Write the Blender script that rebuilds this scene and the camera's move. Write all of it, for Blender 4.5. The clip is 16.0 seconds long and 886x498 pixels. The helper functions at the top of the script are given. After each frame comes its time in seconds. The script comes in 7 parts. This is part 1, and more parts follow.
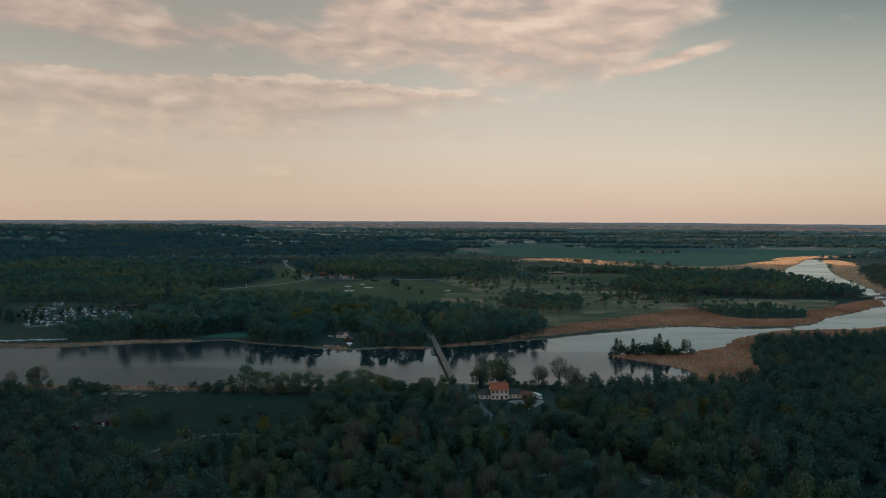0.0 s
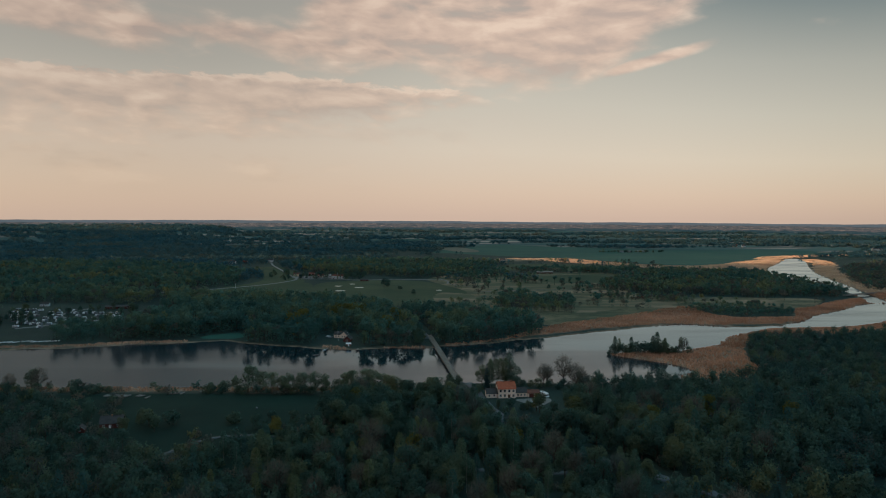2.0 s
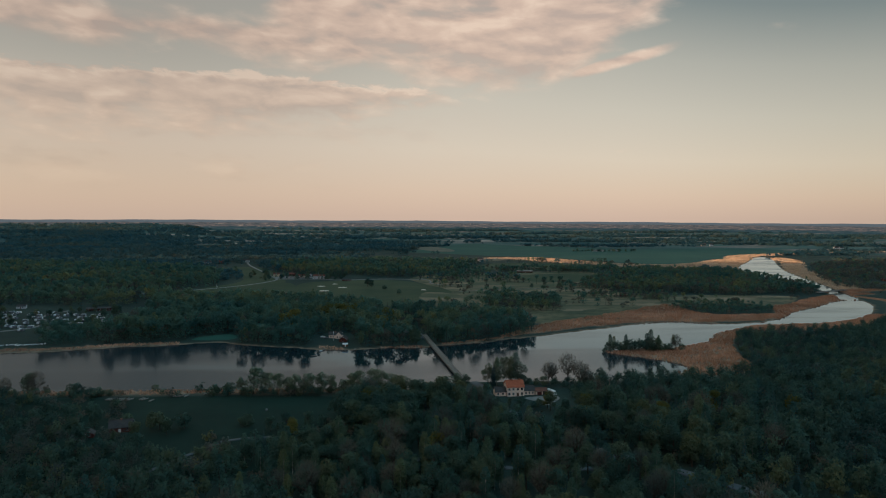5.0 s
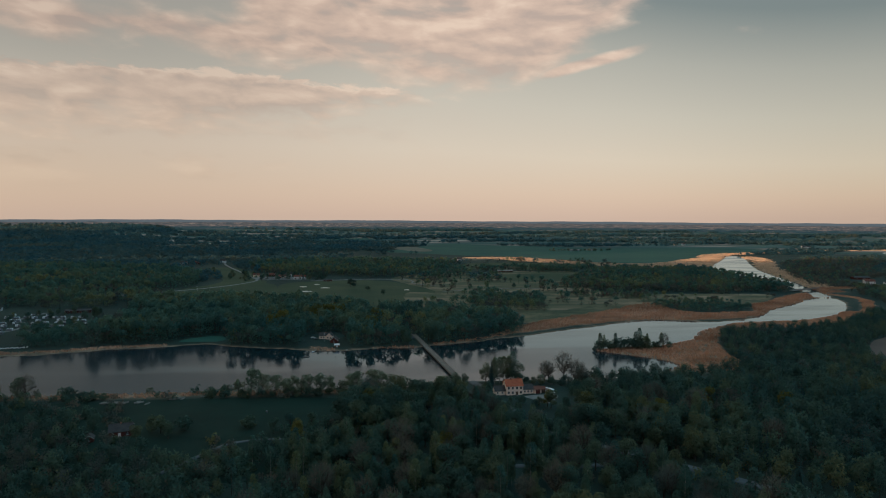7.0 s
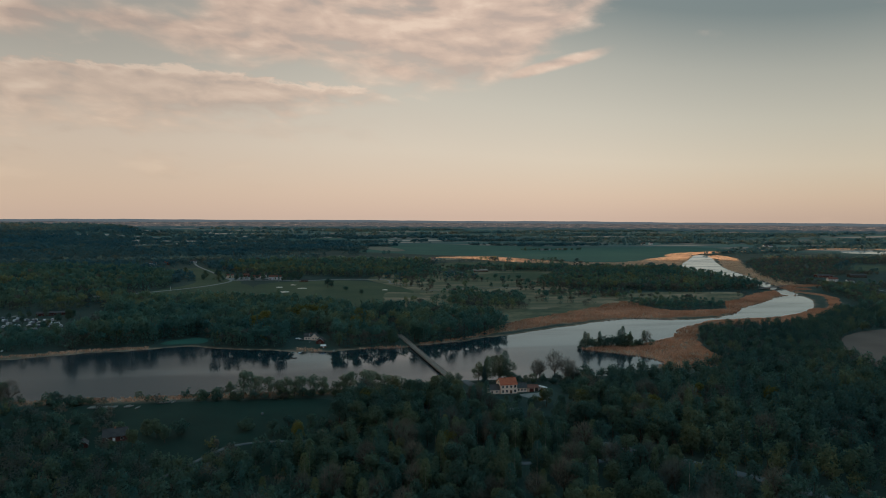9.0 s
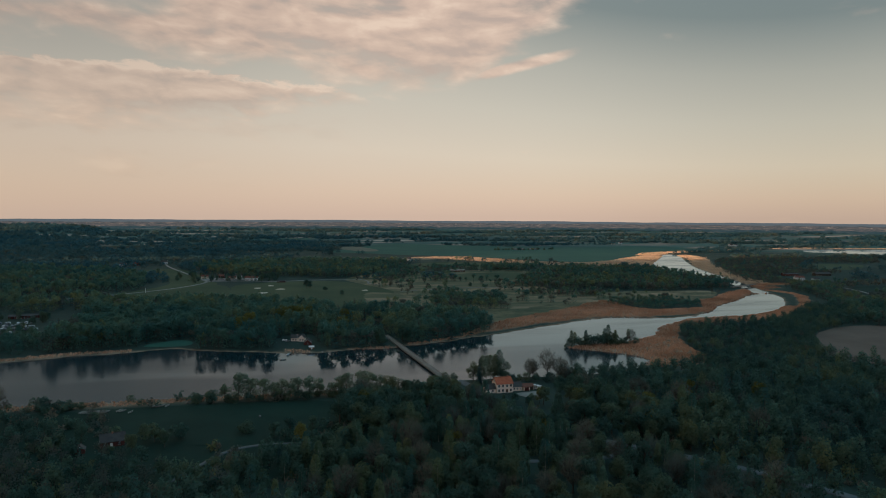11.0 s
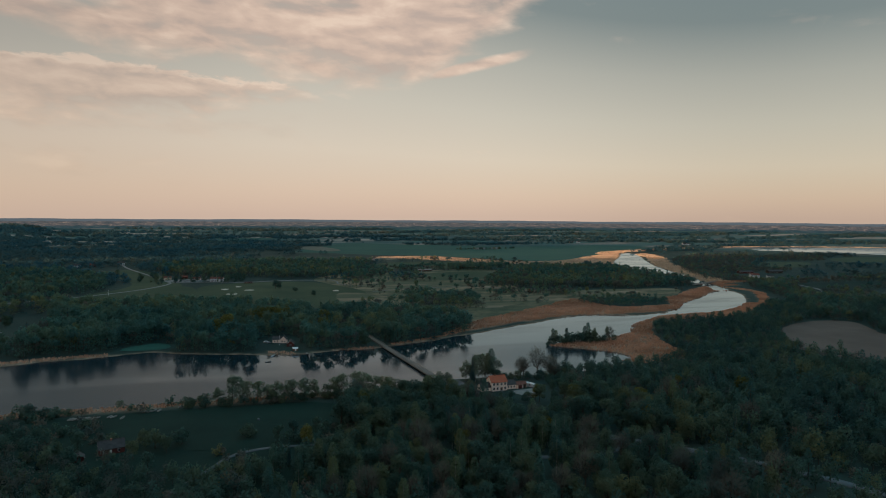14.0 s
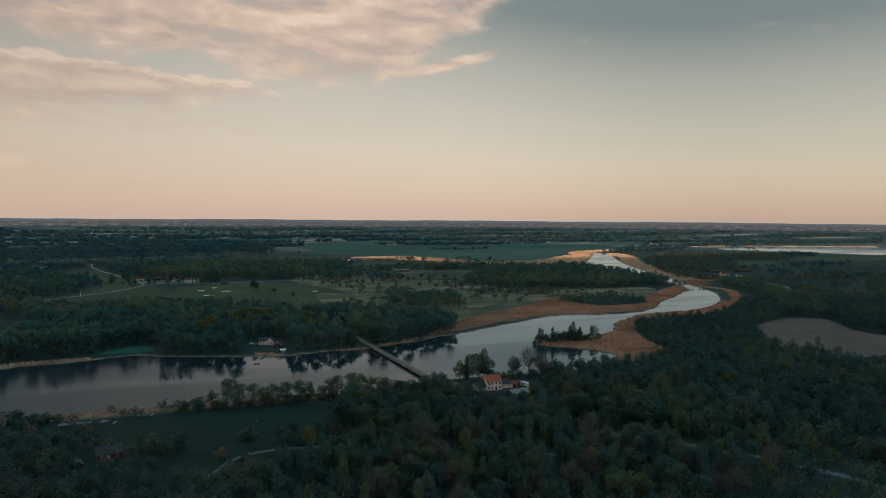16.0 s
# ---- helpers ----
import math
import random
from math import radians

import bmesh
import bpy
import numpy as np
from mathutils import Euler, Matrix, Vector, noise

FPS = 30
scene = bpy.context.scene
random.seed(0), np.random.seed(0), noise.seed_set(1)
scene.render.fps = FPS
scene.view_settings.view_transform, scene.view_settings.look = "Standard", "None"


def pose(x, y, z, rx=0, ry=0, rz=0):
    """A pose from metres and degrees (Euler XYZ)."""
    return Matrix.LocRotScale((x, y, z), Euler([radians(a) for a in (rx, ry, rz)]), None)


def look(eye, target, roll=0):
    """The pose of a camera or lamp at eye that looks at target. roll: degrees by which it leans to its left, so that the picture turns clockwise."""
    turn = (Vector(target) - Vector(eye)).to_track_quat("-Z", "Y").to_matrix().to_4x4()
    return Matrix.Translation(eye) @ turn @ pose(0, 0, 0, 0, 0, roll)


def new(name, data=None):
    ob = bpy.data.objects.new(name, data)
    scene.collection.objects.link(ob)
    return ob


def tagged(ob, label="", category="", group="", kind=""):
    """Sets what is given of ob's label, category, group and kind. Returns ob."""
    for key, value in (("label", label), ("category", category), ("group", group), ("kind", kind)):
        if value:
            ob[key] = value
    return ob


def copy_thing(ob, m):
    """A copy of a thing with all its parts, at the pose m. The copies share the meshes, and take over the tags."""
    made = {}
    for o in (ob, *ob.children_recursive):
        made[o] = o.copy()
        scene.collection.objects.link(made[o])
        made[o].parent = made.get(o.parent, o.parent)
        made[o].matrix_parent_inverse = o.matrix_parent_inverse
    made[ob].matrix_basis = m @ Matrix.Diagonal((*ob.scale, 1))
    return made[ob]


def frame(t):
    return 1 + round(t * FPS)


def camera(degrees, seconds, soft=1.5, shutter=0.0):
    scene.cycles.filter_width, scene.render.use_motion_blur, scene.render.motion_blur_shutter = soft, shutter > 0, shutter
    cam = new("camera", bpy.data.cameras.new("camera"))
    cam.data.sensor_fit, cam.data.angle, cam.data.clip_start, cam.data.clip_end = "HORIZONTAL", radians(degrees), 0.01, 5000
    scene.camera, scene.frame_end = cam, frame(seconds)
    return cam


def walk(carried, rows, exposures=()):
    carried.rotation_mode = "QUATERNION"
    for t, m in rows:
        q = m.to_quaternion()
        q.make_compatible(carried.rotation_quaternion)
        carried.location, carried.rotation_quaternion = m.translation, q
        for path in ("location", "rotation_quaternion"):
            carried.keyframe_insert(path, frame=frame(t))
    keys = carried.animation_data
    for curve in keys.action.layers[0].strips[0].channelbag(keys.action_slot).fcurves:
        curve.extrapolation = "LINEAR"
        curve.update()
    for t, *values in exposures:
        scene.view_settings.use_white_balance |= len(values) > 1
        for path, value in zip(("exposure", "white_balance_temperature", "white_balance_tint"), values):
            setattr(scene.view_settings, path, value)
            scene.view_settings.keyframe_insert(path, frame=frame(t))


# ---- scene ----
cam = camera(69.37, 16.0, soft=1.0)
# seconds, x, y, z, degrees turned right, up, leaning left
ROWS = [
    (0.0, 0.00, 0.00, 113.00, 0.000, -2.761, 0.312),
    (0.5, -4.01, -0.18, 112.96, 0.438, -2.767, 0.308),
    (1.0, -8.03, -0.35, 112.93, 0.871, -2.768, 0.308),
    (1.5, -12.06, -0.51, 112.91, 1.304, -2.767, 0.317),
    (2.0, -16.10, -0.65, 112.89, 1.726, -2.778, 0.329),
    (2.5, -20.17, -0.77, 112.89, 2.154, -2.793, 0.333),
    (3.0, -24.26, -0.87, 112.92, 2.600, -2.794, 0.340),
    (5.5, -44.83, -1.26, 113.19, 5.090, -2.815, 0.326),
    (6.0, -48.96, -1.30, 113.27, 5.660, -2.811, 0.328),
    (6.5, -53.11, -1.30, 113.36, 6.288, -2.815, 0.326),
    (7.0, -57.27, -1.26, 113.46, 7.000, -2.825, 0.323),
    (7.5, -61.44, -1.16, 113.55, 7.744, -2.827, 0.327),
    (8.0, -65.63, -0.99, 113.64, 8.489, -2.832, 0.336),
    (8.5, -69.86, -0.76, 113.73, 9.207, -2.834, 0.342),
    (9.0, -74.14, -0.44, 113.83, 9.922, -2.847, 0.343),
    (11.5, -95.66, 1.55, 114.41, 13.413, -2.854, 0.364),
    (12.0, -99.91, 2.01, 114.52, 14.088, -2.870, 0.363),
    (12.5, -104.11, 2.55, 114.63, 14.753, -2.874, 0.365),
    (13.0, -108.26, 3.17, 114.74, 15.414, -2.878, 0.367),
    (13.5, -112.39, 3.87, 114.85, 16.083, -2.878, 0.375),
    (14.0, -116.50, 4.66, 114.95, 16.755, -2.883, 0.373),
    (14.5, -120.61, 5.53, 115.06, 17.430, -2.876, 0.378),
    (15.0, -124.72, 6.45, 115.16, 18.102, -2.867, 0.380),
    (15.5, -128.83, 7.39, 115.25, 18.776, -2.874, 0.386),
    (16.0, -132.91, 8.34, 115.33, 19.545, -2.876, 0.405),
]
walk(cam, [(t, pose(x, y, z, 90 + pitch, 0, -yaw) @ pose(0, 0, 0, 0, 0, lean)) for t, x, y, z, yaw, pitch, lean in ROWS])

# ---------------------------------------------------------------- light
SUN_AZ, SUN_EL = -102.0, 5.0          # degrees right of +y, degrees up
sun = new("sun", bpy.data.lights.new("sun", "SUN"))
sun.data.energy, sun.data.angle, sun.data.color = 5.0, radians(0.6), (1.0, 0.60, 0.36)
sa, se = radians(SUN_AZ), radians(SUN_EL)
sun.matrix_world = look((0, 0, 0), (-math.sin(sa) * math.cos(se), -math.cos(sa) * math.cos(se), -math.sin(se)))
tagged(sun, kind="structure")


class Nodes:
    """Short-hand for a node tree."""

    def __init__(self, tree):
        self.t = tree
        tree.nodes.clear()

    def add(self, kind, **inputs):
        n = self.t.nodes.new(kind)
        return n

    def put(self, sock, v):
        if hasattr(v, "is_output"):
            self.t.links.new(v, sock)
        elif v is not None:
            sock.default_value = v

    def math(self, op, a, b=None, c=None, clamp=False):
        n = self.t.nodes.new("ShaderNodeMath")
        n.operation, n.use_clamp = op, clamp
        for s, v in zip(n.inputs, (a, b, c)):
            self.put(s, v)
        return n.outputs[0]

    def step(self, v, lo, hi):
        n = self.t.nodes.new("ShaderNodeMapRange")
        n.interpolation_type = "SMOOTHSTEP"
        self.put(n.inputs["Value"], v)
        self.put(n.inputs["From Min"], lo)
        self.put(n.inputs["From Max"], hi)
        return n.outputs[0]

    def noise(self, vec, scale, detail=4.0, rough=0.55, distort=0.0):
        n = self.t.nodes.new("ShaderNodeTexNoise")
        self.put(n.inputs["Vector"], vec)
        n.inputs["Scale"].default_value, n.inputs["Detail"].default_value = scale, detail
        n.inputs["Roughness"].default_value, n.inputs["Distortion"].default_value = rough, distort
        return n.outputs["Fac"]

    def ramp(self, v, stops):
        n = self.t.nodes.new("ShaderNodeValToRGB")
        self.put(n.inputs[0], v)
        e = n.color_ramp.elements
        while len(e) < len(stops):
            e.new(1.0)
        for k, (pos, col) in zip(e, sorted(stops, key=lambda s: s[0])):
            k.position, k.color = pos, (*col, 1.0) if len(col) == 3 else col
        return n.outputs[0]

    def mix(self, f, a, b, kind="MIX"):
        n = self.t.nodes.new("ShaderNodeMix")
        n.data_type, n.blend_type = "RGBA", kind
        self.put(n.inputs[0], f)
        self.put(n.inputs[6], (*a, 1.0) if isinstance(a, tuple) and len(a) == 3 else a)
        self.put(n.inputs[7], (*b, 1.0) if isinstance(b, tuple) and len(b) == 3 else b)
        return n.outputs[2]

    def vec(self, x, y, z):
        n = self.t.nodes.new("ShaderNodeCombineXYZ")
        for s, v in zip(n.inputs, (x, y, z)):
            self.put(s, v)
        return n.outputs[0]


def make_world():
    w = bpy.data.worlds.new("evening_sky")
    scene.world = w
    w.use_nodes = True
    N = Nodes(w.node_tree)
    tc = N.add("ShaderNodeTexCoord")
    sep = N.add("ShaderNodeSeparateXYZ")
    N.put(sep.inputs[0], tc.outputs["Generated"])
    dx, dy, dz = sep.outputs
    el = N.math("MULTIPLY", N.math("ARCSINE", dz), 57.29578)
    az = N.math("MULTIPLY", N.math("ARCTAN2", dx, dy), 57.29578)
    # clear sky: pink at the rim, cream above it, grey-teal higher up and to the east
    lift = N.math("ADD", el, N.math("MULTIPLY", N.step(az, 0.0, 45.0), N.math("MULTIPLY", el, 0.45)))
    clear = N.ramp(N.math("DIVIDE", lift, 60.0, clamp=True), [
        (0.0, (0.61, 0.455, 0.375)), (0.04, (0.645, 0.495, 0.405)), (0.10, (0.65, 0.545, 0.45)),
        (0.18, (0.555, 0.498, 0.418)), (0.27, (0.415, 0.395, 0.34)), (0.37, (0.195, 0.222, 0.212)), (0.56, (0.155, 0.215, 0.22)), (0.72, (0.24, 0.60, 0.74)), (1.0, (0.26, 0.78, 1.0))])
    # away from the sunset, behind the view, dusk is already blue-green
    dusk = N.math("MULTIPLY", N.step(dy, 0.25, -0.35), N.step(dx, -0.75, -0.2))
    clear = N.mix(N.math("MULTIPLY", dusk, 0.9), clear, (0.285, 0.51, 0.74))
    # clouds: two long banks of soft heaps, drawn out along the wind and open between
    def cloud_space(da, de):
        a, e = N.math("ADD", az, da), N.math("ADD", el, de)
        return N.vec(N.math("ADD", N.math("MULTIPLY", a, 0.072), N.math("MULTIPLY", e, 0.05)), N.math("SUBTRACT", N.math("MULTIPLY", e, 0.185), N.math("MULTIPLY", a, 0.010)), 3.7)
    here = cloud_space(0.0, 0.0)
    big = N.noise(here, 1.5, 3.0, 0.5, 0.2)
    puff = N.noise(here, 3.4, 5.0, 0.46, 0.35)
    fine = N.noise(here, 12.0, 5.0, 0.6, 0.2)
    form = N.math("ADD", N.math("MULTIPLY", big, 0.52), N.math("ADD", N.math("MULTIPLY", puff, 0.40), N.math("MULTIPLY", fine, 0.08)))
    u01 = N.math("DIVIDE", N.math("ADD", az, 60.0), 120.0, clamp=True)

    def line(stops):
        """A height in degrees along the azimuth."""
        return N.math("MULTIPLY", N.ramp(u01, [((a + 60.0) / 120.0, (e / 30.0,) * 3) for a, e in stops]), 30.0)

    def within(v, lo, hi):
        n = N.add("ShaderNodeClamp")
        N.put(n.inputs[0], v)
        n.inputs[1].default_value, n.inputs[2].default_value = lo, hi
        return n.outputs[0]

    rim_a = line([(-50, 13.6), (-34, 13.7), (-24, 12.9), (-16, 13.9), (-9, 13.0), (-1, 12.6), (6, 11.1), (10, 10.7), (14, 11.4), (17, 13.4), (21, 15.4), (25, 18.0), (32, 24.0)])
    in_a = within(N.math("DIVIDE", N.math("SUBTRACT", el, rim_a), 1.5), -1.0, 1.0)
    hole = N.math("MULTIPLY", N.math("MULTIPLY", N.step(el, 14.6, 16.6), N.step(az, -27.0, -21.0)), N.step(az, -8.0, -13.0))
    a_form = N.math("SUBTRACT", N.math("ADD", form, N.math("MULTIPLY", in_a, 0.19)), N.math("MULTIPLY", hole, 0.26))
    bank_a = N.math("MULTIPLY", N.step(a_form, 0.41, 0.70), N.step(el, 36.0, 22.0))
    # one loose streak runs out to the east
    streak = N.math("MULTIPLY", N.math("MULTIPLY", N.step(az, 12.0, 18.0), N.step(az, 27.5, 21.0)),
                    N.step(N.math("ABSOLUTE", N.math("SUBTRACT", el, N.math("ADD", 8.9, N.math("MULTIPLY", az, 0.215)))), 0.95, 0.05))
    bank_a = N.math("MAXIMUM", bank_a, N.step(N.math("ADD", N.math("MULTIPLY", streak, 0.55), N.math("MULTIPLY", form, 0.6)), 0.48, 0.85))
    top_b = line([(-50, 11.7), (-34, 11.6), (-27, 11.5), (-21, 11.8), (-12, 12.0), (-5, 11.6), (0, 11.4), (4, 11.2), (7, 9.6), (12, 8.0)])
    top_b = N.math("ADD", top_b, N.math("MULTIPLY", N.math("SUBTRACT", N.noise(cloud_space(11.0, 0.0), 9.0, 4.0, 0.55, 0.3), 0.5), 1.7))      # rounded heads
    in_b = N.math("MINIMUM", within(N.math("DIVIDE", N.math("SUBTRACT", top_b, el), 0.45), -1.0, 1.0), within(N.math("DIVIDE", N.math("SUBTRACT", el, line([(-50, 5.0), (-30, 5.6), (-8, 7.4), (5, 9.2), (14, 11.5)])), 3.2), -1.0, 1.0))
    bank_b = N.math("MULTIPLY", N.step(N.math("ADD", form, N.math("MULTIPLY", in_b, 0.20)), 0.46, 0.66), N.step(az, 9.0, 1.0))
    # low down, thin veils
    veil = N.math("MULTIPLY", N.math("MULTIPLY", N.step(N.noise(cloud_space(40.0, 0.0), 2.2, 5.0, 0.5, 0.2), 0.46, 0.68), N.step(az, 16.0, -20.0)), N.math("MULTIPLY", N.step(el, 1.5, 5.0), N.step(el, 11.0, 7.5)))
    dens = N.math("MAXIMUM", N.math("MULTIPLY", bank_a, 0.95), N.math("MAXIMUM", N.math("MULTIPLY", bank_b, 0.80), N.math("MULTIPLY", veil, 0.45)))
    # the heaps are bright towards the low sun in the west and grey on their lee
    relief = N.math("SUBTRACT", puff, N.noise(cloud_space(-1.0, 0.75), 3.4, 5.0, 0.46, 0.35))
    mass = N.math("SUBTRACT", big, N.noise(cloud_space(-1.5, 1.6), 1.5, 3.0, 0.5, 0.2))
    crest = N.math("MULTIPLY", N.math("MULTIPLY", bank_b, N.step(N.math("SUBTRACT", top_b, el), 0.8, 0.1)), 0.20)
    body = N.math("ADD", N.math("ADD", 0.5, crest), N.math("ADD", N.math("MULTIPLY", relief, 0.75), N.math("ADD", N.math("MULTIPLY", mass, 0.60), N.math("MULTIPLY", N.math("SUBTRACT", fine, 0.5), 0.16))))
    lit = N.ramp(body, [(0.36, (0.50, 0.374, 0.308)), (0.48, (0.605, 0.438, 0.345)), (0.58, (0.68, 0.492, 0.382)), (0.72, (0.80, 0.60, 0.465))])
    veiled = N.math("MULTIPLY", N.step(el, 8.0, 15.0), N.step(az, 12.0, -25.0))
    clear = N.mix(N.math("MULTIPLY", veiled, 0.75), clear, (0.425, 0.382, 0.328))
    blush = N.math("MULTIPLY", N.step(az, 8.0, -28.0), N.step(el, 13.0, 6.0))      # pinker towards the sunset
    clear = N.mix(N.math("MULTIPLY", blush, 0.65), clear, (0.64, 0.485, 0.392))
    col = N.mix(dens, clear, lit)
    dim = N.math("SUBTRACT", 1.0, N.math("MULTIPLY", N.math("ADD", 0.10, N.math("MULTIPLY", N.step(el, -2.0, 18.0), 0.12)), N.step(az, 8.0, -24.0)))   # darker to the west and upwards: lens falloff put into the sky colour
    # the same falloff painted in towards the east
    dim = N.math("MULTIPLY", dim, N.math("SUBTRACT", 1.0, N.math("MULTIPLY", N.step(az, 18.0, 46.0), 0.18)))
    col = N.mix(1.0, col, N.vec(dim, dim, dim), "MULTIPLY")
    bg = N.add("ShaderNodeBackground")
    N.put(bg.inputs[0], col)
    bg.inputs[1].default_value = 0.95
    sky = N.add("ShaderNodeTexSky")
    sky.sky_type, sky.sun_disc = "NISHITA", False
    sky.sun_elevation, sky.sun_rotation = radians(SUN_EL), radians(SUN_AZ)
    bg2 = N.add("ShaderNodeBackground")
    N.put(bg2.inputs[0], sky.outputs[0])
    bg2.inputs[1].default_value = 0.03
    both = N.add("ShaderNodeAddShader")
    N.put(both.inputs[0], bg.outputs[0])
    N.put(both.inputs[1], bg2.outputs[0])
    out = N.add("ShaderNodeOutputWorld")
    N.put(out.inputs[0], both.outputs[0])


make_world()
scene.view_settings.exposure = 0.0


# ---------------------------------------------------------------- materials
def surface(name, build, rough=0.8, spec=0.2, metal=0.0, bump=0.0, bump_scale=2.0, thin=0.0):
    """A principled material; build(N, position) gives the base colour's socket or a tuple."""
    m = bpy.data.materials.new(name)
    m.use_nodes = True
    N = Nodes(m.node_tree)
    geo = N.add("ShaderNodeNewGeometry")
    b = N.add("ShaderNodeBsdfPrincipled")
    col = build(N, geo.outputs["Position"])
    N.put(b.inputs["Base Color"], (*col, 1.0) if isinstance(col, tuple) else col)
    b.inputs["Roughness"].default_value, b.inputs["Metallic"].default_value = rough, metal
    b.inputs["Specular IOR Level"].default_value = spec
    if bump:
        bm = N.add("ShaderNodeBump")
        bm.inputs["Strength"].default_value = bump
        N.put(bm.inputs["Height"], N.noise(geo.outputs["Position"], bump_scale, 5.0))
        N.put(b.inputs["Normal"], bm.outputs[0])
    out = N.add("ShaderNodeOutputMaterial")
    if thin:      # leaves let part of the light through
        tl, mx = N.add("ShaderNodeBsdfTranslucent"), N.add("ShaderNodeMixShader")
        N.put(tl.inputs[0], col)
        mx.inputs[0].default_value = thin
        N.put(mx.inputs[1], b.outputs[0])
        N.put(mx.inputs[2], tl.outputs[0])
        N.put(out.inputs[0], mx.outputs[0])
    else:
        N.put(out.inputs[0], b.outputs[0])
    return m


def two_tone(a, b, scale, fine=None, c=None, lo=0.35, hi=0.65):
    """Colours a to b over a coarse noise, with grain of colour c over a fine one."""
    def build(N, p):
        col = N.ramp(N.noise(p, scale, 4.0), [(lo, a), (hi, b)])
        if fine:
            col = N.mix(N.step(N.noise(p, fine, 3.0), 0.5, 0.75), col, c or b)
        return col
    return build


def leaf_tone(stops, scale=0.05, spread=0.5):
    """Foliage: drifts by place, from tree to tree by chance, from spray to spray by island."""
    def build(N, p):
        geo = N.add("ShaderNodeNewGeometry")
        info = N.add("ShaderNodeObjectInfo")
        tree = N.add("ShaderNodeAttribute")
        tree.attribute_name = "tree_tone"
        drift = N.noise(p, scale * 0.25, 2.0, 0.6)
        own = N.math("ADD", N.math("SUBTRACT", info.outputs["Random"], 0.5), tree.outputs["Fac"])
        col = N.ramp(N.math("ADD", drift, N.math("MULTIPLY", own, spread)), stops)
        jig = N.math("ADD", 0.89, N.math("MULTIPLY", geo.outputs["Random Per Island"], 0.22))
        return N.mix(1.0, col, N.vec(jig, jig, jig), "MULTIPLY")
    return build


M_LEAF = surface("spring_leaves", leaf_tone([(0.22, (0.045, 0.100, 0.092)), (0.46, (0.075, 0.138, 0.107)), (0.64, (0.127, 0.162, 0.096)), (0.84, (0.220, 0.205, 0.086))], 0.05, 0.28), 0.75, 0.15, thin=0.55)
M_LEAF_BIRCH = surface("birch_leaves", leaf_tone([(0.25, (0.052, 0.122, 0.113)), (0.50, (0.084, 0.160, 0.121)), (0.78, (0.163, 0.194, 0.097))]), 0.75, 0.15, thin=0.55)
M_LEAF_WILLOW = surface("pale_willow_leaves", leaf_tone([(0.3, (0.110, 0.180, 0.120)), (0.7, (0.170, 0.225, 0.135))], 0.05, 0.4), 0.75, 0.15, thin=0.55)
M_LEAF_YELLOW = surface("young_yellow_leaves", leaf_tone([(0.3, (0.130, 0.132, 0.042)), (0.7, (0.215, 0.195, 0.058))]), 0.75, 0.15, thin=0.55)
M_TWIG = surface("bare_twigs", leaf_tone([(0.25, (0.082, 0.108, 0.100)), (0.50, (0.120, 0.128, 0.110)), (0.75, (0.168, 0.154, 0.122))]), 0.85, 0.1, thin=0.55)
M_NEEDLE = surface("spruce_needles", leaf_tone([(0.25, (0.021, 0.064, 0.072)), (0.75, (0.043, 0.101, 0.097))]), 0.7, 0.15, thin=0.55)
# distance haze is mixed into this leaf colour as extra blue
M_HAZED_WOOD = surface("hazed_far_woods", leaf_tone([(0.20, (0.030, 0.101, 0.131)), (0.44, (0.049, 0.128, 0.153)), (0.62, (0.078, 0.143, 0.144)), (0.82, (0.128, 0.146, 0.118))], 0.014, 0.20), 0.85, 0.1, thin=0.55)
# lighter copy of the spring leaves: middle-distance haze put into the colour
M_LEAF_HAZED = surface("hazed_leaves", leaf_tone([(0.20, (0.046, 0.122, 0.116)), (0.44, (0.083, 0.172, 0.139)), (0.62, (0.136, 0.194, 0.122)), (0.82, (0.230, 0.222, 0.098))], 0.03, 0.28), 0.75, 0.15, thin=0.55)
M_REED = surface("reed_stalks", leaf_tone([(0.33, (0.317, 0.175, 0.116)), (0.52, (0.442, 0.249, 0.163)), (0.70, (0.595, 0.342, 0.226))], 0.06, 0.1), 0.85, 0.1)
M_BARK = surface("bark", two_tone((0.045, 0.038, 0.030), (0.10, 0.085, 0.07), 3.0), 0.9, 0.1)
M_BIRCH_BARK = surface("birch_bark", two_tone((0.10, 0.09, 0.08), (0.50, 0.47, 0.42), 1.6), 0.8, 0.15)
# brighter copy of the reed colour: low sunlight on the far beds painted in
M_REED_SUNLIT = surface("sunlit_reed_stalks", leaf_tone([(0.33, (0.480, 0.345, 0.235)), (0.52, (0.600, 0.445, 0.310)), (0.70, (0.700, 0.540, 0.385))], 0.06, 0.1), 0.85, 0.1)
M_WATER = None


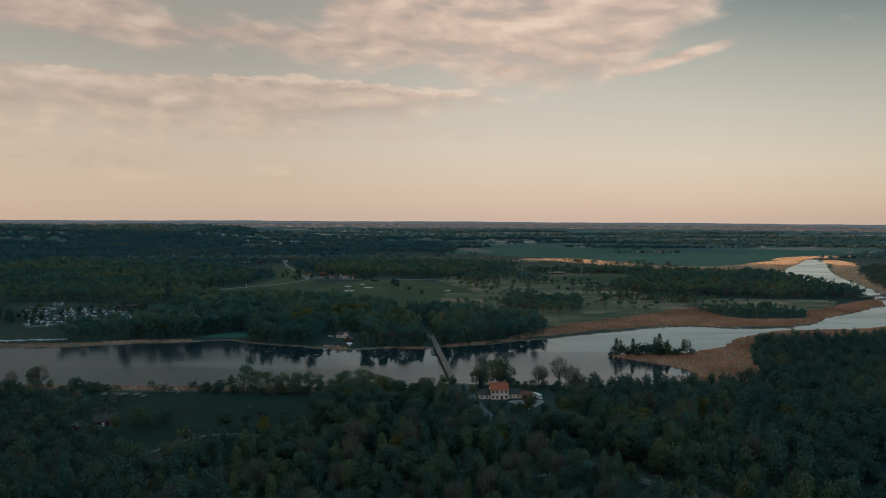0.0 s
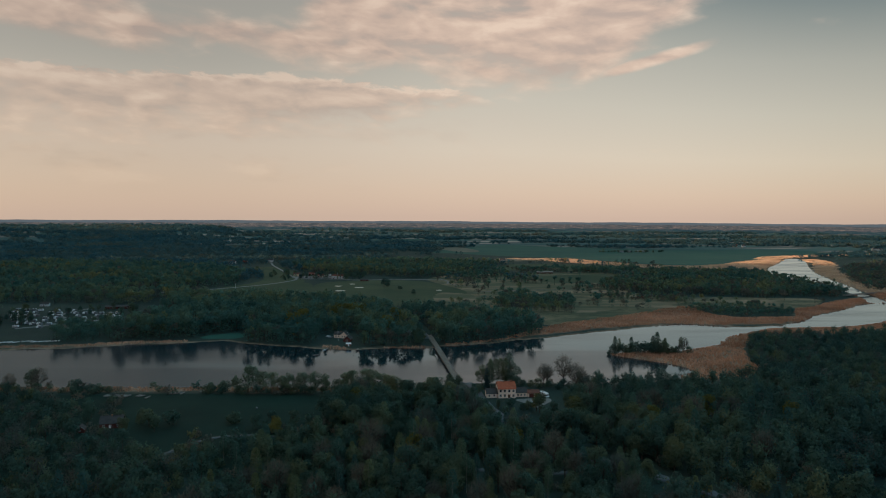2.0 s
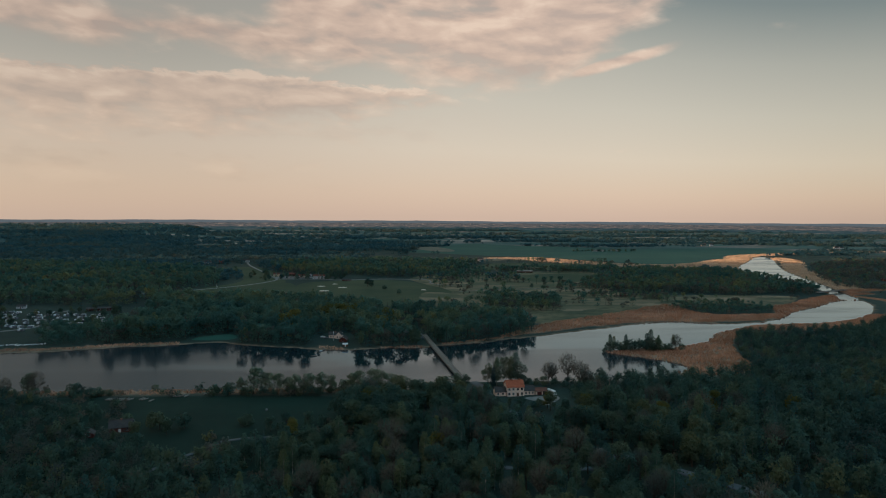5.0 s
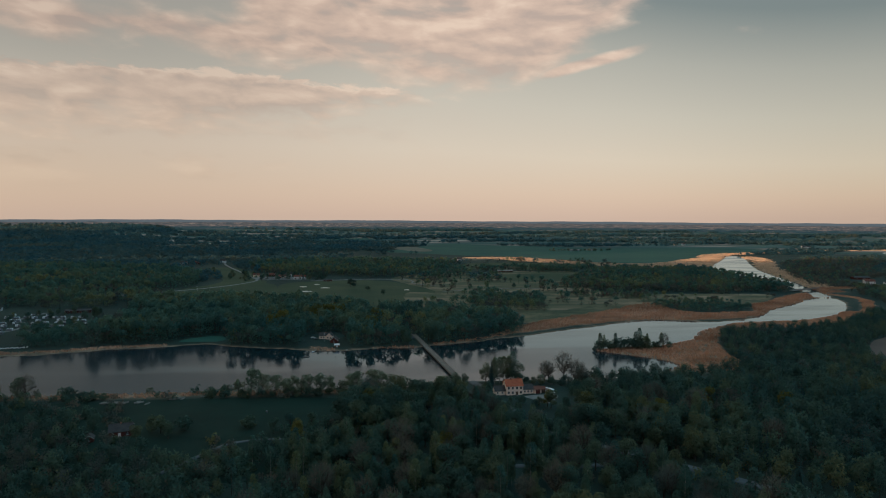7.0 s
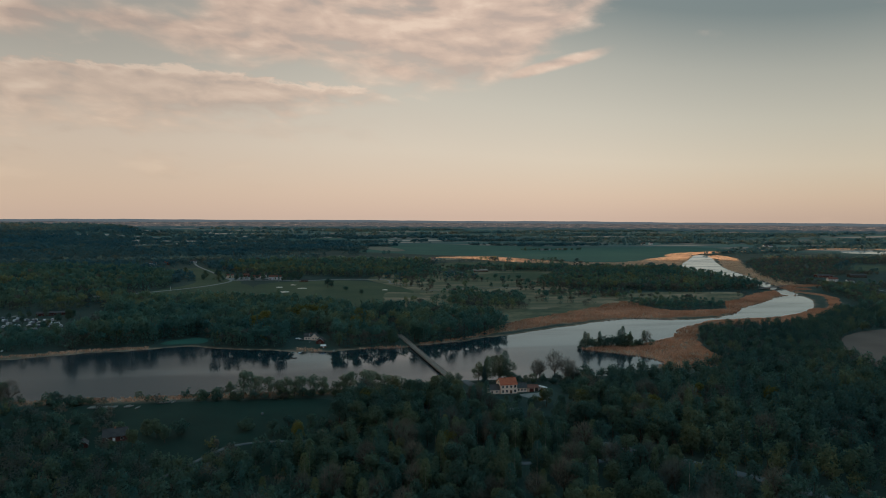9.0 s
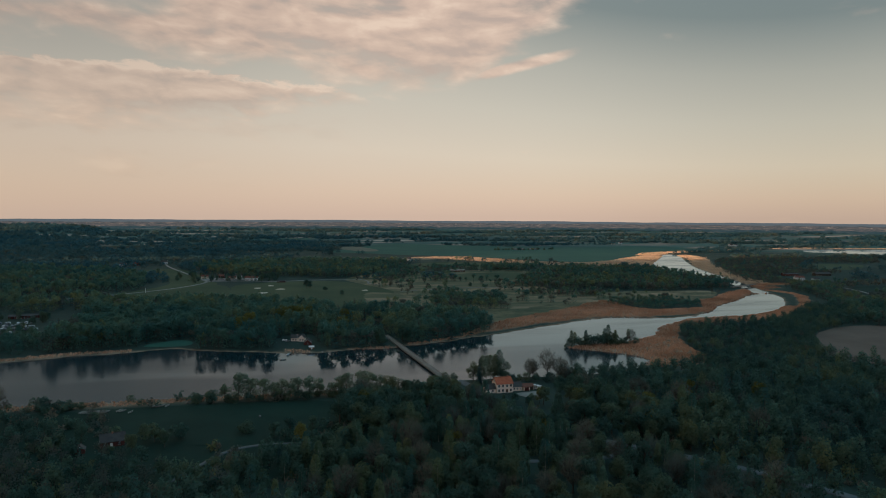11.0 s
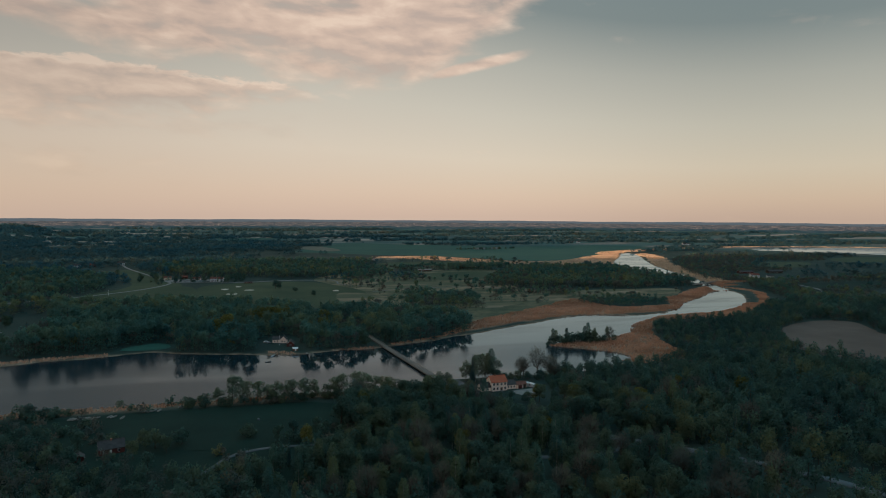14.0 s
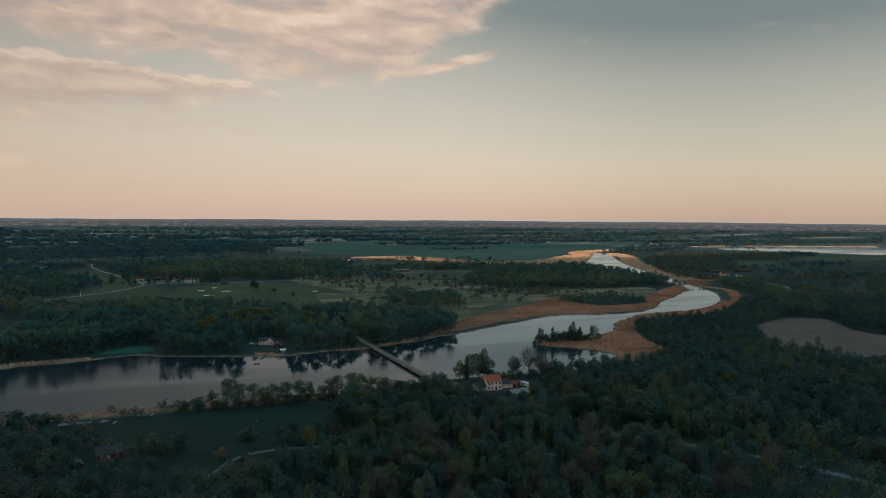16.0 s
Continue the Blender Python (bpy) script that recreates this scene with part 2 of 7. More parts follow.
def make_ground_material():
    m = bpy.data.materials.new("meadow_and_woodland_floor")
    m.use_nodes = True
    N = Nodes(m.node_tree)
    geo = N.add("ShaderNodeNewGeometry")
    p = geo.outputs["Position"]
    at = N.add("ShaderNodeAttribute")
    at.attribute_name = "reed_bed"
    far = N.add("ShaderNodeAttribute")
    far.attribute_name = "far_land"
    grass = N.ramp(N.noise(p, 0.012, 5.0), [(0.34, (0.016, 0.036, 0.034)), (0.5, (0.024, 0.046, 0.040)), (0.66, (0.036, 0.056, 0.046))])
    grass = N.mix(N.math("MULTIPLY", N.step(N.noise(p, 0.35, 4.0), 0.45, 0.8), 0.6), grass, (0.028, 0.034, 0.018))
    reed = N.ramp(N.noise(p, 0.10, 5.0), [(0.33, (0.155, 0.110, 0.076)), (0.6, (0.280, 0.200, 0.140))])
    col = N.mix(at.outputs["Fac"], grass, reed)
    # far country: fields of stubble and young crops drawn out between woods
    stretch = N.add("ShaderNodeVectorMath")
    stretch.operation = "MULTIPLY"
    N.put(stretch.inputs[0], p)
    stretch.inputs[1].default_value = (0.0016, 0.0045, 0.0)
    # the blue-green is lifted for distance: haze put into the land colour
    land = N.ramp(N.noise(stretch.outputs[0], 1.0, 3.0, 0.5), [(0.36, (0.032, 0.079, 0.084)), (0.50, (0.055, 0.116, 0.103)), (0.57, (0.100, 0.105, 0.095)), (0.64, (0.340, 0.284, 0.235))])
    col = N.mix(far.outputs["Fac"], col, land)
    b = N.add("ShaderNodeBsdfPrincipled")
    N.put(b.inputs["Base Color"], col)
    b.inputs["Roughness"].default_value, b.inputs["Specular IOR Level"].default_value = 0.9, 0.1
    bump = N.add("ShaderNodeBump")
    bump.inputs["Strength"].default_value, bump.inputs["Distance"].default_value = 0.6, 0.4
    N.put(bump.inputs["Height"], N.noise(p, 0.9, 5.0))
    N.put(b.inputs["Normal"], bump.outputs[0])
    out = N.add("ShaderNodeOutputMaterial")
    N.put(out.inputs[0], b.outputs[0])
    return m


def make_water_material():
    m = bpy.data.materials.new("still_river_water")
    m.use_nodes = True
    N = Nodes(m.node_tree)
    geo = N.add("ShaderNodeNewGeometry")
    p = geo.outputs["Position"]
    deep, shine = N.add("ShaderNodeBsdfDiffuse"), N.add("ShaderNodeBsdfGlossy")
    deep.inputs["Color"].default_value = (0.008, 0.020, 0.026, 1)
    shine.inputs["Color"].default_value = (0.70, 0.87, 1.0, 1)
    fres = N.add("ShaderNodeFresnel")
    fres.inputs["IOR"].default_value = 1.90
    sx = N.add("ShaderNodeSeparateXYZ")
    N.put(sx.inputs[0], p)
    reach = N.step(sx.outputs[0], 60.0, -240.0)
    west = N.math("MULTIPLY", reach, 0.20)   # the breeze ruffles the western reach
    lanes = N.add("ShaderNodeVectorMath")      # drawn out across the river
    lanes.operation = "MULTIPLY"
    N.put(lanes.inputs[0], p)
    lanes.inputs[1].default_value = (0.0035, 0.016, 0.0)
    gust = N.step(N.math("ADD", N.noise(lanes.outputs[0], 1.0, 4.0, 0.55, 0.5), west), 0.44, 0.66)
    gloss = N.math("MULTIPLY", fres.outputs[0], N.math("SUBTRACT", 1.0, N.math("ADD", N.math("MULTIPLY", gust, 0.22), N.math("MULTIPLY", reach, 0.34))))   # gust: wavelets turn towards the viewer and mirror less; reach: lens falloff put in
    N.put(shine.inputs["Roughness"], N.math("ADD", 0.03, N.math("MULTIPLY", gust, 0.13)))
    bump = N.add("ShaderNodeBump")
    bump.inputs["Distance"].default_value = 0.05
    N.put(bump.inputs["Strength"], N.math("ADD", 0.03, N.math("MULTIPLY", gust, 0.10)))
    N.put(bump.inputs["Height"], N.noise(p, 1.1, 4.0))
    N.put(shine.inputs["Normal"], bump.outputs[0])
    N.put(fres.inputs["Normal"], bump.outputs[0])
    both = N.add("ShaderNodeMixShader")
    N.put(both.inputs[0], gloss)
    N.put(both.inputs[1], deep.outputs[0])
    N.put(both.inputs[2], shine.outputs[0])
    out = N.add("ShaderNodeOutputMaterial")
    N.put(out.inputs[0], both.outputs[0])
    return m


M_GROUND, M_WATER = make_ground_material(), make_water_material()
M_CROP = surface("young_crop", two_tone((0.022, 0.078, 0.066), (0.034, 0.100, 0.074), 0.005, 0.06, (0.030, 0.082, 0.064)), 0.9, 0.1)
M_LAWN = surface("mown_grass", two_tone((0.034, 0.058, 0.034), (0.062, 0.080, 0.044), 0.012, 0.3, (0.046, 0.062, 0.036)), 0.9, 0.1)
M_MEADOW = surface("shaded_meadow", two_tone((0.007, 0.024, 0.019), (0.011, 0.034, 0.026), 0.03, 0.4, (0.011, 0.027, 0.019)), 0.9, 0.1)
def strips(N, p):
    """Grazed and ungrazed strips of pasture."""
    n = N.add("ShaderNodeVectorMath")
    n.operation = "MULTIPLY"
    N.put(n.inputs[0], p)
    n.inputs[1].default_value = (0.006, 0.028, 0.0)
    col = N.ramp(N.noise(n.outputs[0], 1.0, 4.0, 0.55), [(0.34, (0.060, 0.080, 0.050)), (0.46, (0.092, 0.098, 0.060)), (0.56, (0.150, 0.126, 0.082)), (0.68, (0.240, 0.180, 0.122))])
    return N.mix(N.math("MULTIPLY", N.step(N.noise(p, 0.25, 4.0), 0.45, 0.75), 0.5), col, (0.075, 0.085, 0.045))


def grazing(N, p):
    """Grazed plain: olive turf with drier and greener drifts and tussocks."""
    n = N.add("ShaderNodeVectorMath")
    n.operation = "MULTIPLY"
    N.put(n.inputs[0], p)
    n.inputs[1].default_value = (0.008, 0.020, 0.0)
    col = N.ramp(N.noise(n.outputs[0], 1.0, 5.0, 0.6), [(0.34, (0.050, 0.072, 0.046)), (0.43, (0.088, 0.095, 0.057)), (0.52, (0.150, 0.130, 0.080)), (0.62, (0.280, 0.205, 0.135))])
    col = N.mix(N.math("MULTIPLY", N.step(N.noise(p, 0.035, 4.0), 0.48, 0.66), 0.5), col, (0.034, 0.052, 0.034))
    return N.mix(N.math("MULTIPLY", N.step(N.noise(p, 0.16, 5.0), 0.48, 0.70), 0.6), col, (0.028, 0.046, 0.032))


M_PLAIN = surface("grazed_plain", grazing, 0.9, 0.1)
M_FALLOW = surface("rough_pasture", strips, 0.9, 0.1)
M_PLOUGH = surface("ploughed_soil", two_tone((0.112, 0.086, 0.073), (0.150, 0.115, 0.097), 0.015, 0.5, (0.122, 0.094, 0.080)), 0.95, 0.05, bump=0.5, bump_scale=1.2)
M_STUBBLE = surface("pale_stubble", two_tone((0.099, 0.099, 0.075), (0.162, 0.155, 0.120), 0.01, 0.1, (0.126, 0.124, 0.090)), 0.9, 0.1)
M_ASPHALT = surface("worn_asphalt", two_tone((0.075, 0.09, 0.10), (0.115, 0.125, 0.13), 0.15, 3.0, (0.09, 0.10, 0.105)), 0.85, 0.2)
M_GRAVEL = surface("pale_gravel", two_tone((0.16, 0.16, 0.155), (0.24, 0.23, 0.215), 0.2, 4.0, (0.2, 0.19, 0.18)), 0.95, 0.1)
M_SAND = surface("bunker_sand", two_tone((0.55, 0.47, 0.38), (0.68, 0.60, 0.50), 0.3, 3.0, (0.6, 0.52, 0.43)), 0.95, 0.1)


# ---------------------------------------------------------------- plan of the land (metres, x east of the start, y ahead of it)
GZ = 0.8                        # height of dry land over the water
MID = (-66.0, 0.0)              # middle of the flight
EYE = 113.0

# the river's outline: far bank from west to east, the eastern pool, the reedy spit and the near bank back
RIVER_FAR = [(-900, 470), (-600, 500), (-420, 538), (-347, 545), (-307, 552), (-269, 566), (-228, 571), (-218, 580), (-190, 581), (-178, 573),
             (-151, 561), (-127, 555), (-102, 546), (-79, 541), (-60, 549), (-13, 549), (13, 562), (37, 567), (55, 577), (78, 588),
             (110, 603), (144, 622), (180, 639), (221, 662), (258, 680), (295, 668), (325, 655), (362, 667), (392, 686), (427, 717),
             (451, 747), (505, 781), (557, 828), (588, 848)]
RIVER_NEAR = [(617, 848), (605, 812), (569, 760), (520, 705), (480, 679), (446, 662), (409, 651), (372, 651), (348, 648), (326, 634), (300, 618),
              (272, 592), (254, 564), (224, 544), (205, 536), (178, 532), (150, 527), (138, 523), (155, 507), (173, 492), (184, 478),
              (188, 466), (180, 455), (161, 441), (131, 430), (103, 428), (67, 430), (40, 428), (2, 426), (-37, 414), (-74, 419), (-129, 424),
              (-148, 429), (-181, 421), (-202, 422), (-251, 426), (-282, 422), (-400, 405), (-900, 330)]
UPPER_RIVER = [(586, 846), (606, 880), (628, 930), (652, 985), (660, 1035), (656, 1090), (655, 1155), (690, 1265), (731, 1368), (783, 1469), (880, 1600),
               (979, 1744), (1040, 1830), (1075, 1835), (1040, 1740), (1001, 1669), (915, 1520), (839, 1379), (777, 1234), (731, 1115), (702, 1035),
               (668, 960), (640, 891), (618, 846)]
FAR_LAKE = [(1630, 1930), (1797, 2060), (1979, 2060), (2180, 1970), (2500, 1960), (2900, 1700), (2500, 1500), (1900, 1480), (1836, 1661), (1725, 1788)]


def rounded(pts, closed=True, times=2):
    """Corner cutting."""
    p = np.array(pts, float)
    for _ in range(times):
        q = np.roll(p, -1, 0) if closed else p[1:]
        a = p if closed else p[:-1]
        mid = np.stack([a * 0.75 + q * 0.25, a * 0.25 + q * 0.75], 1).reshape(-1, 2)
        p = mid if closed else np.vstack([p[:1], mid, p[-1:]])
    return p


def inside(P, poly):
    x, y = P[:, 0], P[:, 1]
    a, b = poly, np.roll(poly, -1, 0)
    hit = np.zeros(len(P), bool)
    for (x0, y0), (x1, y1) in zip(a, b):
        if y0 == y1:
            continue
        hit ^= ((y0 > y) != (y1 > y)) & (x < (x1 - x0) * (y - y0) / (y1 - y0) + x0)
    return hit


def away(P, line, closed=True):
    """Distance to a polyline."""
    d = np.full(len(P), 1e9)
    n = len(line) if closed else len(line) - 1
    for i in range(n):
        a, b = line[i], line[(i + 1) % len(line)]
        v = b - a
        t = np.clip(((P - a) @ v) / max(v @ v, 1e-9), 0, 1)
        q = P - a - t[:, None] * v
        d = np.minimum(d, np.sqrt((q * q).sum(1)))
    return d


def wobble(P, scale, seed=0.0):
    """Smooth noise over the plan, about -1 to 1."""
    x, y = P[:, 0] / scale + seed, P[:, 1] / scale - seed * 1.7
    return (np.sin(x * 1.3 + 2.1 * np.sin(y * 0.9 + seed)) + np.sin(y * 1.7 + 1.7 * np.sin(x * 1.1)) + np.sin((x + y) * 2.3 + seed) * 0.6
            + np.sin((x * 1.9 - y * 2.7) * 2.0) * 0.4) / 3.0


WATERS = [rounded(RIVER_FAR + RIVER_NEAR), rounded(UPPER_RIVER), rounded(FAR_LAKE)]


def shore(P):
    """Signed distance to the water's edge: positive on land."""
    P = np.asarray(P, float)
    d = np.full(len(P), 1e9)
    for w in WATERS:
        box = (P[:, 0] > w[:, 0].min() - 150) & (P[:, 0] < w[:, 0].max() + 150) & (P[:, 1] > w[:, 1].min() - 150) & (P[:, 1] < w[:, 1].max() + 150)
        if box.any():
            q = P[box]
            s = away(q, w) * np.where(inside(q, w), -1, 1)
            d[box] = np.minimum(d[box], s)
    d = np.minimum(d, 150.0)
    return d + 2.2 * wobble(P, 9.0) + 1.2 * wobble(P, 3.5, 4.0)


def smooth(v, lo, hi):
    t = np.clip((v - lo) / (hi - lo), 0, 1)
    return t * t * (3 - 2 * t)


def far_rise(P):
    """Beyond the plain the land climbs slowly to a long wooded rim."""
    r = np.hypot(P[:, 0] - MID[0], P[:, 1] - MID[1])
    a = EYE / 3600.0 + (0.0186 - EYE / 3600.0) * np.clip((r - 3600.0) / 1250.0, 0, 1)
    west = np.degrees(np.arctan2(P[:, 0] - MID[0], P[:, 1] - MID[1]))
    hill = 36.0 * smooth(r, 2900, 4200) * smooth(-west, 14.0, 19.0) * (0.85 + 0.15 * wobble(P, 260.0, 2.0))
    return np.where(r > 3600, EYE - r * a, 0.0) + hill, r


def land_height(P):
    P = np.asarray(P, float)
    s = shore(P)
    z = np.where(s < 0, np.maximum(s * 0.25, -2.5), np.minimum(s * 0.22, GZ))
    rise, r = far_rise(P)
    # an unseen wooded ridge added in the west, blocking the low sun for shade
    # (a saddle cut into it lets one last band of sunlight through)
    edge = -np.maximum(740.0, 0.90 * P[:, 1] + 70.0) - P[:, 0]
    crest = 290.0 - 286.0 * smooth(P[:, 1], 930, 1010) * smooth(-P[:, 1], -1520, -1430)
    ridge = crest * smooth(edge, 0, 330) * smooth(P[:, 1], -1500, -1000) * smooth(-r, -4750, -4300)
    # low rises under the house, the far bridgehead and the cottage
    x, y = P[:, 0], P[:, 1]
    out = np.hypot(np.maximum(np.maximum(6 - x, x - 68), 0), np.maximum(np.maximum(348 - y, y - 412), 0) * 1.6)
    knoll = 3.7 * smooth(-out, -26, -1) + 0.6 * smooth(-np.hypot(x + 13, y - 612), -34, -12) + 1.2 * smooth(-np.hypot(x + 90, (y - 584)), -44, -24)
    return z + rise + ridge + np.where(s > 0, knoll * smooth(s, 0, 9), 0.0), s


# reed beds: (outline of the belt, as a way along the shore and its breadth)
REED_BELTS = [([(-420, 549), (-330, 553), (-270, 571), (-232, 576)], 4), ([(-100, 551), (-84, 545)], 3), ([(-48, 550), (-14, 551)], 2.5),
              ([(5, 562), (30, 571), (60, 588)], 2.5), ([(145, 521), (175, 515), (205, 515)], 8), ([(-290, 416), (-200, 414), (-120, 414), (-60, 412)], 5),
              ([(640, 880), (650, 830), (610, 770), (545, 700)], 7), ([(600, 885), (640, 905), (680, 915)], 9),
              ([(700, 985), (760, 1150), (850, 1340), (930, 1480), (1010, 1600), (1075, 1760)], 26), ([(690, 1330), (760, 1440), (850, 1590), (970, 1790)], 30),
              ([(960, 1800), (1060, 1900), (1180, 1960), (1320, 2010)], 34), ([(1320, 2010), (1800, 2180), (2100, 2080), (2500, 1960)], 22), ([(640, 930), (690, 960), (740, 965)], 14)]
# broad beds: north of the pool, the spit and the south shore of the upper arm, the sunlit flats before the crop field
REED_BEDS = [[(56, 584), (125, 624), (193, 658), (254, 680), (299, 668), (346, 670), (390, 684), (430, 710), (465, 745), (520, 785), (575, 830), (620, 850),
              (622, 895), (587, 893), (494, 813), (439, 779), (421, 724), (369, 718), (330, 726), (322, 758), (327, 808), (303, 803), (254, 760), (212, 732), (171, 702), (134, 676), (97, 640), (67, 604)],
             [(142, 519), (152, 482), (172, 436), (236, 440), (244, 480), (246, 512), (264, 548), (287, 584), (312, 606), (350, 614), (400, 614), (445, 630), (500, 662), (560, 712), (520, 720), (450, 670), (369, 658), (310, 640), (250, 590), (205, 545), (160, 532)],
             [(180, 1770), (307, 1695), (387, 1560), (498, 1455), (617, 1385), (700, 1365), (760, 1440), (860, 1560), (990, 1760), (954, 1784), (800, 1660), (684, 1530), (540, 1530), (466, 1650), (390, 1790), (299, 1800)]]
BELTS = [(rounded(line, False, 2), half) for line, half in REED_BELTS]
BEDS = [rounded(line) for line in REED_BEDS]


def bed_depth(P, bed):
    """How far inside a bed's ragged rim."""
    return away(P, bed) * np.where(inside(P, bed), 1, -1) + wobble(P, 14.0, 2.0) * 4.0 + wobble(P, 5.0, 3.0) * 1.5


def reediness(P):
    P = np.asarray(P, float)
    k = np.zeros(len(P))
    for line, half in BELTS:
        lo, hi = line.min(0) - half * 2, line.max(0) + half * 2
        box = ((P > lo) & (P < hi)).all(1)
        if box.any():
            d = away(P[box], line, False) + wobble(P[box], 14.0, 2.0) * half * 0.35
            k[box] = np.maximum(k[box], smooth(-d, -half - 3, -half + 3))
    for bed in BEDS:
        box = ((P > bed.min(0) - 10) & (P < bed.max(0) + 10)).all(1)
        if box.any():
            k[box] = np.maximum(k[box], smooth(bed_depth(P[box], bed), -3, 3))
    return k


def with_normals(V, F):
    """Adds to each point the mean direction of its faces."""
    f = np.cross(V[F[:, 1]] - V[F[:, 0]], V[F[:, 2]] - V[F[:, 0]])
    nor = np.zeros_like(V)
    for k in range(3):
        np.add.at(nor, F[:, k], f)
    return np.hstack([V, nor / np.maximum(np.linalg.norm(nor, axis=1), 1e-9)[:, None]])


def mesh_from(name, V, F, mats, sizes=None, index=None, soft=False):
    """A mesh from arrays: F is (n, 3) or (n, 4)."""
    me = bpy.data.meshes.new(name)
    V, F = np.asarray(V, np.float32), np.asarray(F, np.int32)
    n, k = F.shape
    nor = V[:, 3:6] if V.shape[1] == 6 else None
    V = np.ascontiguousarray(V[:, :3])
    me.vertices.add(len(V))
    me.vertices.foreach_set("co", V.ravel())
    me.loops.add(n * k)
    me.loops.foreach_set("vertex_index", F.ravel())
    me.polygons.add(n)
    me.polygons.foreach_set("loop_start", np.arange(0, n * k, k, dtype=np.int32))
    if index is not None:
        me.polygons.foreach_set("material_index", np.asarray(index, np.int32))
    if soft:
        me.polygons.foreach_set("use_smooth", np.ones(n, bool))
    for m in mats:
        me.materials.append(m)
    me.update(calc_edges=True)
    if nor is not None:
        me.polygons.foreach_set("use_smooth", np.ones(n, bool))
        at = me.attributes.new("custom_normal", "FLOAT_VECTOR", "POINT")
        at.data.foreach_set("vector", np.ascontiguousarray(nor).ravel())
    return me


def make_ground():
    fine = np.arange(-46.0, 62.01, 0.28)
    coarse = np.arange(66.0, 310.1, 6.1)
    ang = np.radians(np.concatenate([fine, coarse]))
    rad = np.concatenate([np.arange(1, 380, 20.0), np.arange(380, 900, 4.5), 900 * 1.009 ** np.arange(0, 89), np.linspace(2010, 3600, 52), np.linspace(3640, 4850, 26)])
    A, R = np.meshgrid(ang, rad, indexing="ij")
    P = np.stack([MID[0] + R * np.sin(A), MID[1] + R * np.cos(A)], -1).reshape(-1, 2)
    z, s = land_height(P)
    na, nr = len(ang), len(rad)
    i, j = np.meshgrid(np.arange(na), np.arange(nr - 1), indexing="ij")
    k = (i + 1) % na
    F = np.stack([i * nr + j, i * nr + j + 1, k * nr + j + 1, k * nr + j], -1).reshape(-1, 4)[:, ::-1]
    me = mesh_from("ground", np.column_stack([P, z]), F, [M_GROUND], soft=True)
    reed = np.maximum(reediness(P), smooth(-s, -3.0, -0.5)) * (s < 149)
    at = me.attributes.new("reed_bed", "FLOAT", "POINT")
    at.data.foreach_set("value", reed.astype(np.float32))
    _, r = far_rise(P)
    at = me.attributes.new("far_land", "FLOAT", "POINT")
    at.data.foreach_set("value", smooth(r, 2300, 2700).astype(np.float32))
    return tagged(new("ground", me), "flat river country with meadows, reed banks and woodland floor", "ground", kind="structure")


make_ground()


def sheet(name, outline, mat, label, category, z=GZ + 0.12, ragged=1.5, kind="structure", times=2):
    """A flat patch of land cover with a slightly uneven rim."""
    p = rounded(outline, True, times)
    p = p + np.stack([wobble(p, 11.0, 1.0), wobble(p, 11.0, 6.0)], 1) * ragged
    bm = bmesh.new()
    f = bm.faces.new([bm.verts.new((x, y, z)) for x, y in p])
    if f.calc_area() and (f.normal_update() or f.normal.z < 0):
        f.normal_flip()
    bmesh.ops.triangulate(bm, faces=bm.faces[:])
    me = bpy.data.meshes.new(name)
    bm.to_mesh(me)
    bm.free()
    me.materials.append(mat)
    return tagged(new(name, me), label, category, kind=kind)


def water_sheet(name, box, label):
    x0, y0, x1, y1 = box
    me = mesh_from(name, [(x0, y0, 0), (x1, y0, 0), (x1, y1, 0), (x0, y1, 0)], [(0, 1, 2, 3)], [M_WATER])
    return tagged(new(name, me), label, "water", kind="structure")


water_sheet("river_water", (-900, 320, 720, 920), "still grey-pink evening river between reed banks")
water_sheet("upper_river_water", (560, 921, 1120, 1860), "narrow upper river bending between golden reeds")
water_sheet("lake_water", (1600, 1440, 2950, 2150), "pale distant lake behind low woods")

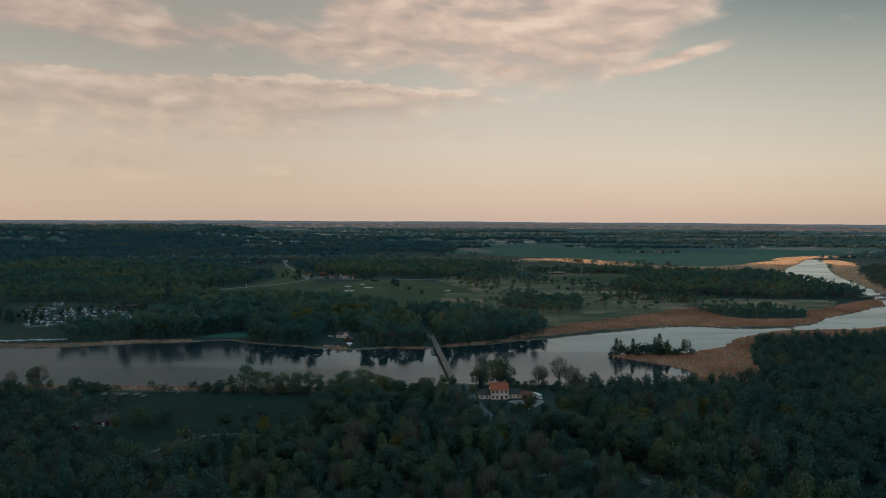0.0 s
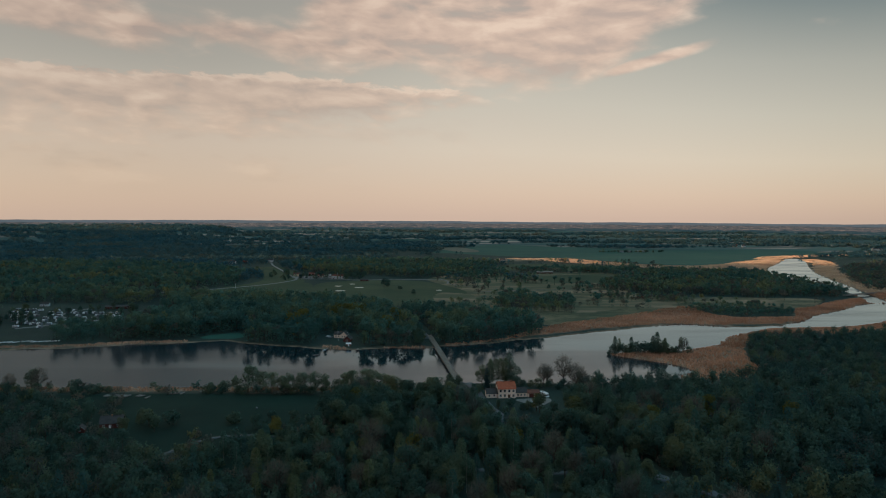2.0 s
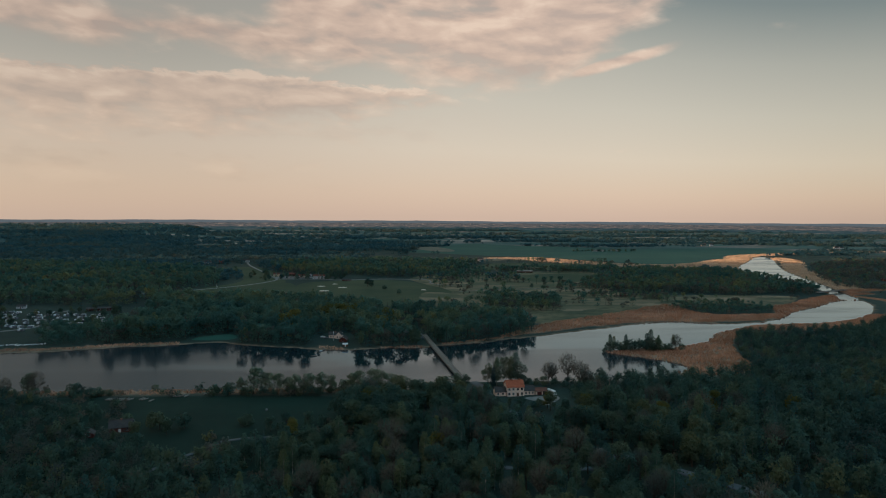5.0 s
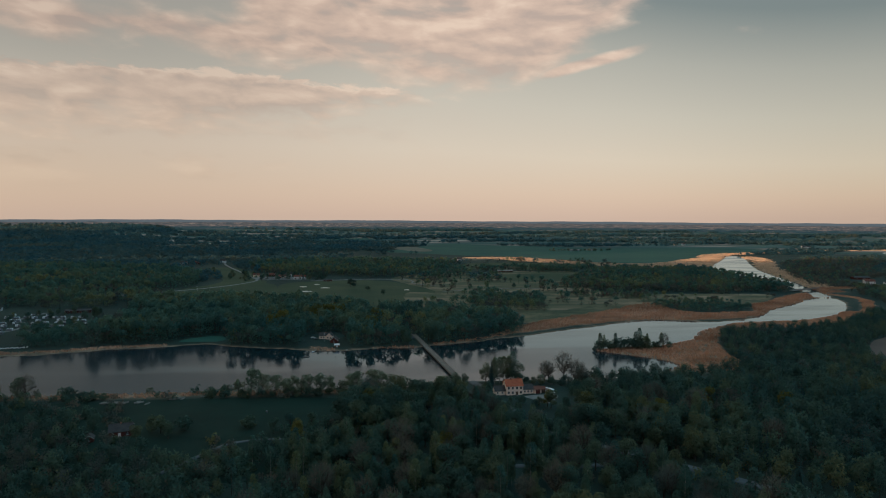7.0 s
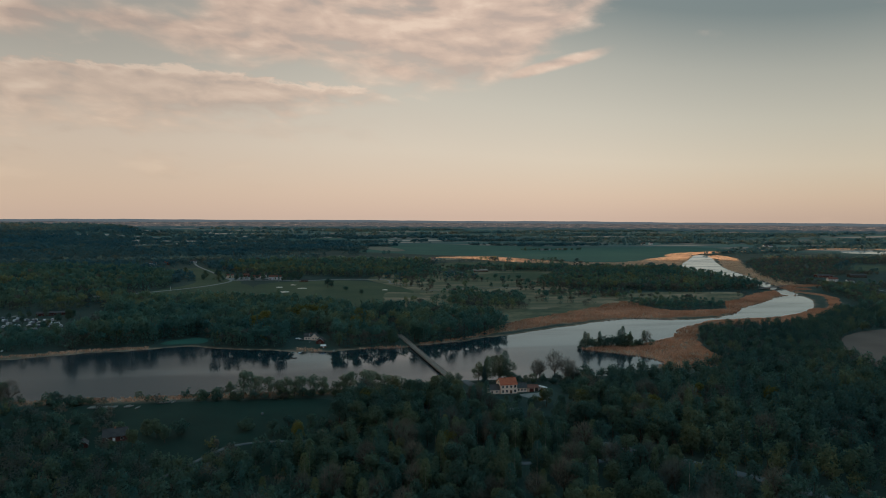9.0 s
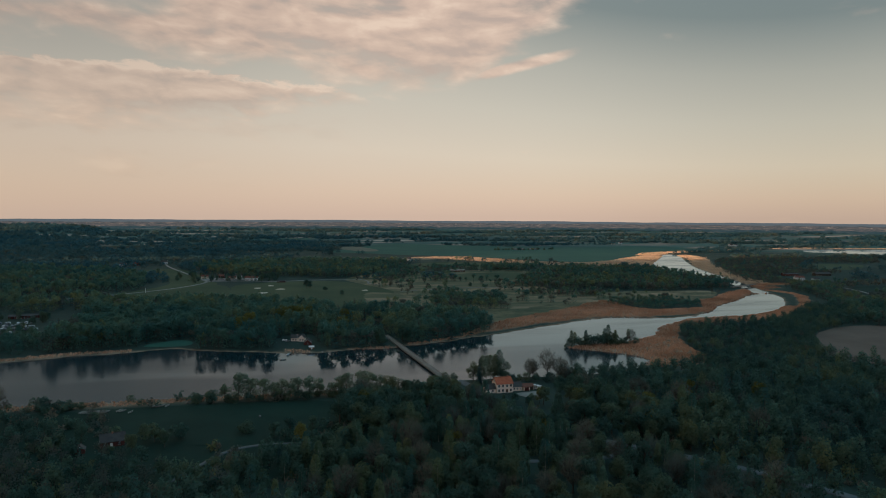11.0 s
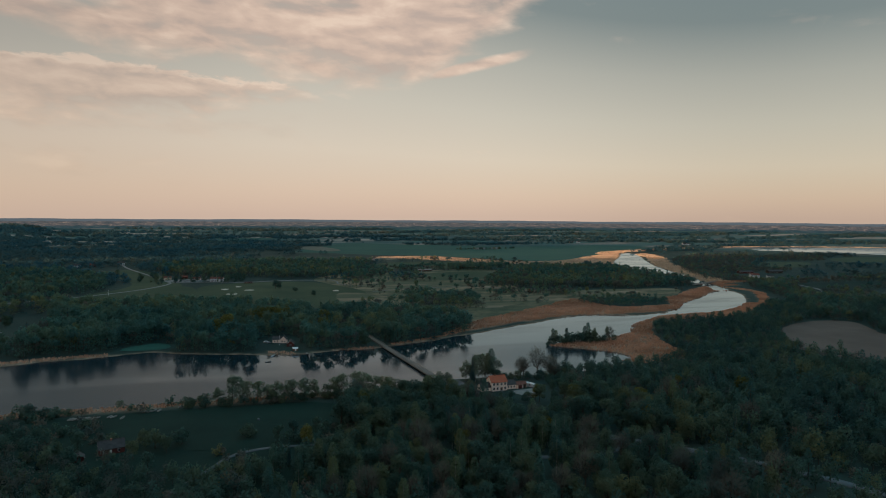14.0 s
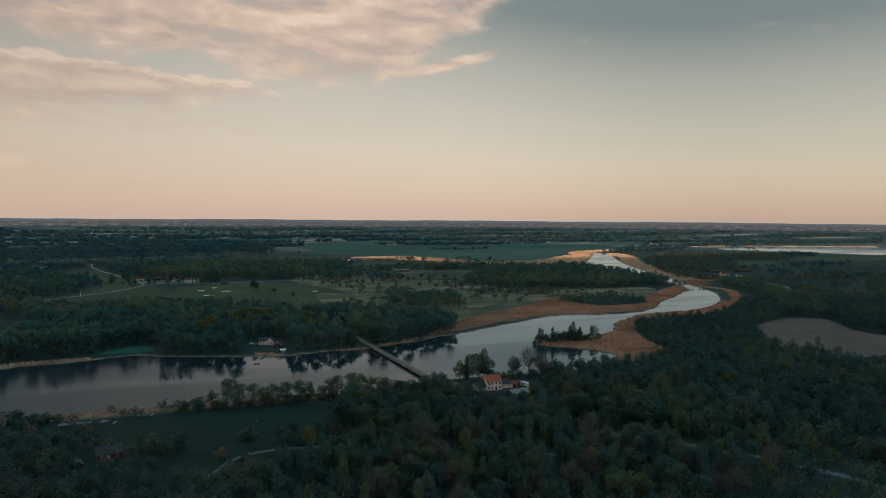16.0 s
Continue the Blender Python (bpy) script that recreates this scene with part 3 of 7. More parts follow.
FIELDS = [
    ("crop_field", [(-20, 2060), (98, 2011), (230, 1866), (403, 1804), (480, 1660), (560, 1540), (690, 1535), (800, 1665), (954, 1790), (1146, 1954), (1478, 2149), (1288, 2382), (1000, 2330), (800, 2300), (640, 2420), (466, 2560), (276, 2761), (140, 2400)], M_CROP, "wide teal-green field of young crop", "field"),
    ("golf_course", [(-200, 1085), (-160, 1130), (-60, 1150), (0, 1115), (60, 960), (70, 860), (10, 810), (-60, 800), (-110, 830), (-160, 905), (-190, 1000)], M_LAWN, "mown golf course grass with sand bunkers", "lawn"),
    ("pasture", [(-440, 1380), (-360, 1470), (-300, 1380), (-240, 1180), (-215, 1100), (-260, 1000), (-330, 950), (-345, 1010), (-290, 1110), (-330, 1250)], M_LAWN, "dull green pasture beside the winding road", "field"),
    ("open_plain", [(-10, 770), (60, 735), (110, 665), (135, 660), (215, 720), (310, 790), (345, 820), (440, 780), (500, 820), (560, 890), (470, 905), (330, 900), (290, 960), (330, 1090), (400, 1190), (430, 1300), (300, 1330), (180, 1290), (60, 1280), (-20, 1180), (10, 1080), (60, 960), (20, 900)], M_PLAIN, "wide grazed river plain, olive green with dry patches", "field"),
    ("fairway", [(-335, 905), (-250, 915), (-190, 905), (-158, 905), (-190, 1000), (-202, 1085), (-238, 1115), (-270, 1045), (-318, 1000), (-360, 965)], M_LAWN, "mown fairway beside the village road", "lawn"),
    ("rough_pasture", [(159, 744), (208, 767), (308, 826), (344, 851), (289, 872), (217, 849), (183, 808)], M_FALLOW, "rough straw-coloured pasture by the reeds", "field"),
    ("river_meadow", [(58, 999), (107, 978), (205, 1023), (269, 1025), (290, 1080), (215, 1088), (138, 1107), (71, 1074)], M_FALLOW, "straw-coloured meadow among tree clumps", "field"),
    ("dry_patch", [(-7, 796), (17, 781), (55, 812), (63, 913), (24, 968), (-2, 938)], M_FALLOW, "brown rough patch of dry grass", "field"),
    ("green_pasture", [(171, 1108), (311, 1095), (374, 1242), (225, 1276)], M_LAWN, "olive green pasture between hedges", "field"),
    ("north_meadow", [(110, 1350), (190, 1380), (330, 1330), (470, 1460), (420, 1530), (300, 1580), (180, 1560)], M_LAWN, "green meadow behind a hedge", "field"),
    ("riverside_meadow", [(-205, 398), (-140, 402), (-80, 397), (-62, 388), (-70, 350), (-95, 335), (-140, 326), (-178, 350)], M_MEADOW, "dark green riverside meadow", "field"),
    ("ploughed_field", [(334, 424), (358, 482), (412, 538), (468, 566), (510, 568), (530, 548), (500, 505), (483, 476), (500, 440), (450, 400), (394, 378), (350, 400)], M_PLOUGH, "bare brown ploughed field among woods", "field"),
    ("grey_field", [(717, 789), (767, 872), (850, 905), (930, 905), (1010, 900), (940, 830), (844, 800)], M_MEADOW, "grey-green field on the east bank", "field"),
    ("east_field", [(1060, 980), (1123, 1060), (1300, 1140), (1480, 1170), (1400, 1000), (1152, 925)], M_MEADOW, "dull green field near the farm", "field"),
    ("farm_meadow", [(1024, 1203), (1129, 1350), (1200, 1380), (1310, 1355), (1240, 1280), (1150, 1206)], M_LAWN, "bright green meadow behind the farm", "field"),
    ("lake_meadow", [(1380, 1330), (1500, 1480), (1700, 1500), (1850, 1400), (1650, 1280), (1480, 1270)], M_LAWN, "green meadow before the lake", "field"),
    ("stubble_field", [(1290, 2160), (1500, 2240), (1640, 2240), (1700, 2190), (1500, 2140)], M_STUBBLE, "long pale strip of stubble", "field"),
    ("stubble_field", [(20, 2330), (120, 2480), (190, 2150), (120, 2050)], M_STUBBLE, "pale stubble strip among the woods", "field"),
    ("stubble_field", [(120, 1700), (190, 1760), (300, 1700), (220, 1640)], M_STUBBLE, "pale dry grass strip", "field"),
    ("bay_lawn", [(-224, 586), (-219, 606), (-193, 619), (-183, 606), (-184, 587)], M_CROP, "small pale lawn at the head of a bay", "lawn"),
    ("far_field", [(-280, 2850), (-60, 3150), (20, 3350), (-100, 3450), (-300, 3100)], M_CROP, "distant green field between woods", "field"),
    ("far_field", [(-900, 2300), (-700, 2380), (-500, 2560), (-620, 2640), (-860, 2480)], M_MEADOW, "distant dull field between woods", "field"),
]
for i, (name, outline, mat, label, cat) in enumerate(FIELDS):
    sheet(name, outline, mat, label, cat, GZ + 0.10 + 0.012 * i, 6.0 if mat is M_FALLOW else 1.5, times=3)

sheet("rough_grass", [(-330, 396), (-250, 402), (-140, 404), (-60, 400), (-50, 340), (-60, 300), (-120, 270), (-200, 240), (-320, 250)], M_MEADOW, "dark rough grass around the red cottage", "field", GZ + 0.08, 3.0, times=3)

# sand bunkers on the golf course: shallow rounded pads of sand with a turf lip
def bunker(x, y, a, b, seed):
    rnd = random.Random(seed)
    bm = bmesh.new()
    ring, inner = [], []
    for k in range(20):
        t = k * math.tau / 20
        w = 1 + 0.18 * math.sin(3 * t + seed) + rnd.uniform(-0.05, 0.05)
        ring.append(bm.verts.new((x + a * w * math.cos(t), y + b * w * math.sin(t), GZ + 0.62)))
        inner.append(bm.verts.new((x + a * 0.8 * w * math.cos(t), y + b * 0.8 * w * math.sin(t), GZ + 0.45)))
    for k in range(20):
        bm.faces.new((ring[k], ring[(k + 1) % 20], inner[(k + 1) % 20], inner[k]))
    bm.faces.new(inner)
    outer = [bm.verts.new((v.co.x + (v.co.x - x) * 0.06, v.co.y + (v.co.y - y) * 0.06, GZ)) for v in ring]
    for k in range(20):
        bm.faces.new((outer[k], outer[(k + 1) % 20], ring[(k + 1) % 20], ring[k]))
    me = bpy.data.meshes.new("sand_bunker")
    bm.to_mesh(me)
    bm.free()
    me.materials.append(M_SAND)
    return tagged(new("sand_bunker", me), "pale sand bunker set in mown golf grass", "bunker", "golf bunkers")


for k, (x, y, a, b) in enumerate([(-155, 1041, 5, 5), (-144, 975, 7, 5), (-136, 1074, 4, 4), (-119, 1022, 6.5, 4.5), (8, 985, 4, 4)]):
    bunker(x, y, a, b, k)


def ribbon(name, line, width, mat, label, category="road", z=GZ + 0.34, crown=0.05, cut=3):
    """A road: a cambered strip with real edges along a rounded line."""
    p = rounded(line, False, cut)
    d = np.gradient(p, axis=0)
    d /= np.linalg.norm(d, axis=1)[:, None]
    n = np.stack([d[:, 1], -d[:, 0]], 1)
    rows = []
    for off, h in ((-1.0, -0.35), (-0.96, 0.0), (0.0, crown), (0.96, 0.0), (1.0, -0.35)):
        q = p + n * off * width / 2
        rows.append(np.column_stack([q, np.maximum(land_height(p)[0], GZ) - GZ + z + h]))
    V = np.stack(rows, 1).reshape(-1, 3)
    F = [(i * 5 + k, (i + 1) * 5 + k, (i + 1) * 5 + k + 1, i * 5 + k + 1) for i in range(len(p) - 1) for k in range(4)]
    me = mesh_from(name, V, np.array(F)[:, ::-1], [mat], soft=False)
    ob = new(name, me)
    return tagged(ob, label, category, kind="structure"), p


ROADS = [
    ("bridge_road", [(9, 430), (10.5, 422), (14, 412), (17, 400), (19, 375), (24, 350), (34, 328), (46, 310), (60, 296), (76, 280), (100, 256), (122, 228), (140, 190), (160, 140)], 6.0, M_ASPHALT, "narrow grey asphalt road down through the woods from the bridge"),
    ("side_road", [(56, 300), (63, 290), (62, 280), (50, 274), (30, 275), (5, 279), (-30, 290)], 3.6, M_ASPHALT, "grey woodland lane curving off the bridge road"),
    ("west_lane", [(-150, 280), (-134, 306), (-126, 320), (-114, 325), (-100, 325), (-80, 322), (-55, 316)], 2.3, M_ASPHALT, "narrow grey lane curving past the meadow"),
    ("far_road", [(-12, 586), (-17, 620), (-26, 660), (-40, 720), (-70, 780)], 6.0, M_ASPHALT, "asphalt road running from the bridge into woods"),
    ("village_road", [(-440, 920), (-360, 975), (-319, 1013), (-278, 1058), (-245, 1130), (-246, 1170), (-274, 1235), (-308, 1336), (-370, 1500), (-400, 1620)], 5.0, M_GRAVEL, "pale winding road through pasture to the golf club"),
    ("club_drive", [(-246, 1160), (-200, 1165), (-150, 1150), (-122, 1142), (-60, 1165), (20, 1150)], 6.0, M_GRAVEL, "pale drive along the golf course"),
    ("farm_lane", [(700, 760), (760, 800), (790, 870), (800, 930), (850, 985)], 5.0, M_GRAVEL, "pale bent farm lane"),
    ("camp_lane", [(-420, 640), (-395, 660), (-400, 700), (-430, 730), (-420, 780)], 4.0, M_GRAVEL, "gravel lane through the campsite"),
    ("plain_track", [(60, 960), (120, 985), (200, 1000), (290, 960), (350, 905)], 2.2, M_GRAVEL, "pale worn track across the pasture"),
    ("golf_path", [(10, 1180), (30, 1120), (20, 1080), (60, 1040)], 3.0, M_GRAVEL, "pale golf path"),
]
ROAD_LINES = []
for i, (name, line, width, mat, label) in enumerate(ROADS):
    _, p = ribbon(name, line, width, mat, label, z=GZ + 0.36 + 0.01 * i)
    ROAD_LINES.append((p, width))


# far backdrop: hazy skyline country on a glowing strip, haze and sunlit specks painted in
def make_backdrop():
    m = bpy.data.materials.new("hazy_distance")
    m.use_nodes = True
    N = Nodes(m.node_tree)
    geo = N.add("ShaderNodeNewGeometry")
    sep = N.add("ShaderNodeSeparateXYZ")
    N.put(sep.inputs[0], geo.outputs["Position"])
    along = N.math("MULTIPLY", N.math("ARCTAN2", N.math("SUBTRACT", sep.outputs[0], MID[0]), N.math("SUBTRACT", sep.outputs[1], MID[1])), 4880.0)
    low = sep.outputs[2]
    belts = N.noise(N.vec(N.math("MULTIPLY", along, 0.016), N.math("MULTIPLY", low, 0.16), 0.0), 1.0, 5.0, 0.6)
    specks = N.noise(N.vec(N.math("MULTIPLY", along, 0.08), N.math("MULTIPLY", low, 0.70), 5.0), 1.0, 3.0, 0.6)
    n = N.math("ADD", N.math("MULTIPLY", belts, 0.45), N.math("MULTIPLY", specks, 0.55))
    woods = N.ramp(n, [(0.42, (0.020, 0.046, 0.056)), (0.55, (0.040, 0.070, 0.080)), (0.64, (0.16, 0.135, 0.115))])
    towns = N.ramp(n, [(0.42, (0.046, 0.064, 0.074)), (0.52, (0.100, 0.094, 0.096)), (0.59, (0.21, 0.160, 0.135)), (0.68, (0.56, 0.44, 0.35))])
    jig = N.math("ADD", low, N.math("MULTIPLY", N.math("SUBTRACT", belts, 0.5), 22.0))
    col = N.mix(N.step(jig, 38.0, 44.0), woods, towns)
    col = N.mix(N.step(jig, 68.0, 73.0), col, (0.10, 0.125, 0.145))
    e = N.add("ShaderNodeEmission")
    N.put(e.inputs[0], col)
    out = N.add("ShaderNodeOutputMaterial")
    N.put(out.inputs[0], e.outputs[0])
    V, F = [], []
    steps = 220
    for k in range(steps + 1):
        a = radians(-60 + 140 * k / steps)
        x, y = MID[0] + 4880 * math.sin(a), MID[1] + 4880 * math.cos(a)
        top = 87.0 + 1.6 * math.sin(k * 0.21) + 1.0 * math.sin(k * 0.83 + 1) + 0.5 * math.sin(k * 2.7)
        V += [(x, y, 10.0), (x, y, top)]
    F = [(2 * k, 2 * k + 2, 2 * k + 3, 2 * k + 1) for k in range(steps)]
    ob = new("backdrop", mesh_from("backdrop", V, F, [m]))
    return tagged(ob, "hazy blue and straw-coloured country on the skyline", "backdrop", kind="structure")


make_backdrop()


# ---------------------------------------------------------------- trees and reeds
def tube(rng, a, b, ra, rb, sides=5):
    a, b = np.array(a, float), np.array(b, float)
    d = b - a
    d = d / (np.linalg.norm(d) + 1e-9)
    u = np.cross(d, (0.31, 0.95, 0.1))
    u /= np.linalg.norm(u)
    w = np.cross(d, u)
    t = np.arange(sides) * math.tau / sides
    ring = np.cos(t)[:, None] * u + np.sin(t)[:, None] * w
    V = np.vstack([a + ring * ra, b + ring * rb])
    k = np.arange(sides)
    F = np.stack([k, (k + 1) % sides, (k + 1) % sides + sides, k + sides], 1)
    T = np.vstack([F[:, [0, 1, 2]], F[:, [0, 2, 3]]])
    return V, T


def gather(pieces):
    V, F, n = [], [], 0
    for v, f in pieces:
        V.append(v)
        F.append(f + n)
        n += len(v)
    return np.vstack(V), np.vstack(F)


def sprays(rng, centres, size, squash=0.75, out=None, bias=1.1):
    """One small irregular triangle of leaves round each centre, turned more or less outwards."""
    n = len(centres)
    face = rng.normal(size=(n, 3))
    face /= np.linalg.norm(face, axis=1)[:, None]
    if out is not None:
        face = face + out * bias
        face /= np.linalg.norm(face, axis=1)[:, None]
        face *= np.where((face * out).sum(1) < 0, -1.0, 1.0)[:, None]
    a = np.cross(face, rng.normal(size=(n, 3)))
    a /= np.linalg.norm(a, axis=1)[:, None]
    b = np.cross(a, face)
    s = size * rng.uniform(0.6, 1.35, (n, 1))
    k = rng.uniform(0.6, 1.1, (n, 1))
    V = np.stack([centres + a * s, centres - a * s * 0.6 - b * s * 0.8, centres - a * s * 0.5 + b * s * k], 1).reshape(-1, 3)
    if out is not None:      # leaves shade with the round of the crown that they belong to
        soft = out * 1.0 + face * 0.16 + (0, 0, 0.14)
        soft /= np.linalg.norm(soft, axis=1)[:, None]
        V = np.hstack([V, np.repeat(soft, 3, 0)])
    return V, np.arange(3 * n).reshape(n, 3)


def broadleaf(seed, h=15.0, w=9.0, leaves=900, size=0.42, lobes=11, limbs=9, low=0.22, shell=0.6):
    """Trunk with limbs, and a crown of lobes of leaf sprays with gaps between."""
    rng = np.random.default_rng(seed)
    wood = []
    fork = h * rng.uniform(0.28, 0.38)
    lean = rng.normal(size=2) * 0.04 * h
    wood.append(tube(rng, (0, 0, -0.4), (lean[0] * 0.3, lean[1] * 0.3, fork), 0.024 * h, 0.017 * h, 6))
    wood.append(tube(rng, (lean[0] * 0.3, lean[1] * 0.3, fork), (lean[0], lean[1], h * 0.85), 0.017 * h, 0.004 * h, 5))
    cen = []
    for k in range(lobes):
        t = k * 2.39996 + rng.uniform(-0.4, 0.4)
        up = rng.uniform(low + 0.12, 0.86)
        r = w * 0.5 * math.sqrt(max(0.05, 1 - ((up - 0.52) / 0.52) ** 2)) * rng.uniform(0.35, 0.85)
        cen.append((r * math.cos(t) + lean[0] * up, r * math.sin(t) + lean[1] * up, h * up))
    cen.append((lean[0], lean[1], h * 0.86))
    for k in range(min(limbs, lobes)):
        c = np.array(cen[k])
        z0 = min(fork + rng.uniform(0, 0.3) * h, c[2] * 0.85)
        wood.append(tube(rng, (lean[0] * 0.4, lean[1] * 0.4, z0), c + (0, 0, h * 0.03), 0.009 * h, 0.0025 * h, 4))
    rad = w * rng.uniform(0.17, 0.29, len(cen))
    pick = rng.choice(len(cen), leaves, p=rad ** 2 / (rad ** 2).sum())
    d = rng.normal(size=(leaves, 3))
    d /= np.linalg.norm(d, axis=1)[:, None]
    d[:, 2] = d[:, 2] * 0.85 + 0.12
    far = rng.uniform(shell, 1.08, (leaves, 1))
    pts = np.array(cen)[pick] + d * rad[pick][:, None] * far
    keep = pts[:, 2] > h * low * 0.8
    return gather(wood), sprays(rng, pts[keep], size, out=d[keep], bias=0.9)


def bare_tree(seed, h=17.0, w=13.0, twigs=900):
    """A wide tree hardly in leaf: forked limbs and a haze of fine twigs."""
    rng = np.random.default_rng(seed)
    wood, tips = [], []

    def grow(a, d, length, r, level):
        b = a + d * length
        wood.append(tube(rng, a, b, r, r * 0.6, 5 if level < 2 else 3))
        if level >= 2:
            tips.append((a, b))
        if level == 4:
            return
        for _ in range(3 if level else 5):
            nd = d + rng.normal(size=3) * (0.5 if level else 0.75)
            nd[2] = abs(nd[2]) * 0.75 + 0.16
            nd /= np.linalg.norm(nd)
            grow(b - d * length * rng.uniform(0, 0.4), nd, length * rng.uniform(0.62, 0.9), r * 0.58, level + 1)

    grow(np.array((0, 0, -0.3)), np.array((0.02, 0.02, 1.0)), h * 0.20, 0.026 * h, 0)
    wv, wf = gather(wood)
    top = wv[:, 2].max()
    wv = wv * (w * 0.92 / np.ptp(wv[:, 0]), w * 0.92 / np.ptp(wv[:, 1]), h * 0.93 / top)
    # fine twigs, long thin slivers, filling a round crown
    d = rng.normal(size=(twigs, 3))
    d /= np.linalg.norm(d, axis=1)[:, None]
    c = np.array((0, 0, h * 0.62)) + d * rng.uniform(0.25, 1.0, (twigs, 1)) ** 0.6 * (w * 0.5, w * 0.5, h * 0.37)
    c += 0.05 * w * rng.normal(size=(twigs, 3))
    c[:, 2] = np.maximum(c[:, 2], h * 0.22)
    d = d + rng.normal(size=(twigs, 3)) * 0.5 + (0, 0, 0.4)
    d /= np.linalg.norm(d, axis=1)[:, None]
    side = np.cross(d, rng.normal(size=(twigs, 3)))
    side /= np.linalg.norm(side, axis=1)[:, None]
    V = np.stack([c - d * 0.8 + side * 0.075, c - d * 0.8 - side * 0.075, c + d * 0.9], 1).reshape(-1, 3)
    return (wv, wf), (V, np.arange(3 * twigs).reshape(-1, 3))


def birch(seed, h=17.0, w=5.5, leaves=650, size=0.40):
    rng = np.random.default_rng(seed)
    wood = [tube(rng, (0, 0, -0.4), (0.15, 0.1, h * 0.55), 0.16, 0.10, 5), tube(rng, (0.15, 0.1, h * 0.55), (0.0, 0.3, h * 0.96), 0.10, 0.02, 4)]
    up = rng.uniform(0.20, 1.0, leaves) ** 0.9
    r = w * 0.5 * np.sqrt(np.clip(1 - ((up - 0.45) / 0.58) ** 2, 0.02, 1)) * rng.uniform(0.3, 1.0, leaves)
    t = rng.integers(0, 13, leaves) * 2.4 + rng.normal(size=leaves) * 0.28
    pts = np.stack([r * np.cos(t), r * np.sin(t), h * up - r * 0.25], 1)
    for k in range(8):
        a = k * 2.4
        z = h * (0.3 + 0.07 * k)
        wood.append(tube(rng, (0.1, 0.1, z), (w * 0.36 * math.cos(a), w * 0.36 * math.sin(a), z + h * 0.09), 0.05, 0.015, 3))
    away_from = pts - np.stack([0 * up, 0 * up, h * (0.30 + 0.4 * up)], 1)
    away_from /= np.linalg.norm(away_from, axis=1)[:, None]
    return gather(wood), sprays(rng, pts, size, 1.1, out=away_from, bias=0.7)


def spruce(seed, h=18.0, w=6.0, whorls=17, arms=9):
    """Drooping whorls of needle sprays round a straight stem."""
    rng = np.random.default_rng(seed)
    wood = [tube(rng, (0, 0, -0.4), (0, 0, h * 0.97), 0.2, 0.02, 5)]
    V, F, n = [], [], 0
    for k in range(whorls):
        up = 0.10 + 0.88 * k / (whorls - 1)
        r = w * 0.5 * (1.03 - up) ** 0.85 * rng.uniform(0.85, 1.12)
        for a in range(max(4, int(arms * (1.15 - up)))):
            t = a * math.tau / max(4, int(arms * (1.15 - up))) + k * 0.7 + rng.uniform(-0.25, 0.25)
            q = r * rng.uniform(0.7, 1.15)
            d, s = np.array((math.cos(t), math.sin(t), 0)), np.array((-math.sin(t), math.cos(t), 0))
            root, tip = np.array((0, 0, h * up)), d * q + (0, 0, h * up - q * rng.uniform(0.25, 0.5))
            mid = (root + tip) / 2 + (0, 0, 0.12 * q)
            b = 0.28 * q + 0.18
            V += [root, mid + s * b, tip, mid - s * b]
            F += [(n, n + 1, n + 2), (n, n + 2, n + 3)]
            n += 4
    top = np.array((0, 0, h))
    V += [top, top + (0.25, 0.1, -1.2), top + (-0.2, 0.2, -1.2), top + (0, -0.25, -1.2)]
    F += [(n, n + 1, n + 2), (n, n + 2, n + 3), (n, n + 3, n + 1)]
    return gather(wood), (np.array(V), np.array(F))


def small_crown(seed, h, w, leaves, size):
    """A lesser crown, for trees further off: lobes of sprays over a stem."""
    rng = np.random.default_rng(seed)
    n = 7
    t = np.arange(n) * 2.4 + rng.uniform(-0.4, 0.4, n)
    up = rng.uniform(0.38, 0.82, n)
    r = w * 0.27 * rng.uniform(0.4, 1.2, n)
    cen = np.stack([r * np.cos(t), r * np.sin(t), h * up], 1)
    k = rng.integers(0, n, leaves)
    d = rng.normal(size=(leaves, 3))
    d /= np.linalg.norm(d, axis=1)[:, None]
    pts = cen[k] + d * (w * rng.uniform(0.18, 0.30, leaves))[:, None] * (1, 1, 1.15)
    pts[:, 2] = np.maximum(pts[:, 2], h * 0.08)
    return sprays(rng, pts, size, out=d, bias=1.1)


def far_crown(seed, h, w, n, size, lobes=4, tall=1.1):
    """A crown seen from far: overlapping sprays over a few uneven lobes, tops and flanks only."""
    rng = np.random.default_rng(seed)
    t = np.arange(lobes) * 2.4 + rng.uniform(-0.5, 0.5, lobes)
    r = w * 0.25 * rng.uniform(0.5, 1.2, lobes)
    cen = np.stack([r * np.cos(t), r * np.sin(t), h * rng.uniform(0.45, 0.70, lobes)], 1)
    rad = w * rng.uniform(0.22, 0.32, lobes)
    k = rng.integers(0, lobes, n)
    d = rng.normal(size=(n, 3))
    d[:, 2] = np.abs(d[:, 2]) * 0.9 - 0.25
    d /= np.linalg.norm(d, axis=1)[:, None]
    pts = cen[k] + d * (rad[k] * rng.uniform(0.8, 1.1, n))[:, None] * (1, 1, tall)
    low = rng.uniform(0, 1, n) < 0.16
    pts[low, 2] = h * rng.uniform(0.08, 0.35, low.sum())
    return sprays(rng, pts, size, out=d, bias=1.3)


# meshes shared by the single trees
def pair(name, wood, crown, bark, leaf):
    return mesh_from(name + "_trunk", *wood, [bark]), mesh_from(name + "_crown", *crown, [leaf])


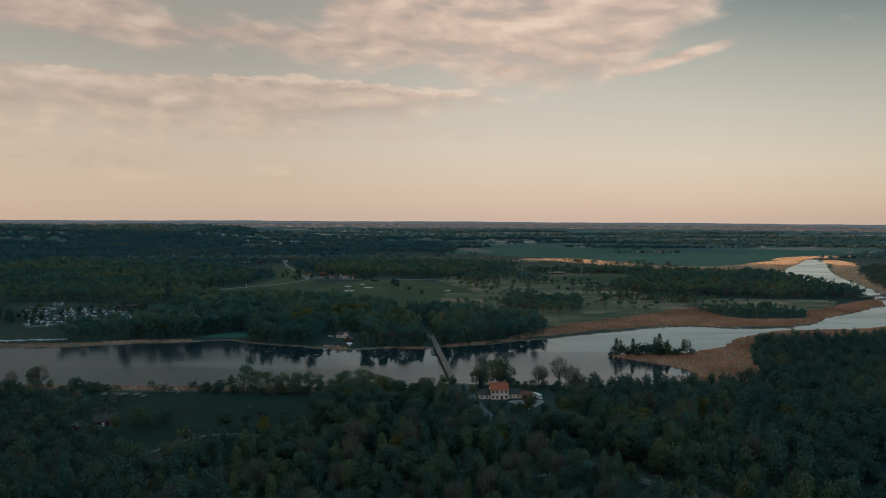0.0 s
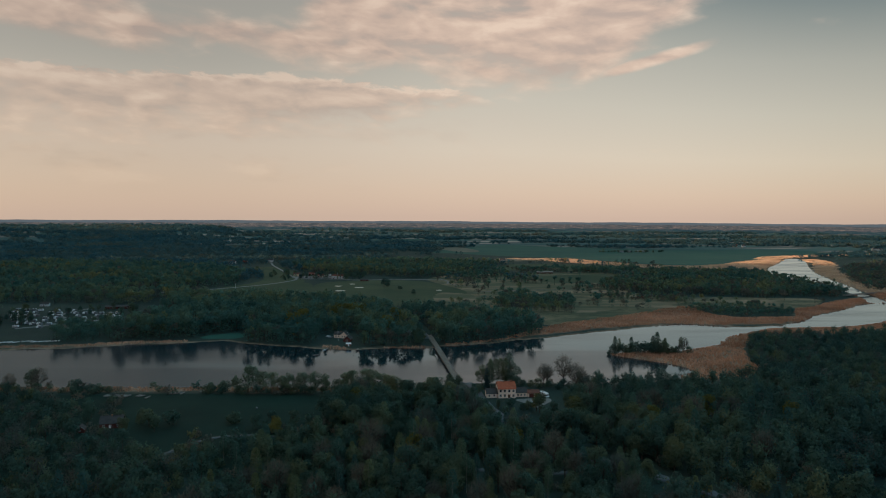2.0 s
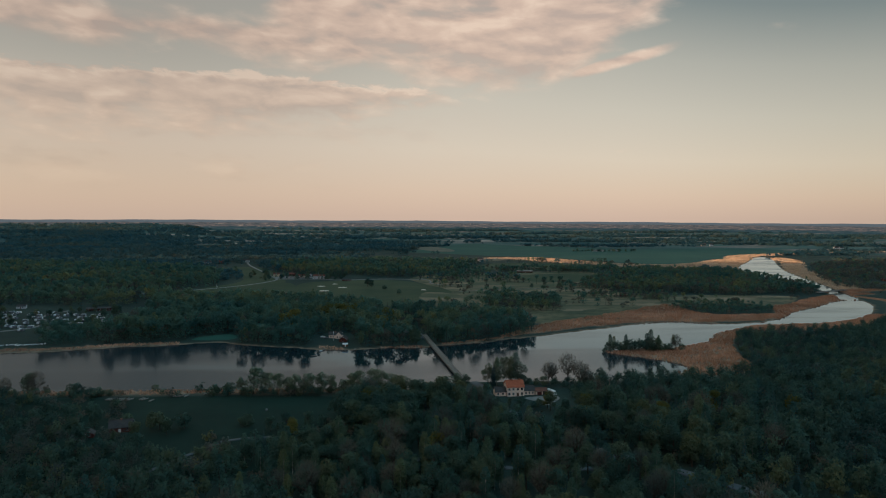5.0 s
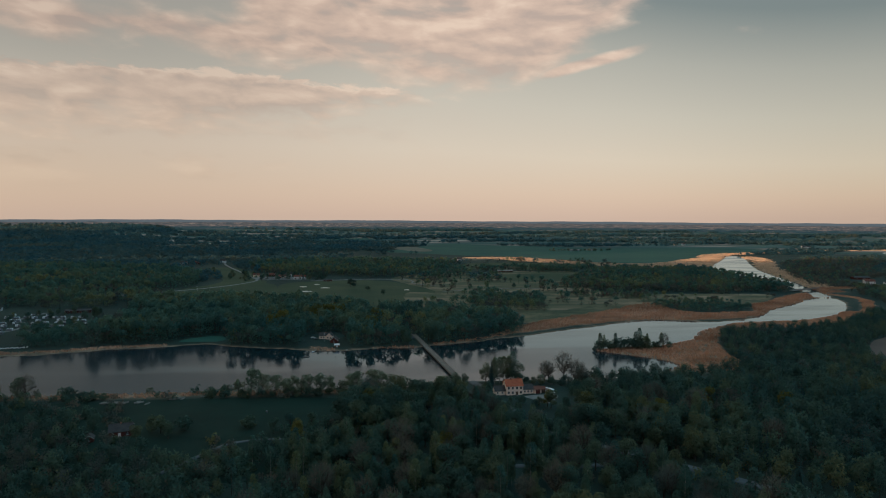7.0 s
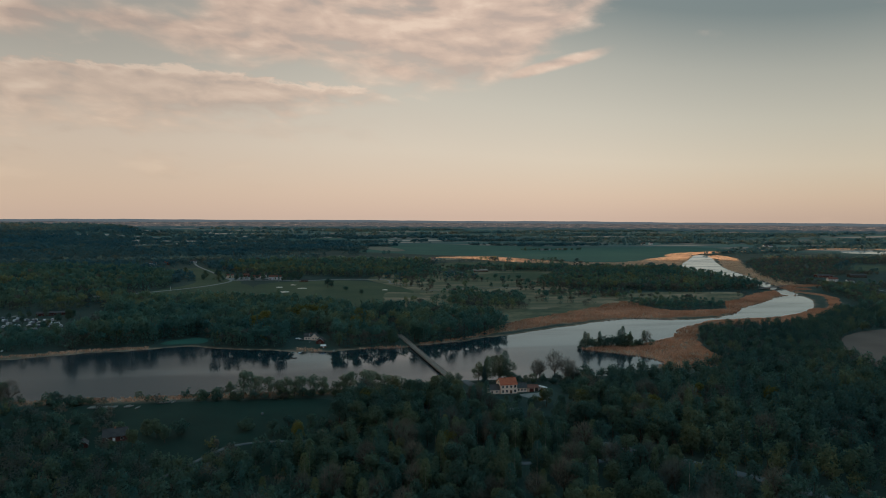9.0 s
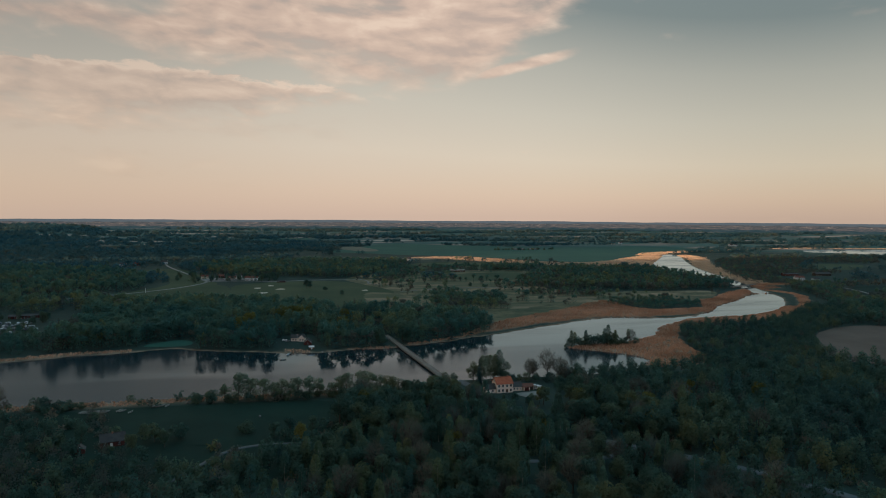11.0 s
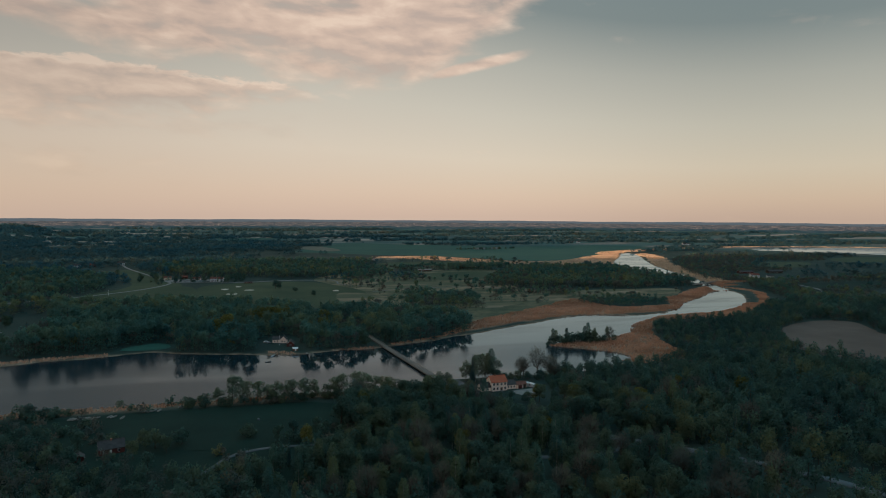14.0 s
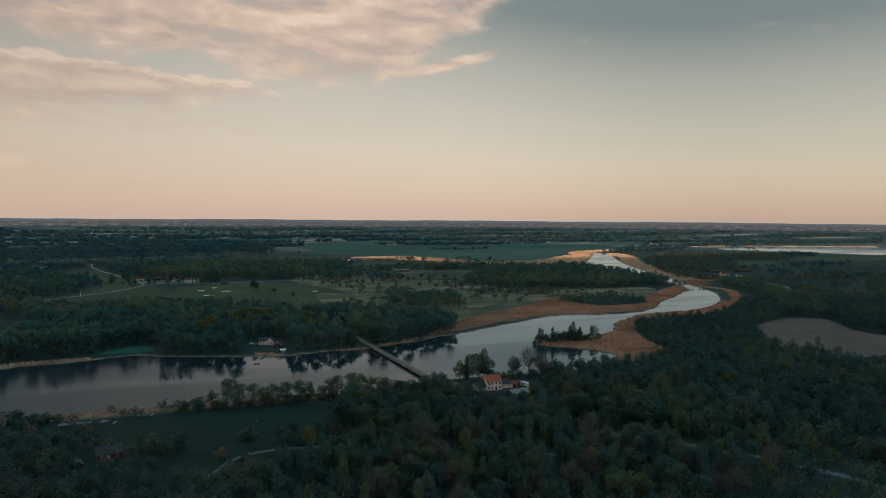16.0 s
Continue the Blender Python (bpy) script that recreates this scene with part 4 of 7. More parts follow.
KINDS = {"yellow": [], "willow": [], "broadleaf": [], "birch": [], "spruce": [], "bare": [], "bush": []}
for s in range(7):
    KINDS["broadleaf"].append(pair("broadleaf", *broadleaf(s, 14.0 + (s % 3), 8.6 + (s % 4) * 0.7, 1850, 0.37, 15 + s % 4, 10, 0.10, 0.72), M_BARK, M_LEAF))
for s in range(3):
    KINDS["yellow"].append(pair("yellow_broadleaf", *broadleaf(100 + s, 15.0, 9.5, 1700, 0.36, 15, 10, 0.12, 0.72), M_BARK, M_LEAF_YELLOW))
for s in range(4):
    KINDS["willow"].append(pair("willow", *broadleaf(120 + s, 13.0 + s % 2, 8.2 + 0.5 * s, 1700, 0.33, 12, 9, 0.06, 0.66), M_BARK, M_LEAF_WILLOW))
for s in range(4):
    KINDS["birch"].append(pair("birch", *birch(20 + s, 16 + s % 3, 5.0 + 0.5 * (s % 3), 1250, 0.30), M_BIRCH_BARK, M_LEAF_BIRCH))
for s in range(3):
    KINDS["spruce"].append(pair("spruce", *spruce(40 + s, 17 + s * 1.5, 5.2 + 0.5 * s), M_BARK, M_NEEDLE))
for s in range(3):
    KINDS["bare"].append(pair("bare_tree", *bare_tree(60 + s, 16 + s, 10 + s, 1100), M_BARK, M_TWIG))
for s in range(3):
    KINDS["bush"].append(pair("bush", *broadleaf(80 + s, 4.5, 5.5, 600, 0.29, 9, 5, 0.05), M_BARK, M_LEAF))

TREE_TAGS = {
    "broadleaf": ("broadleaf_tree", "broadleaf tree in fresh dark green spring leaf", "tree", "broadleaf trees"),
    "yellow": ("maple_tree", "broadleaf tree in fresh yellow-green spring leaf", "tree", "yellow-green trees"),
    "willow": ("willow_tree", "rounded pale grey-green willow by the river bank", "tree", "bank willows"),
    "birch": ("birch_tree", "slender birch with pale trunk and thin yellow-green leaf", "tree", "birches"),
    "spruce": ("spruce_tree", "dark pointed spruce with drooping branches", "tree", "spruces"),
    "bare": ("bare_tree", "tall tree with fine twigs still almost bare of leaves", "tree", "bare trees"),
    "bush": ("bush", "low rounded leafy bush", "bush", "bushes"),
}
tree_rng = random.Random(5)


def plant(kind, x, y, scale=1.0, variant=None, z=None, label="", wide=1.0):
    """A single tree: an empty at its foot with trunk and crown."""
    trunk, crown = KINDS[kind][tree_rng.randrange(len(KINDS[kind])) if variant is None else variant % len(KINDS[kind])]
    name, tag, cat, group = TREE_TAGS[kind]
    e = new(name)
    turn = tree_rng.uniform(0, 360)
    if z is None:
        z = float(land_height(np.array([(x, y)]))[0][0]) - 0.05
    e.matrix_basis = pose(x, y, z, 0, 0, turn) @ Matrix.Diagonal((scale * wide, scale * wide, scale, 1))
    for part_name, me in (("trunk", trunk), ("crown", crown)):
        o = new(part_name, me)
        o.parent = e
    return tagged(e, label or tag, cat, group)


# where woods stand: outline, spacing, share of birch, spruce and bare trees, height factor
WOODS_NEAR = [
    ([(-62, 400), (-20, 394), (0, 388), (4, 376), (-10, 330), (-60, 318), (-72, 345)], 8.5, 0.12, 0.02, 0.05, 0.95),
    ([(-60, 318), (-10, 330), (12, 372), (22, 342), (44, 300), (30, 255), (-50, 240), (-90, 250), (-110, 300)], 7.5, 0.42, 0.02, 0.08, 0.92),
    ([(28, 352), (40, 362), (70, 368), (110, 372), (180, 392), (232, 425), (330, 405), (340, 330), (280, 240), (180, 200), (130, 232), (70, 300), (46, 325)], 8.0, 0.20, 0.03, 0.08, 0.92),
    ([(80, 400), (90, 420), (130, 424), (165, 432), (190, 428), (240, 455), (240, 420), (180, 390), (110, 374)], 8.0, 0.05, 0.0, 0.12, 0.75),
    ([(216, 434), (232, 470), (246, 500), (262, 540), (284, 572), (310, 594), (370, 598), (430, 612), (480, 640), (540, 690), (600, 700), (560, 640), (520, 575), (480, 570), (415, 540), (360, 480), (335, 430), (250, 425)], 7.5, 0.08, 0.03, 0.12, 0.66),
    ([(30, 255), (44, 300), (60, 290), (110, 235), (150, 160), (60, 150), (-40, 160), (-120, 180), (-160, 250), (-110, 300), (-90, 250), (-50, 240)], 9.5, 0.25, 0.0, 0.08, 0.85),
    ([(-300, 345), (-215, 352), (-200, 356), (-185, 325), (-150, 300), (-135, 290), (-110, 300), (-120, 240), (-200, 190), (-280, 200), (-330, 260)], 8.5, 0.10, 0.02, 0.3, 0.72),
    ([(-340, 400), (-270, 402), (-250, 390), (-222, 372), (-215, 352), (-300, 345), (-340, 350)], 9.5, 0.0, 0.0, 0.4, 0.66),
    ([(150, 180), (180, 200), (280, 240), (350, 330), (390, 375), (500, 430), (560, 420), (600, 300), (450, 180), (250, 120)], 10.0, 0.1, 0.08, 0.10, 0.95),
    ([(500, 440), (485, 480), (530, 550), (600, 640), (700, 660), (740, 560), (640, 430)], 10.0, 0.1, 0.08, 0.10, 0.95),
]
WOODS_MID = [
    ([(575, 690), (640, 775), (668, 840), (690, 900), (740, 930), (790, 940), (760, 880), (705, 800), (692, 762), (632, 692)], 9.0, 0.1, 0.05, 0.3, 0.8),
    ([(505, 562), (560, 640), (600, 700), (650, 705), (700, 660), (610, 640), (535, 552)], 9.0, 0.1, 0.05, 0.2, 0.85),
    ([(-360, 575), (-330, 572), (-300, 580), (-318, 640), (-345, 655), (-385, 646), (-350, 610)], 8.0, 0.0, 0.0, 0.20, 0.8),
    ([(-185, 580), (-165, 562), (-127, 552), (-110, 546), (-108, 612), (-76, 614), (-74, 538), (-55, 545), (-24, 545), (-22, 640), (-45, 720), (-75, 790), (-130, 820), (-190, 800), (-220, 700)], 8.5, 0.2, 0.10, 0.10, 1.05),
    ([(-298, 580), (-230, 592), (-195, 625), (-220, 700), (-190, 800), (-260, 830), (-330, 840), (-322, 780), (-300, 700), (-305, 640)], 8.5, 0.15, 0.08, 0.10, 1.25),
    ([(-2, 552), (14, 561), (38, 567), (78, 588), (96, 606), (106, 640), (104, 672), (80, 700), (50, 730), (10, 745), (-50, 760), (-30, 700), (-12, 640)], 8.5, 0.15, 0.06, 0.15, 1.05),
    ([(-330, 840), (-260, 830), (-190, 800), (-130, 820), (-110, 830), (-150, 870), (-200, 900), (-260, 905), (-330, 885)], 10.0, 0.1, 0.12, 0.1, 0.8),
    ([(-110, 815), (-20, 790), (0, 805), (-60, 795), (-100, 830)], 8.0, 0.0, 0.9, 0.0, 0.8),
    ([(-700, 800), (-540, 830), (-400, 812), (-330, 845), (-340, 940), (-430, 900), (-460, 960), (-360, 1000), (-320, 1060), (-360, 1240), (-470, 1380), (-900, 1500), (-1000, 1000)], 12.0, 0.1, 0.12, 0.1, 1.1),
    ([(-560, 600), (-430, 590), (-440, 640), (-520, 780), (-640, 790)], 12.0, 0.1, 0.1, 0.1, 1.0),
    ([(70, 772), (123, 752), (160, 755), (190, 850), (165, 872), (128, 905), (92, 890)], 9.0, 0.1, 0.05, 0.25, 0.85),
    ([(303, 775), (325, 730), (350, 716), (415, 728), (436, 760), (425, 813), (384, 809), (330, 800)], 7.0, 0.0, 0.0, 0.3, 0.5),
    ([(276, 1051), (262, 975), (299, 935), (371, 935), (456, 905), (544, 912), (600, 915), (622, 935), (648, 1010), (654, 1080), (652, 1170), (672, 1250), (600, 1305), (511, 1300), (410, 1270), (310, 1110)], 9.0, 0.15, 0.05, 0.3, 0.92),
    ([(215, 889), (250, 870), (288, 855), (338, 862), (350, 890), (325, 915), (273, 930), (233, 915)], 8.0, 0.1, 0.0, 0.4, 0.5),
    ([(179, 1300), (259, 1315), (378, 1270), (450, 1330), (436, 1385), (356, 1420), (269, 1450), (221, 1440)], 10.0, 0.1, 0.1, 0.2, 0.95),
    ([(60, 1130), (90, 1150), (150, 1210), (140, 1300), (60, 1260), (40, 1190)], 12.0, 0.1, 0.1, 0.2, 0.95),
    ([(-40, 1190), (40, 1200), (60, 1290), (110, 1350), (180, 1580), (90, 1700), (-80, 1600), (-250, 1560), (-310, 1420), (-240, 1260), (-120, 1230)], 11.0, 0.15, 0.06, 0.15, 1.05),
    ([(-10, 960), (30, 950), (50, 1020), (20, 1060), (-20, 1040)], 11.0, 0.1, 0.1, 0.1, 0.85),
    ([(700, 1010), (790, 1200), (880, 1320), (1000, 1200), (1050, 1150), (980, 1100), (930, 1110), (900, 1050), (820, 1030), (790, 960), (740, 930)], 10.0, 0.05, 0.05, 0.6, 0.68),
    ([(630, 690), (690, 760), (700, 800), (760, 880), (790, 940), (860, 960), (1000, 960), (1050, 930), (960, 840), (850, 790), (740, 770), (800, 700), (740, 600)], 10.0, 0.1, 0.10, 0.45, 0.75),
    ([(740, 600), (800, 700), (950, 830), (1100, 920), (1200, 900), (1000, 650), (850, 480), (700, 480)], 11.0, 0.1, 0.10, 0.3, 0.8),
    ([(880, 1330), (960, 1460), (1050, 1560), (1180, 1640), (1400, 1560), (1560, 1540), (1480, 1470), (1370, 1360), (1200, 1400), (1100, 1350), (1010, 1210)], 12.0, 0.05, 0.06, 0.65, 0.65),
]
OPEN_GROUND = [(-150, 1600), (100, 1560), (330, 1590), (600, 1560), (760, 1580), (900, 1750), (700, 1840), (200, 1850), (-80, 1900)]   # open land west of the far reeds
CLEARINGS = [np.array(OPEN_GROUND, float)] + [rounded(f[1]) for f in FIELDS if f[2] not in (M_FALLOW, M_PLAIN)] + [np.array(c, float) for c in (
    [(10, 364), (6, 412), (40, 414), (92, 410), (84, 378), (72, 356), (64, 334), (44, 332), (36, 350)],
    [(-108, 540), (-112, 600), (-76, 604), (-73, 538)],
    [(-520, 660), (-440, 632), (-392, 640), (-385, 655), (-345, 672), (-325, 700), (-345, 795), (-520, 810)],
    [(-450, 556), (-352, 560), (-352, 600), (-385, 640), (-450, 640)],
    [(-290, 1150), (-100, 1130), (-100, 1225), (-170, 1265), (-300, 1270)],
    [(765, 940), (965, 950), (965, 1115), (800, 1095)],
    [(-226, 560), (-178, 565), (-180, 606), (-192, 622), (-222, 610)],
    [(1440, 1960), (1620, 1760), (1700, 1480), (1700, 1330), (2200, 1250), (2500, 1500), (1990, 1600), (1960, 1930), (1800, 2120)],
    [(-205, 320), (-160, 320), (-160, 352), (-205, 352)],
    [(12, 362), (20, 334), (64, 334), (50, 366), (20, 372)], [(38, 322), (48, 310), (43, 300), (34, 312)])]


def scatter(outline, spacing, rng, margin=3.0):
    """Jittered rows of places inside an outline, off the roads, clearings and water."""
    poly = np.array(outline, float)
    lo, hi = poly.min(0), poly.max(0)
    gx, gy = np.meshgrid(np.arange(lo[0], hi[0], spacing), np.arange(lo[1], hi[1], spacing * 0.9))
    P = np.stack([gx, gy], -1).astype(float)
    P[1::2, :, 0] += spacing / 2
    P = P.reshape(-1, 2) + rng.uniform(-0.42, 0.42, (gx.size, 2)) * spacing
    P = P[inside(P, poly)]
    for c in CLEARINGS:
        if len(P):
            P = P[~inside(P, c)]
    for line, width in ROAD_LINES:
        if len(P):
            P = P[away(P, line, False) > width / 2 + margin]
    if len(P):
        P = P[shore(P) > 2.5]
    return P


def wood_stuff(name, label, groups):
    """One object for the trees of a whole wood: groups of (wood or None, crown, leaf material slot, places, scales)."""
    Vs, Fs, Ms, Ts, n = [], [], [], [], 0
    rng = np.random.default_rng(9)
    for stem, crown, slot, P, S, Z in groups:
        if not len(P):
            continue
        t = rng.uniform(0, math.tau, len(P))
        c, s = np.cos(t), np.sin(t)
        tone = np.clip(rng.normal(size=len(P)) * 0.26 + 0.22 * wobble(P, 40.0, 2.5), -0.7, 0.7)
        for (V, F), mat in ((stem, 0), (crown, slot)):
            if V is None:
                continue
            x = (V[None, :, 0] * c[:, None] - V[None, :, 1] * s[:, None]) * S[:, None] + P[:, 0:1]
            y = (V[None, :, 0] * s[:, None] + V[None, :, 1] * c[:, None]) * S[:, None] + P[:, 1:2]
            z = V[None, :, 2] * S[:, None] * rng.uniform(0.85, 1.15, (len(P), 1)) + Z[:, None]
            U = V if V.shape[1] == 6 else with_normals(V, F)
            nx = U[None, :, 3] * c[:, None] - U[None, :, 4] * s[:, None]
            ny = U[None, :, 3] * s[:, None] + U[None, :, 4] * c[:, None]
            Vs.append(np.stack([x, y, z, nx, ny, np.broadcast_to(U[None, :, 5], nx.shape)], -1).reshape(-1, 6))
            Fs.append((F[None] + (np.arange(len(P)) * len(V))[:, None, None]).reshape(-1, 3) + n)
            Ms.append(np.full(len(P) * len(F), mat))
            Ts.append(np.repeat(tone, len(V)))
            n += len(P) * len(V)
    me = mesh_from(name, np.vstack(Vs), np.vstack(Fs), [M_BARK, M_LEAF, M_LEAF_BIRCH, M_NEEDLE, M_TWIG, M_HAZED_WOOD, M_LEAF_HAZED], index=np.concatenate(Ms))
    at = me.attributes.new("tree_tone", "FLOAT", "POINT")
    at.data.foreach_set("value", np.concatenate(Ts).astype(np.float32))
    return tagged(new(name, me), label, "woodland", kind="stuff")


def in_reach(P, pad=4.0):
    """The wedge of country that the flight overlooks."""
    a = np.degrees(np.arctan2(P[:, 0], P[:, 1]))
    b = np.degrees(np.arctan2(P[:, 0] + 133, P[:, 1] - 8))
    return (a > -35.5 - pad) & (b < 54.5 + pad)


def sort_kinds(P, rng, b, s, r):
    """Shares the places out among the kinds, in drifts."""
    k = rng.uniform(0, 1, len(P)) * 0.75 + 0.25 * (0.5 + 0.5 * wobble(P, 30.0, 3.0))
    kind = np.full(len(P), 0)
    kind[k < b] = 1
    kind[(k >= b) & (k < b + s)] = 2
    kind[(k >= b + s) & (k < b + s + r)] = 3
    return kind


NAMES = ("broadleaf", "birch", "spruce", "bare")
forest_rng = np.random.default_rng(3)
near_all = []
for outline, gap, b, s, r, f in WOODS_NEAR:
    P = scatter(outline, gap, forest_rng, 3.2)
    near_all.append(np.column_stack([P, sort_kinds(P, forest_rng, b, s, r), f * forest_rng.uniform(0.72, 1.2, len(P))]))
near_all = np.vstack(near_all)
near_all = near_all[in_reach(near_all[:, :2], 3.0)]
# single trees along the stretch that the flight passes nearest; the rest of the wood is one mass
near_all = near_all[np.argsort(np.hypot(near_all[:, 0] - 10, near_all[:, 1] - 310))]
limits, used, rest = {0: 240, 1: 110, 2: 40, 3: 60}, {0: 0, 1: 0, 2: 0, 3: 0}, []
NEAR_Z = land_height(near_all[:, :2])[0]
for (x, y, k, f), z in zip(near_all, NEAR_Z):
    k = int(k)
    if used[k] < limits[k]:
        used[k] += 1
        plant(NAMES[k], x, y, f, z=z - 0.05)
    else:
        rest.append((x, y, k, f, z))
rest = np.array(rest)

none = (None, None)


def stems(h):
    return tube(None, (0, 0, -0.3), (0.2, 0.1, h * 0.7), 0.016 * h, 0.006 * h, 3)


def masses(rest, detail):
    groups = []
    for k in range(4):
        q = rest[rest[:, 2] == k]
        for v in range(3):
            w = q[v::3]
            if k == 0:
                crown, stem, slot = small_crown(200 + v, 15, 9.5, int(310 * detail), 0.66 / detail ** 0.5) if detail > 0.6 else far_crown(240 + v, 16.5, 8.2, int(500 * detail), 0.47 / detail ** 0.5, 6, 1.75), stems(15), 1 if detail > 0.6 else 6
            elif k == 1:
                crown, stem, slot = birch(210 + v, 17, 5.5, int(240 * detail), 0.58 / detail ** 0.5)[1], stems(17), 2
            elif k == 2:
                crown, stem, slot = spruce(220 + v, 18, 6.0, max(6, int(13 * detail)), 7)[1], stems(18), 3
            else:
                crown, stem, slot = small_crown(230 + v, 14, 9.5, int(220 * detail), 0.50 / detail ** 0.5) if detail > 0.6 else far_crown(250 + v, 13, 9.5, int(330 * detail), 0.50 / detail ** 0.5, 6), stems(14), 4
            groups.append((stem, crown, slot, w[:, :2], w[:, 3], w[:, 4] - 0.05))
    return groups


wood_stuff("near_woodland", "dense mixed spring woodland on the near bank", masses(rest, 0.85))

# thickets under and between the near trees
U = forest_rng.uniform((-330, 205), (600, 420), (2500, 2))
U = U[in_reach(U, 2.0)]
for line, width in ROAD_LINES:
    U = U[away(U, line, False) > width / 2 + 2.2]
for c in CLEARINGS[:len(CLEARINGS) - 2]:
    U = U[~inside(U, c)]
U = U[(shore(U) > 4) & (wobble(U, 22.0, 9.0) > -0.35)]
UZ = land_height(U)[0] - 0.1
wood_stuff("undergrowth", "low thickets and saplings under the near trees", [
    (none, small_crown(400 + v, 4.2, 6.0, 70, 0.62), 1 if v < 2 else 4, U[v::3], forest_rng.uniform(0.6, 1.25, len(U[v::3])), UZ[v::3]) for v in range(3)])

mid_all = []
for outline, gap, b, s, r, f in WOODS_MID:
    P = scatter(outline, gap, forest_rng)
    mid_all.append(np.column_stack([P, sort_kinds(P, forest_rng, b, s, r), f * forest_rng.uniform(0.72, 1.2, len(P))]))
# loose trees and thickets over the pastures
pasture = scatter([(-20, 815), (70, 780), (150, 720), (300, 800), (420, 790), (600, 880), (640, 1200), (560, 1400), (480, 1600), (120, 1700), (-20, 1200), (60, 1000)], 11.0, forest_rng)
pasture = pasture[(wobble(pasture, 34.0, 5.0) + 0.35 * wobble(pasture, 11.0, 2.0) > 0.44) | ((np.abs(wobble(pasture * (0.45, 1.0), 40.0, 8.0)) < 0.028) & (wobble(pasture, 19.0, 3.0) > -0.1))]
mid_all.append(np.column_stack([pasture, sort_kinds(pasture, forest_rng, 0.1, 0.05, 0.35), 0.92 * forest_rng.uniform(0.6, 1.2, len(pasture))]))
mid_all = np.vstack(mid_all)
mid_all = mid_all[in_reach(mid_all[:, :2])]
mid_all = np.column_stack([mid_all, land_height(mid_all[:, :2])[0]])
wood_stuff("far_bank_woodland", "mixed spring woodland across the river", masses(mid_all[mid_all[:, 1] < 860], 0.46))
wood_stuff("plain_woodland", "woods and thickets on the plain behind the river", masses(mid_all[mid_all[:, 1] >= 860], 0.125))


# the wooded plain beyond, out to the rim
def hazed_far_woods():
    rng = np.random.default_rng(17)
    out = []
    for lo, hi, gap in ((1150, 2000, 14.5), (2000, 3000, 20.0), (3000, 4800, 31.0)):
        n = int((hi ** 2 - lo ** 2) * radians(97) / 2 / gap ** 2)
        a = np.radians(rng.uniform(-40, 57, n))
        r = np.sqrt(rng.uniform(lo ** 2, hi ** 2, n))
        P = np.stack([MID[0] + r * np.sin(a), MID[1] + r * np.cos(a)], 1)
        # drifts of wood, thicker to the west
        dense = wobble(P * (0.32, 1.0), 95.0 if lo < 2000 else 150.0, 7.0) + 0.45 * wobble(P, 33.0, 1.0) + np.where(P[:, 0] < 100, 0.34, 0.02) * smooth(-r, -4200, -1800) + np.where(np.degrees(a) < -16, 0.55, 0.0)
        P = P[dense > 0.16]
        for c in CLEARINGS:
            P = P[~inside(P, c)]
        for outline, *_ in WOODS_MID + WOODS_NEAR:
            P = P[~inside(P, np.array(outline, float))]
        for line, width in ROAD_LINES:
            P = P[away(P, line, False) > width / 2 + 9]
        P = P[(shore(P) > 12) & (reediness(P) < 0.1)]
        out.append((P, gap))
    groups = []
    for P, gap in out:
        Z = land_height(P)[0]
        f = gap / 15.0
        for v in range(4):
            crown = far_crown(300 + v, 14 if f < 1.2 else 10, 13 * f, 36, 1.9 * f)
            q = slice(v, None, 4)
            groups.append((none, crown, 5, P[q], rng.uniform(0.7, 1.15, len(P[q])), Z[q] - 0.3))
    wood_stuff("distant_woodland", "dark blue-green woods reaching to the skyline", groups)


hazed_far_woods()


# trees on the unseen ridge that was added as a sun block
def shade_ridge_woods():
    rng = np.random.default_rng(23)
    y = rng.uniform(-1000, 2900, 1200)
    P = np.stack([-np.maximum(740.0, 0.90 * y + 70.0) - 110 - rng.uniform(0, 520, len(y)), y], 1)
    Z = land_height(P)[0]
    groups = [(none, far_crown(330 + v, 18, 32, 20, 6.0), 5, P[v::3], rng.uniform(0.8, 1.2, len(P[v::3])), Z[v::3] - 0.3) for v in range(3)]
    wood_stuff("ridge_woodland", "unseen wooded ridge added in the west to block the low sun", groups)


shade_ridge_woods()


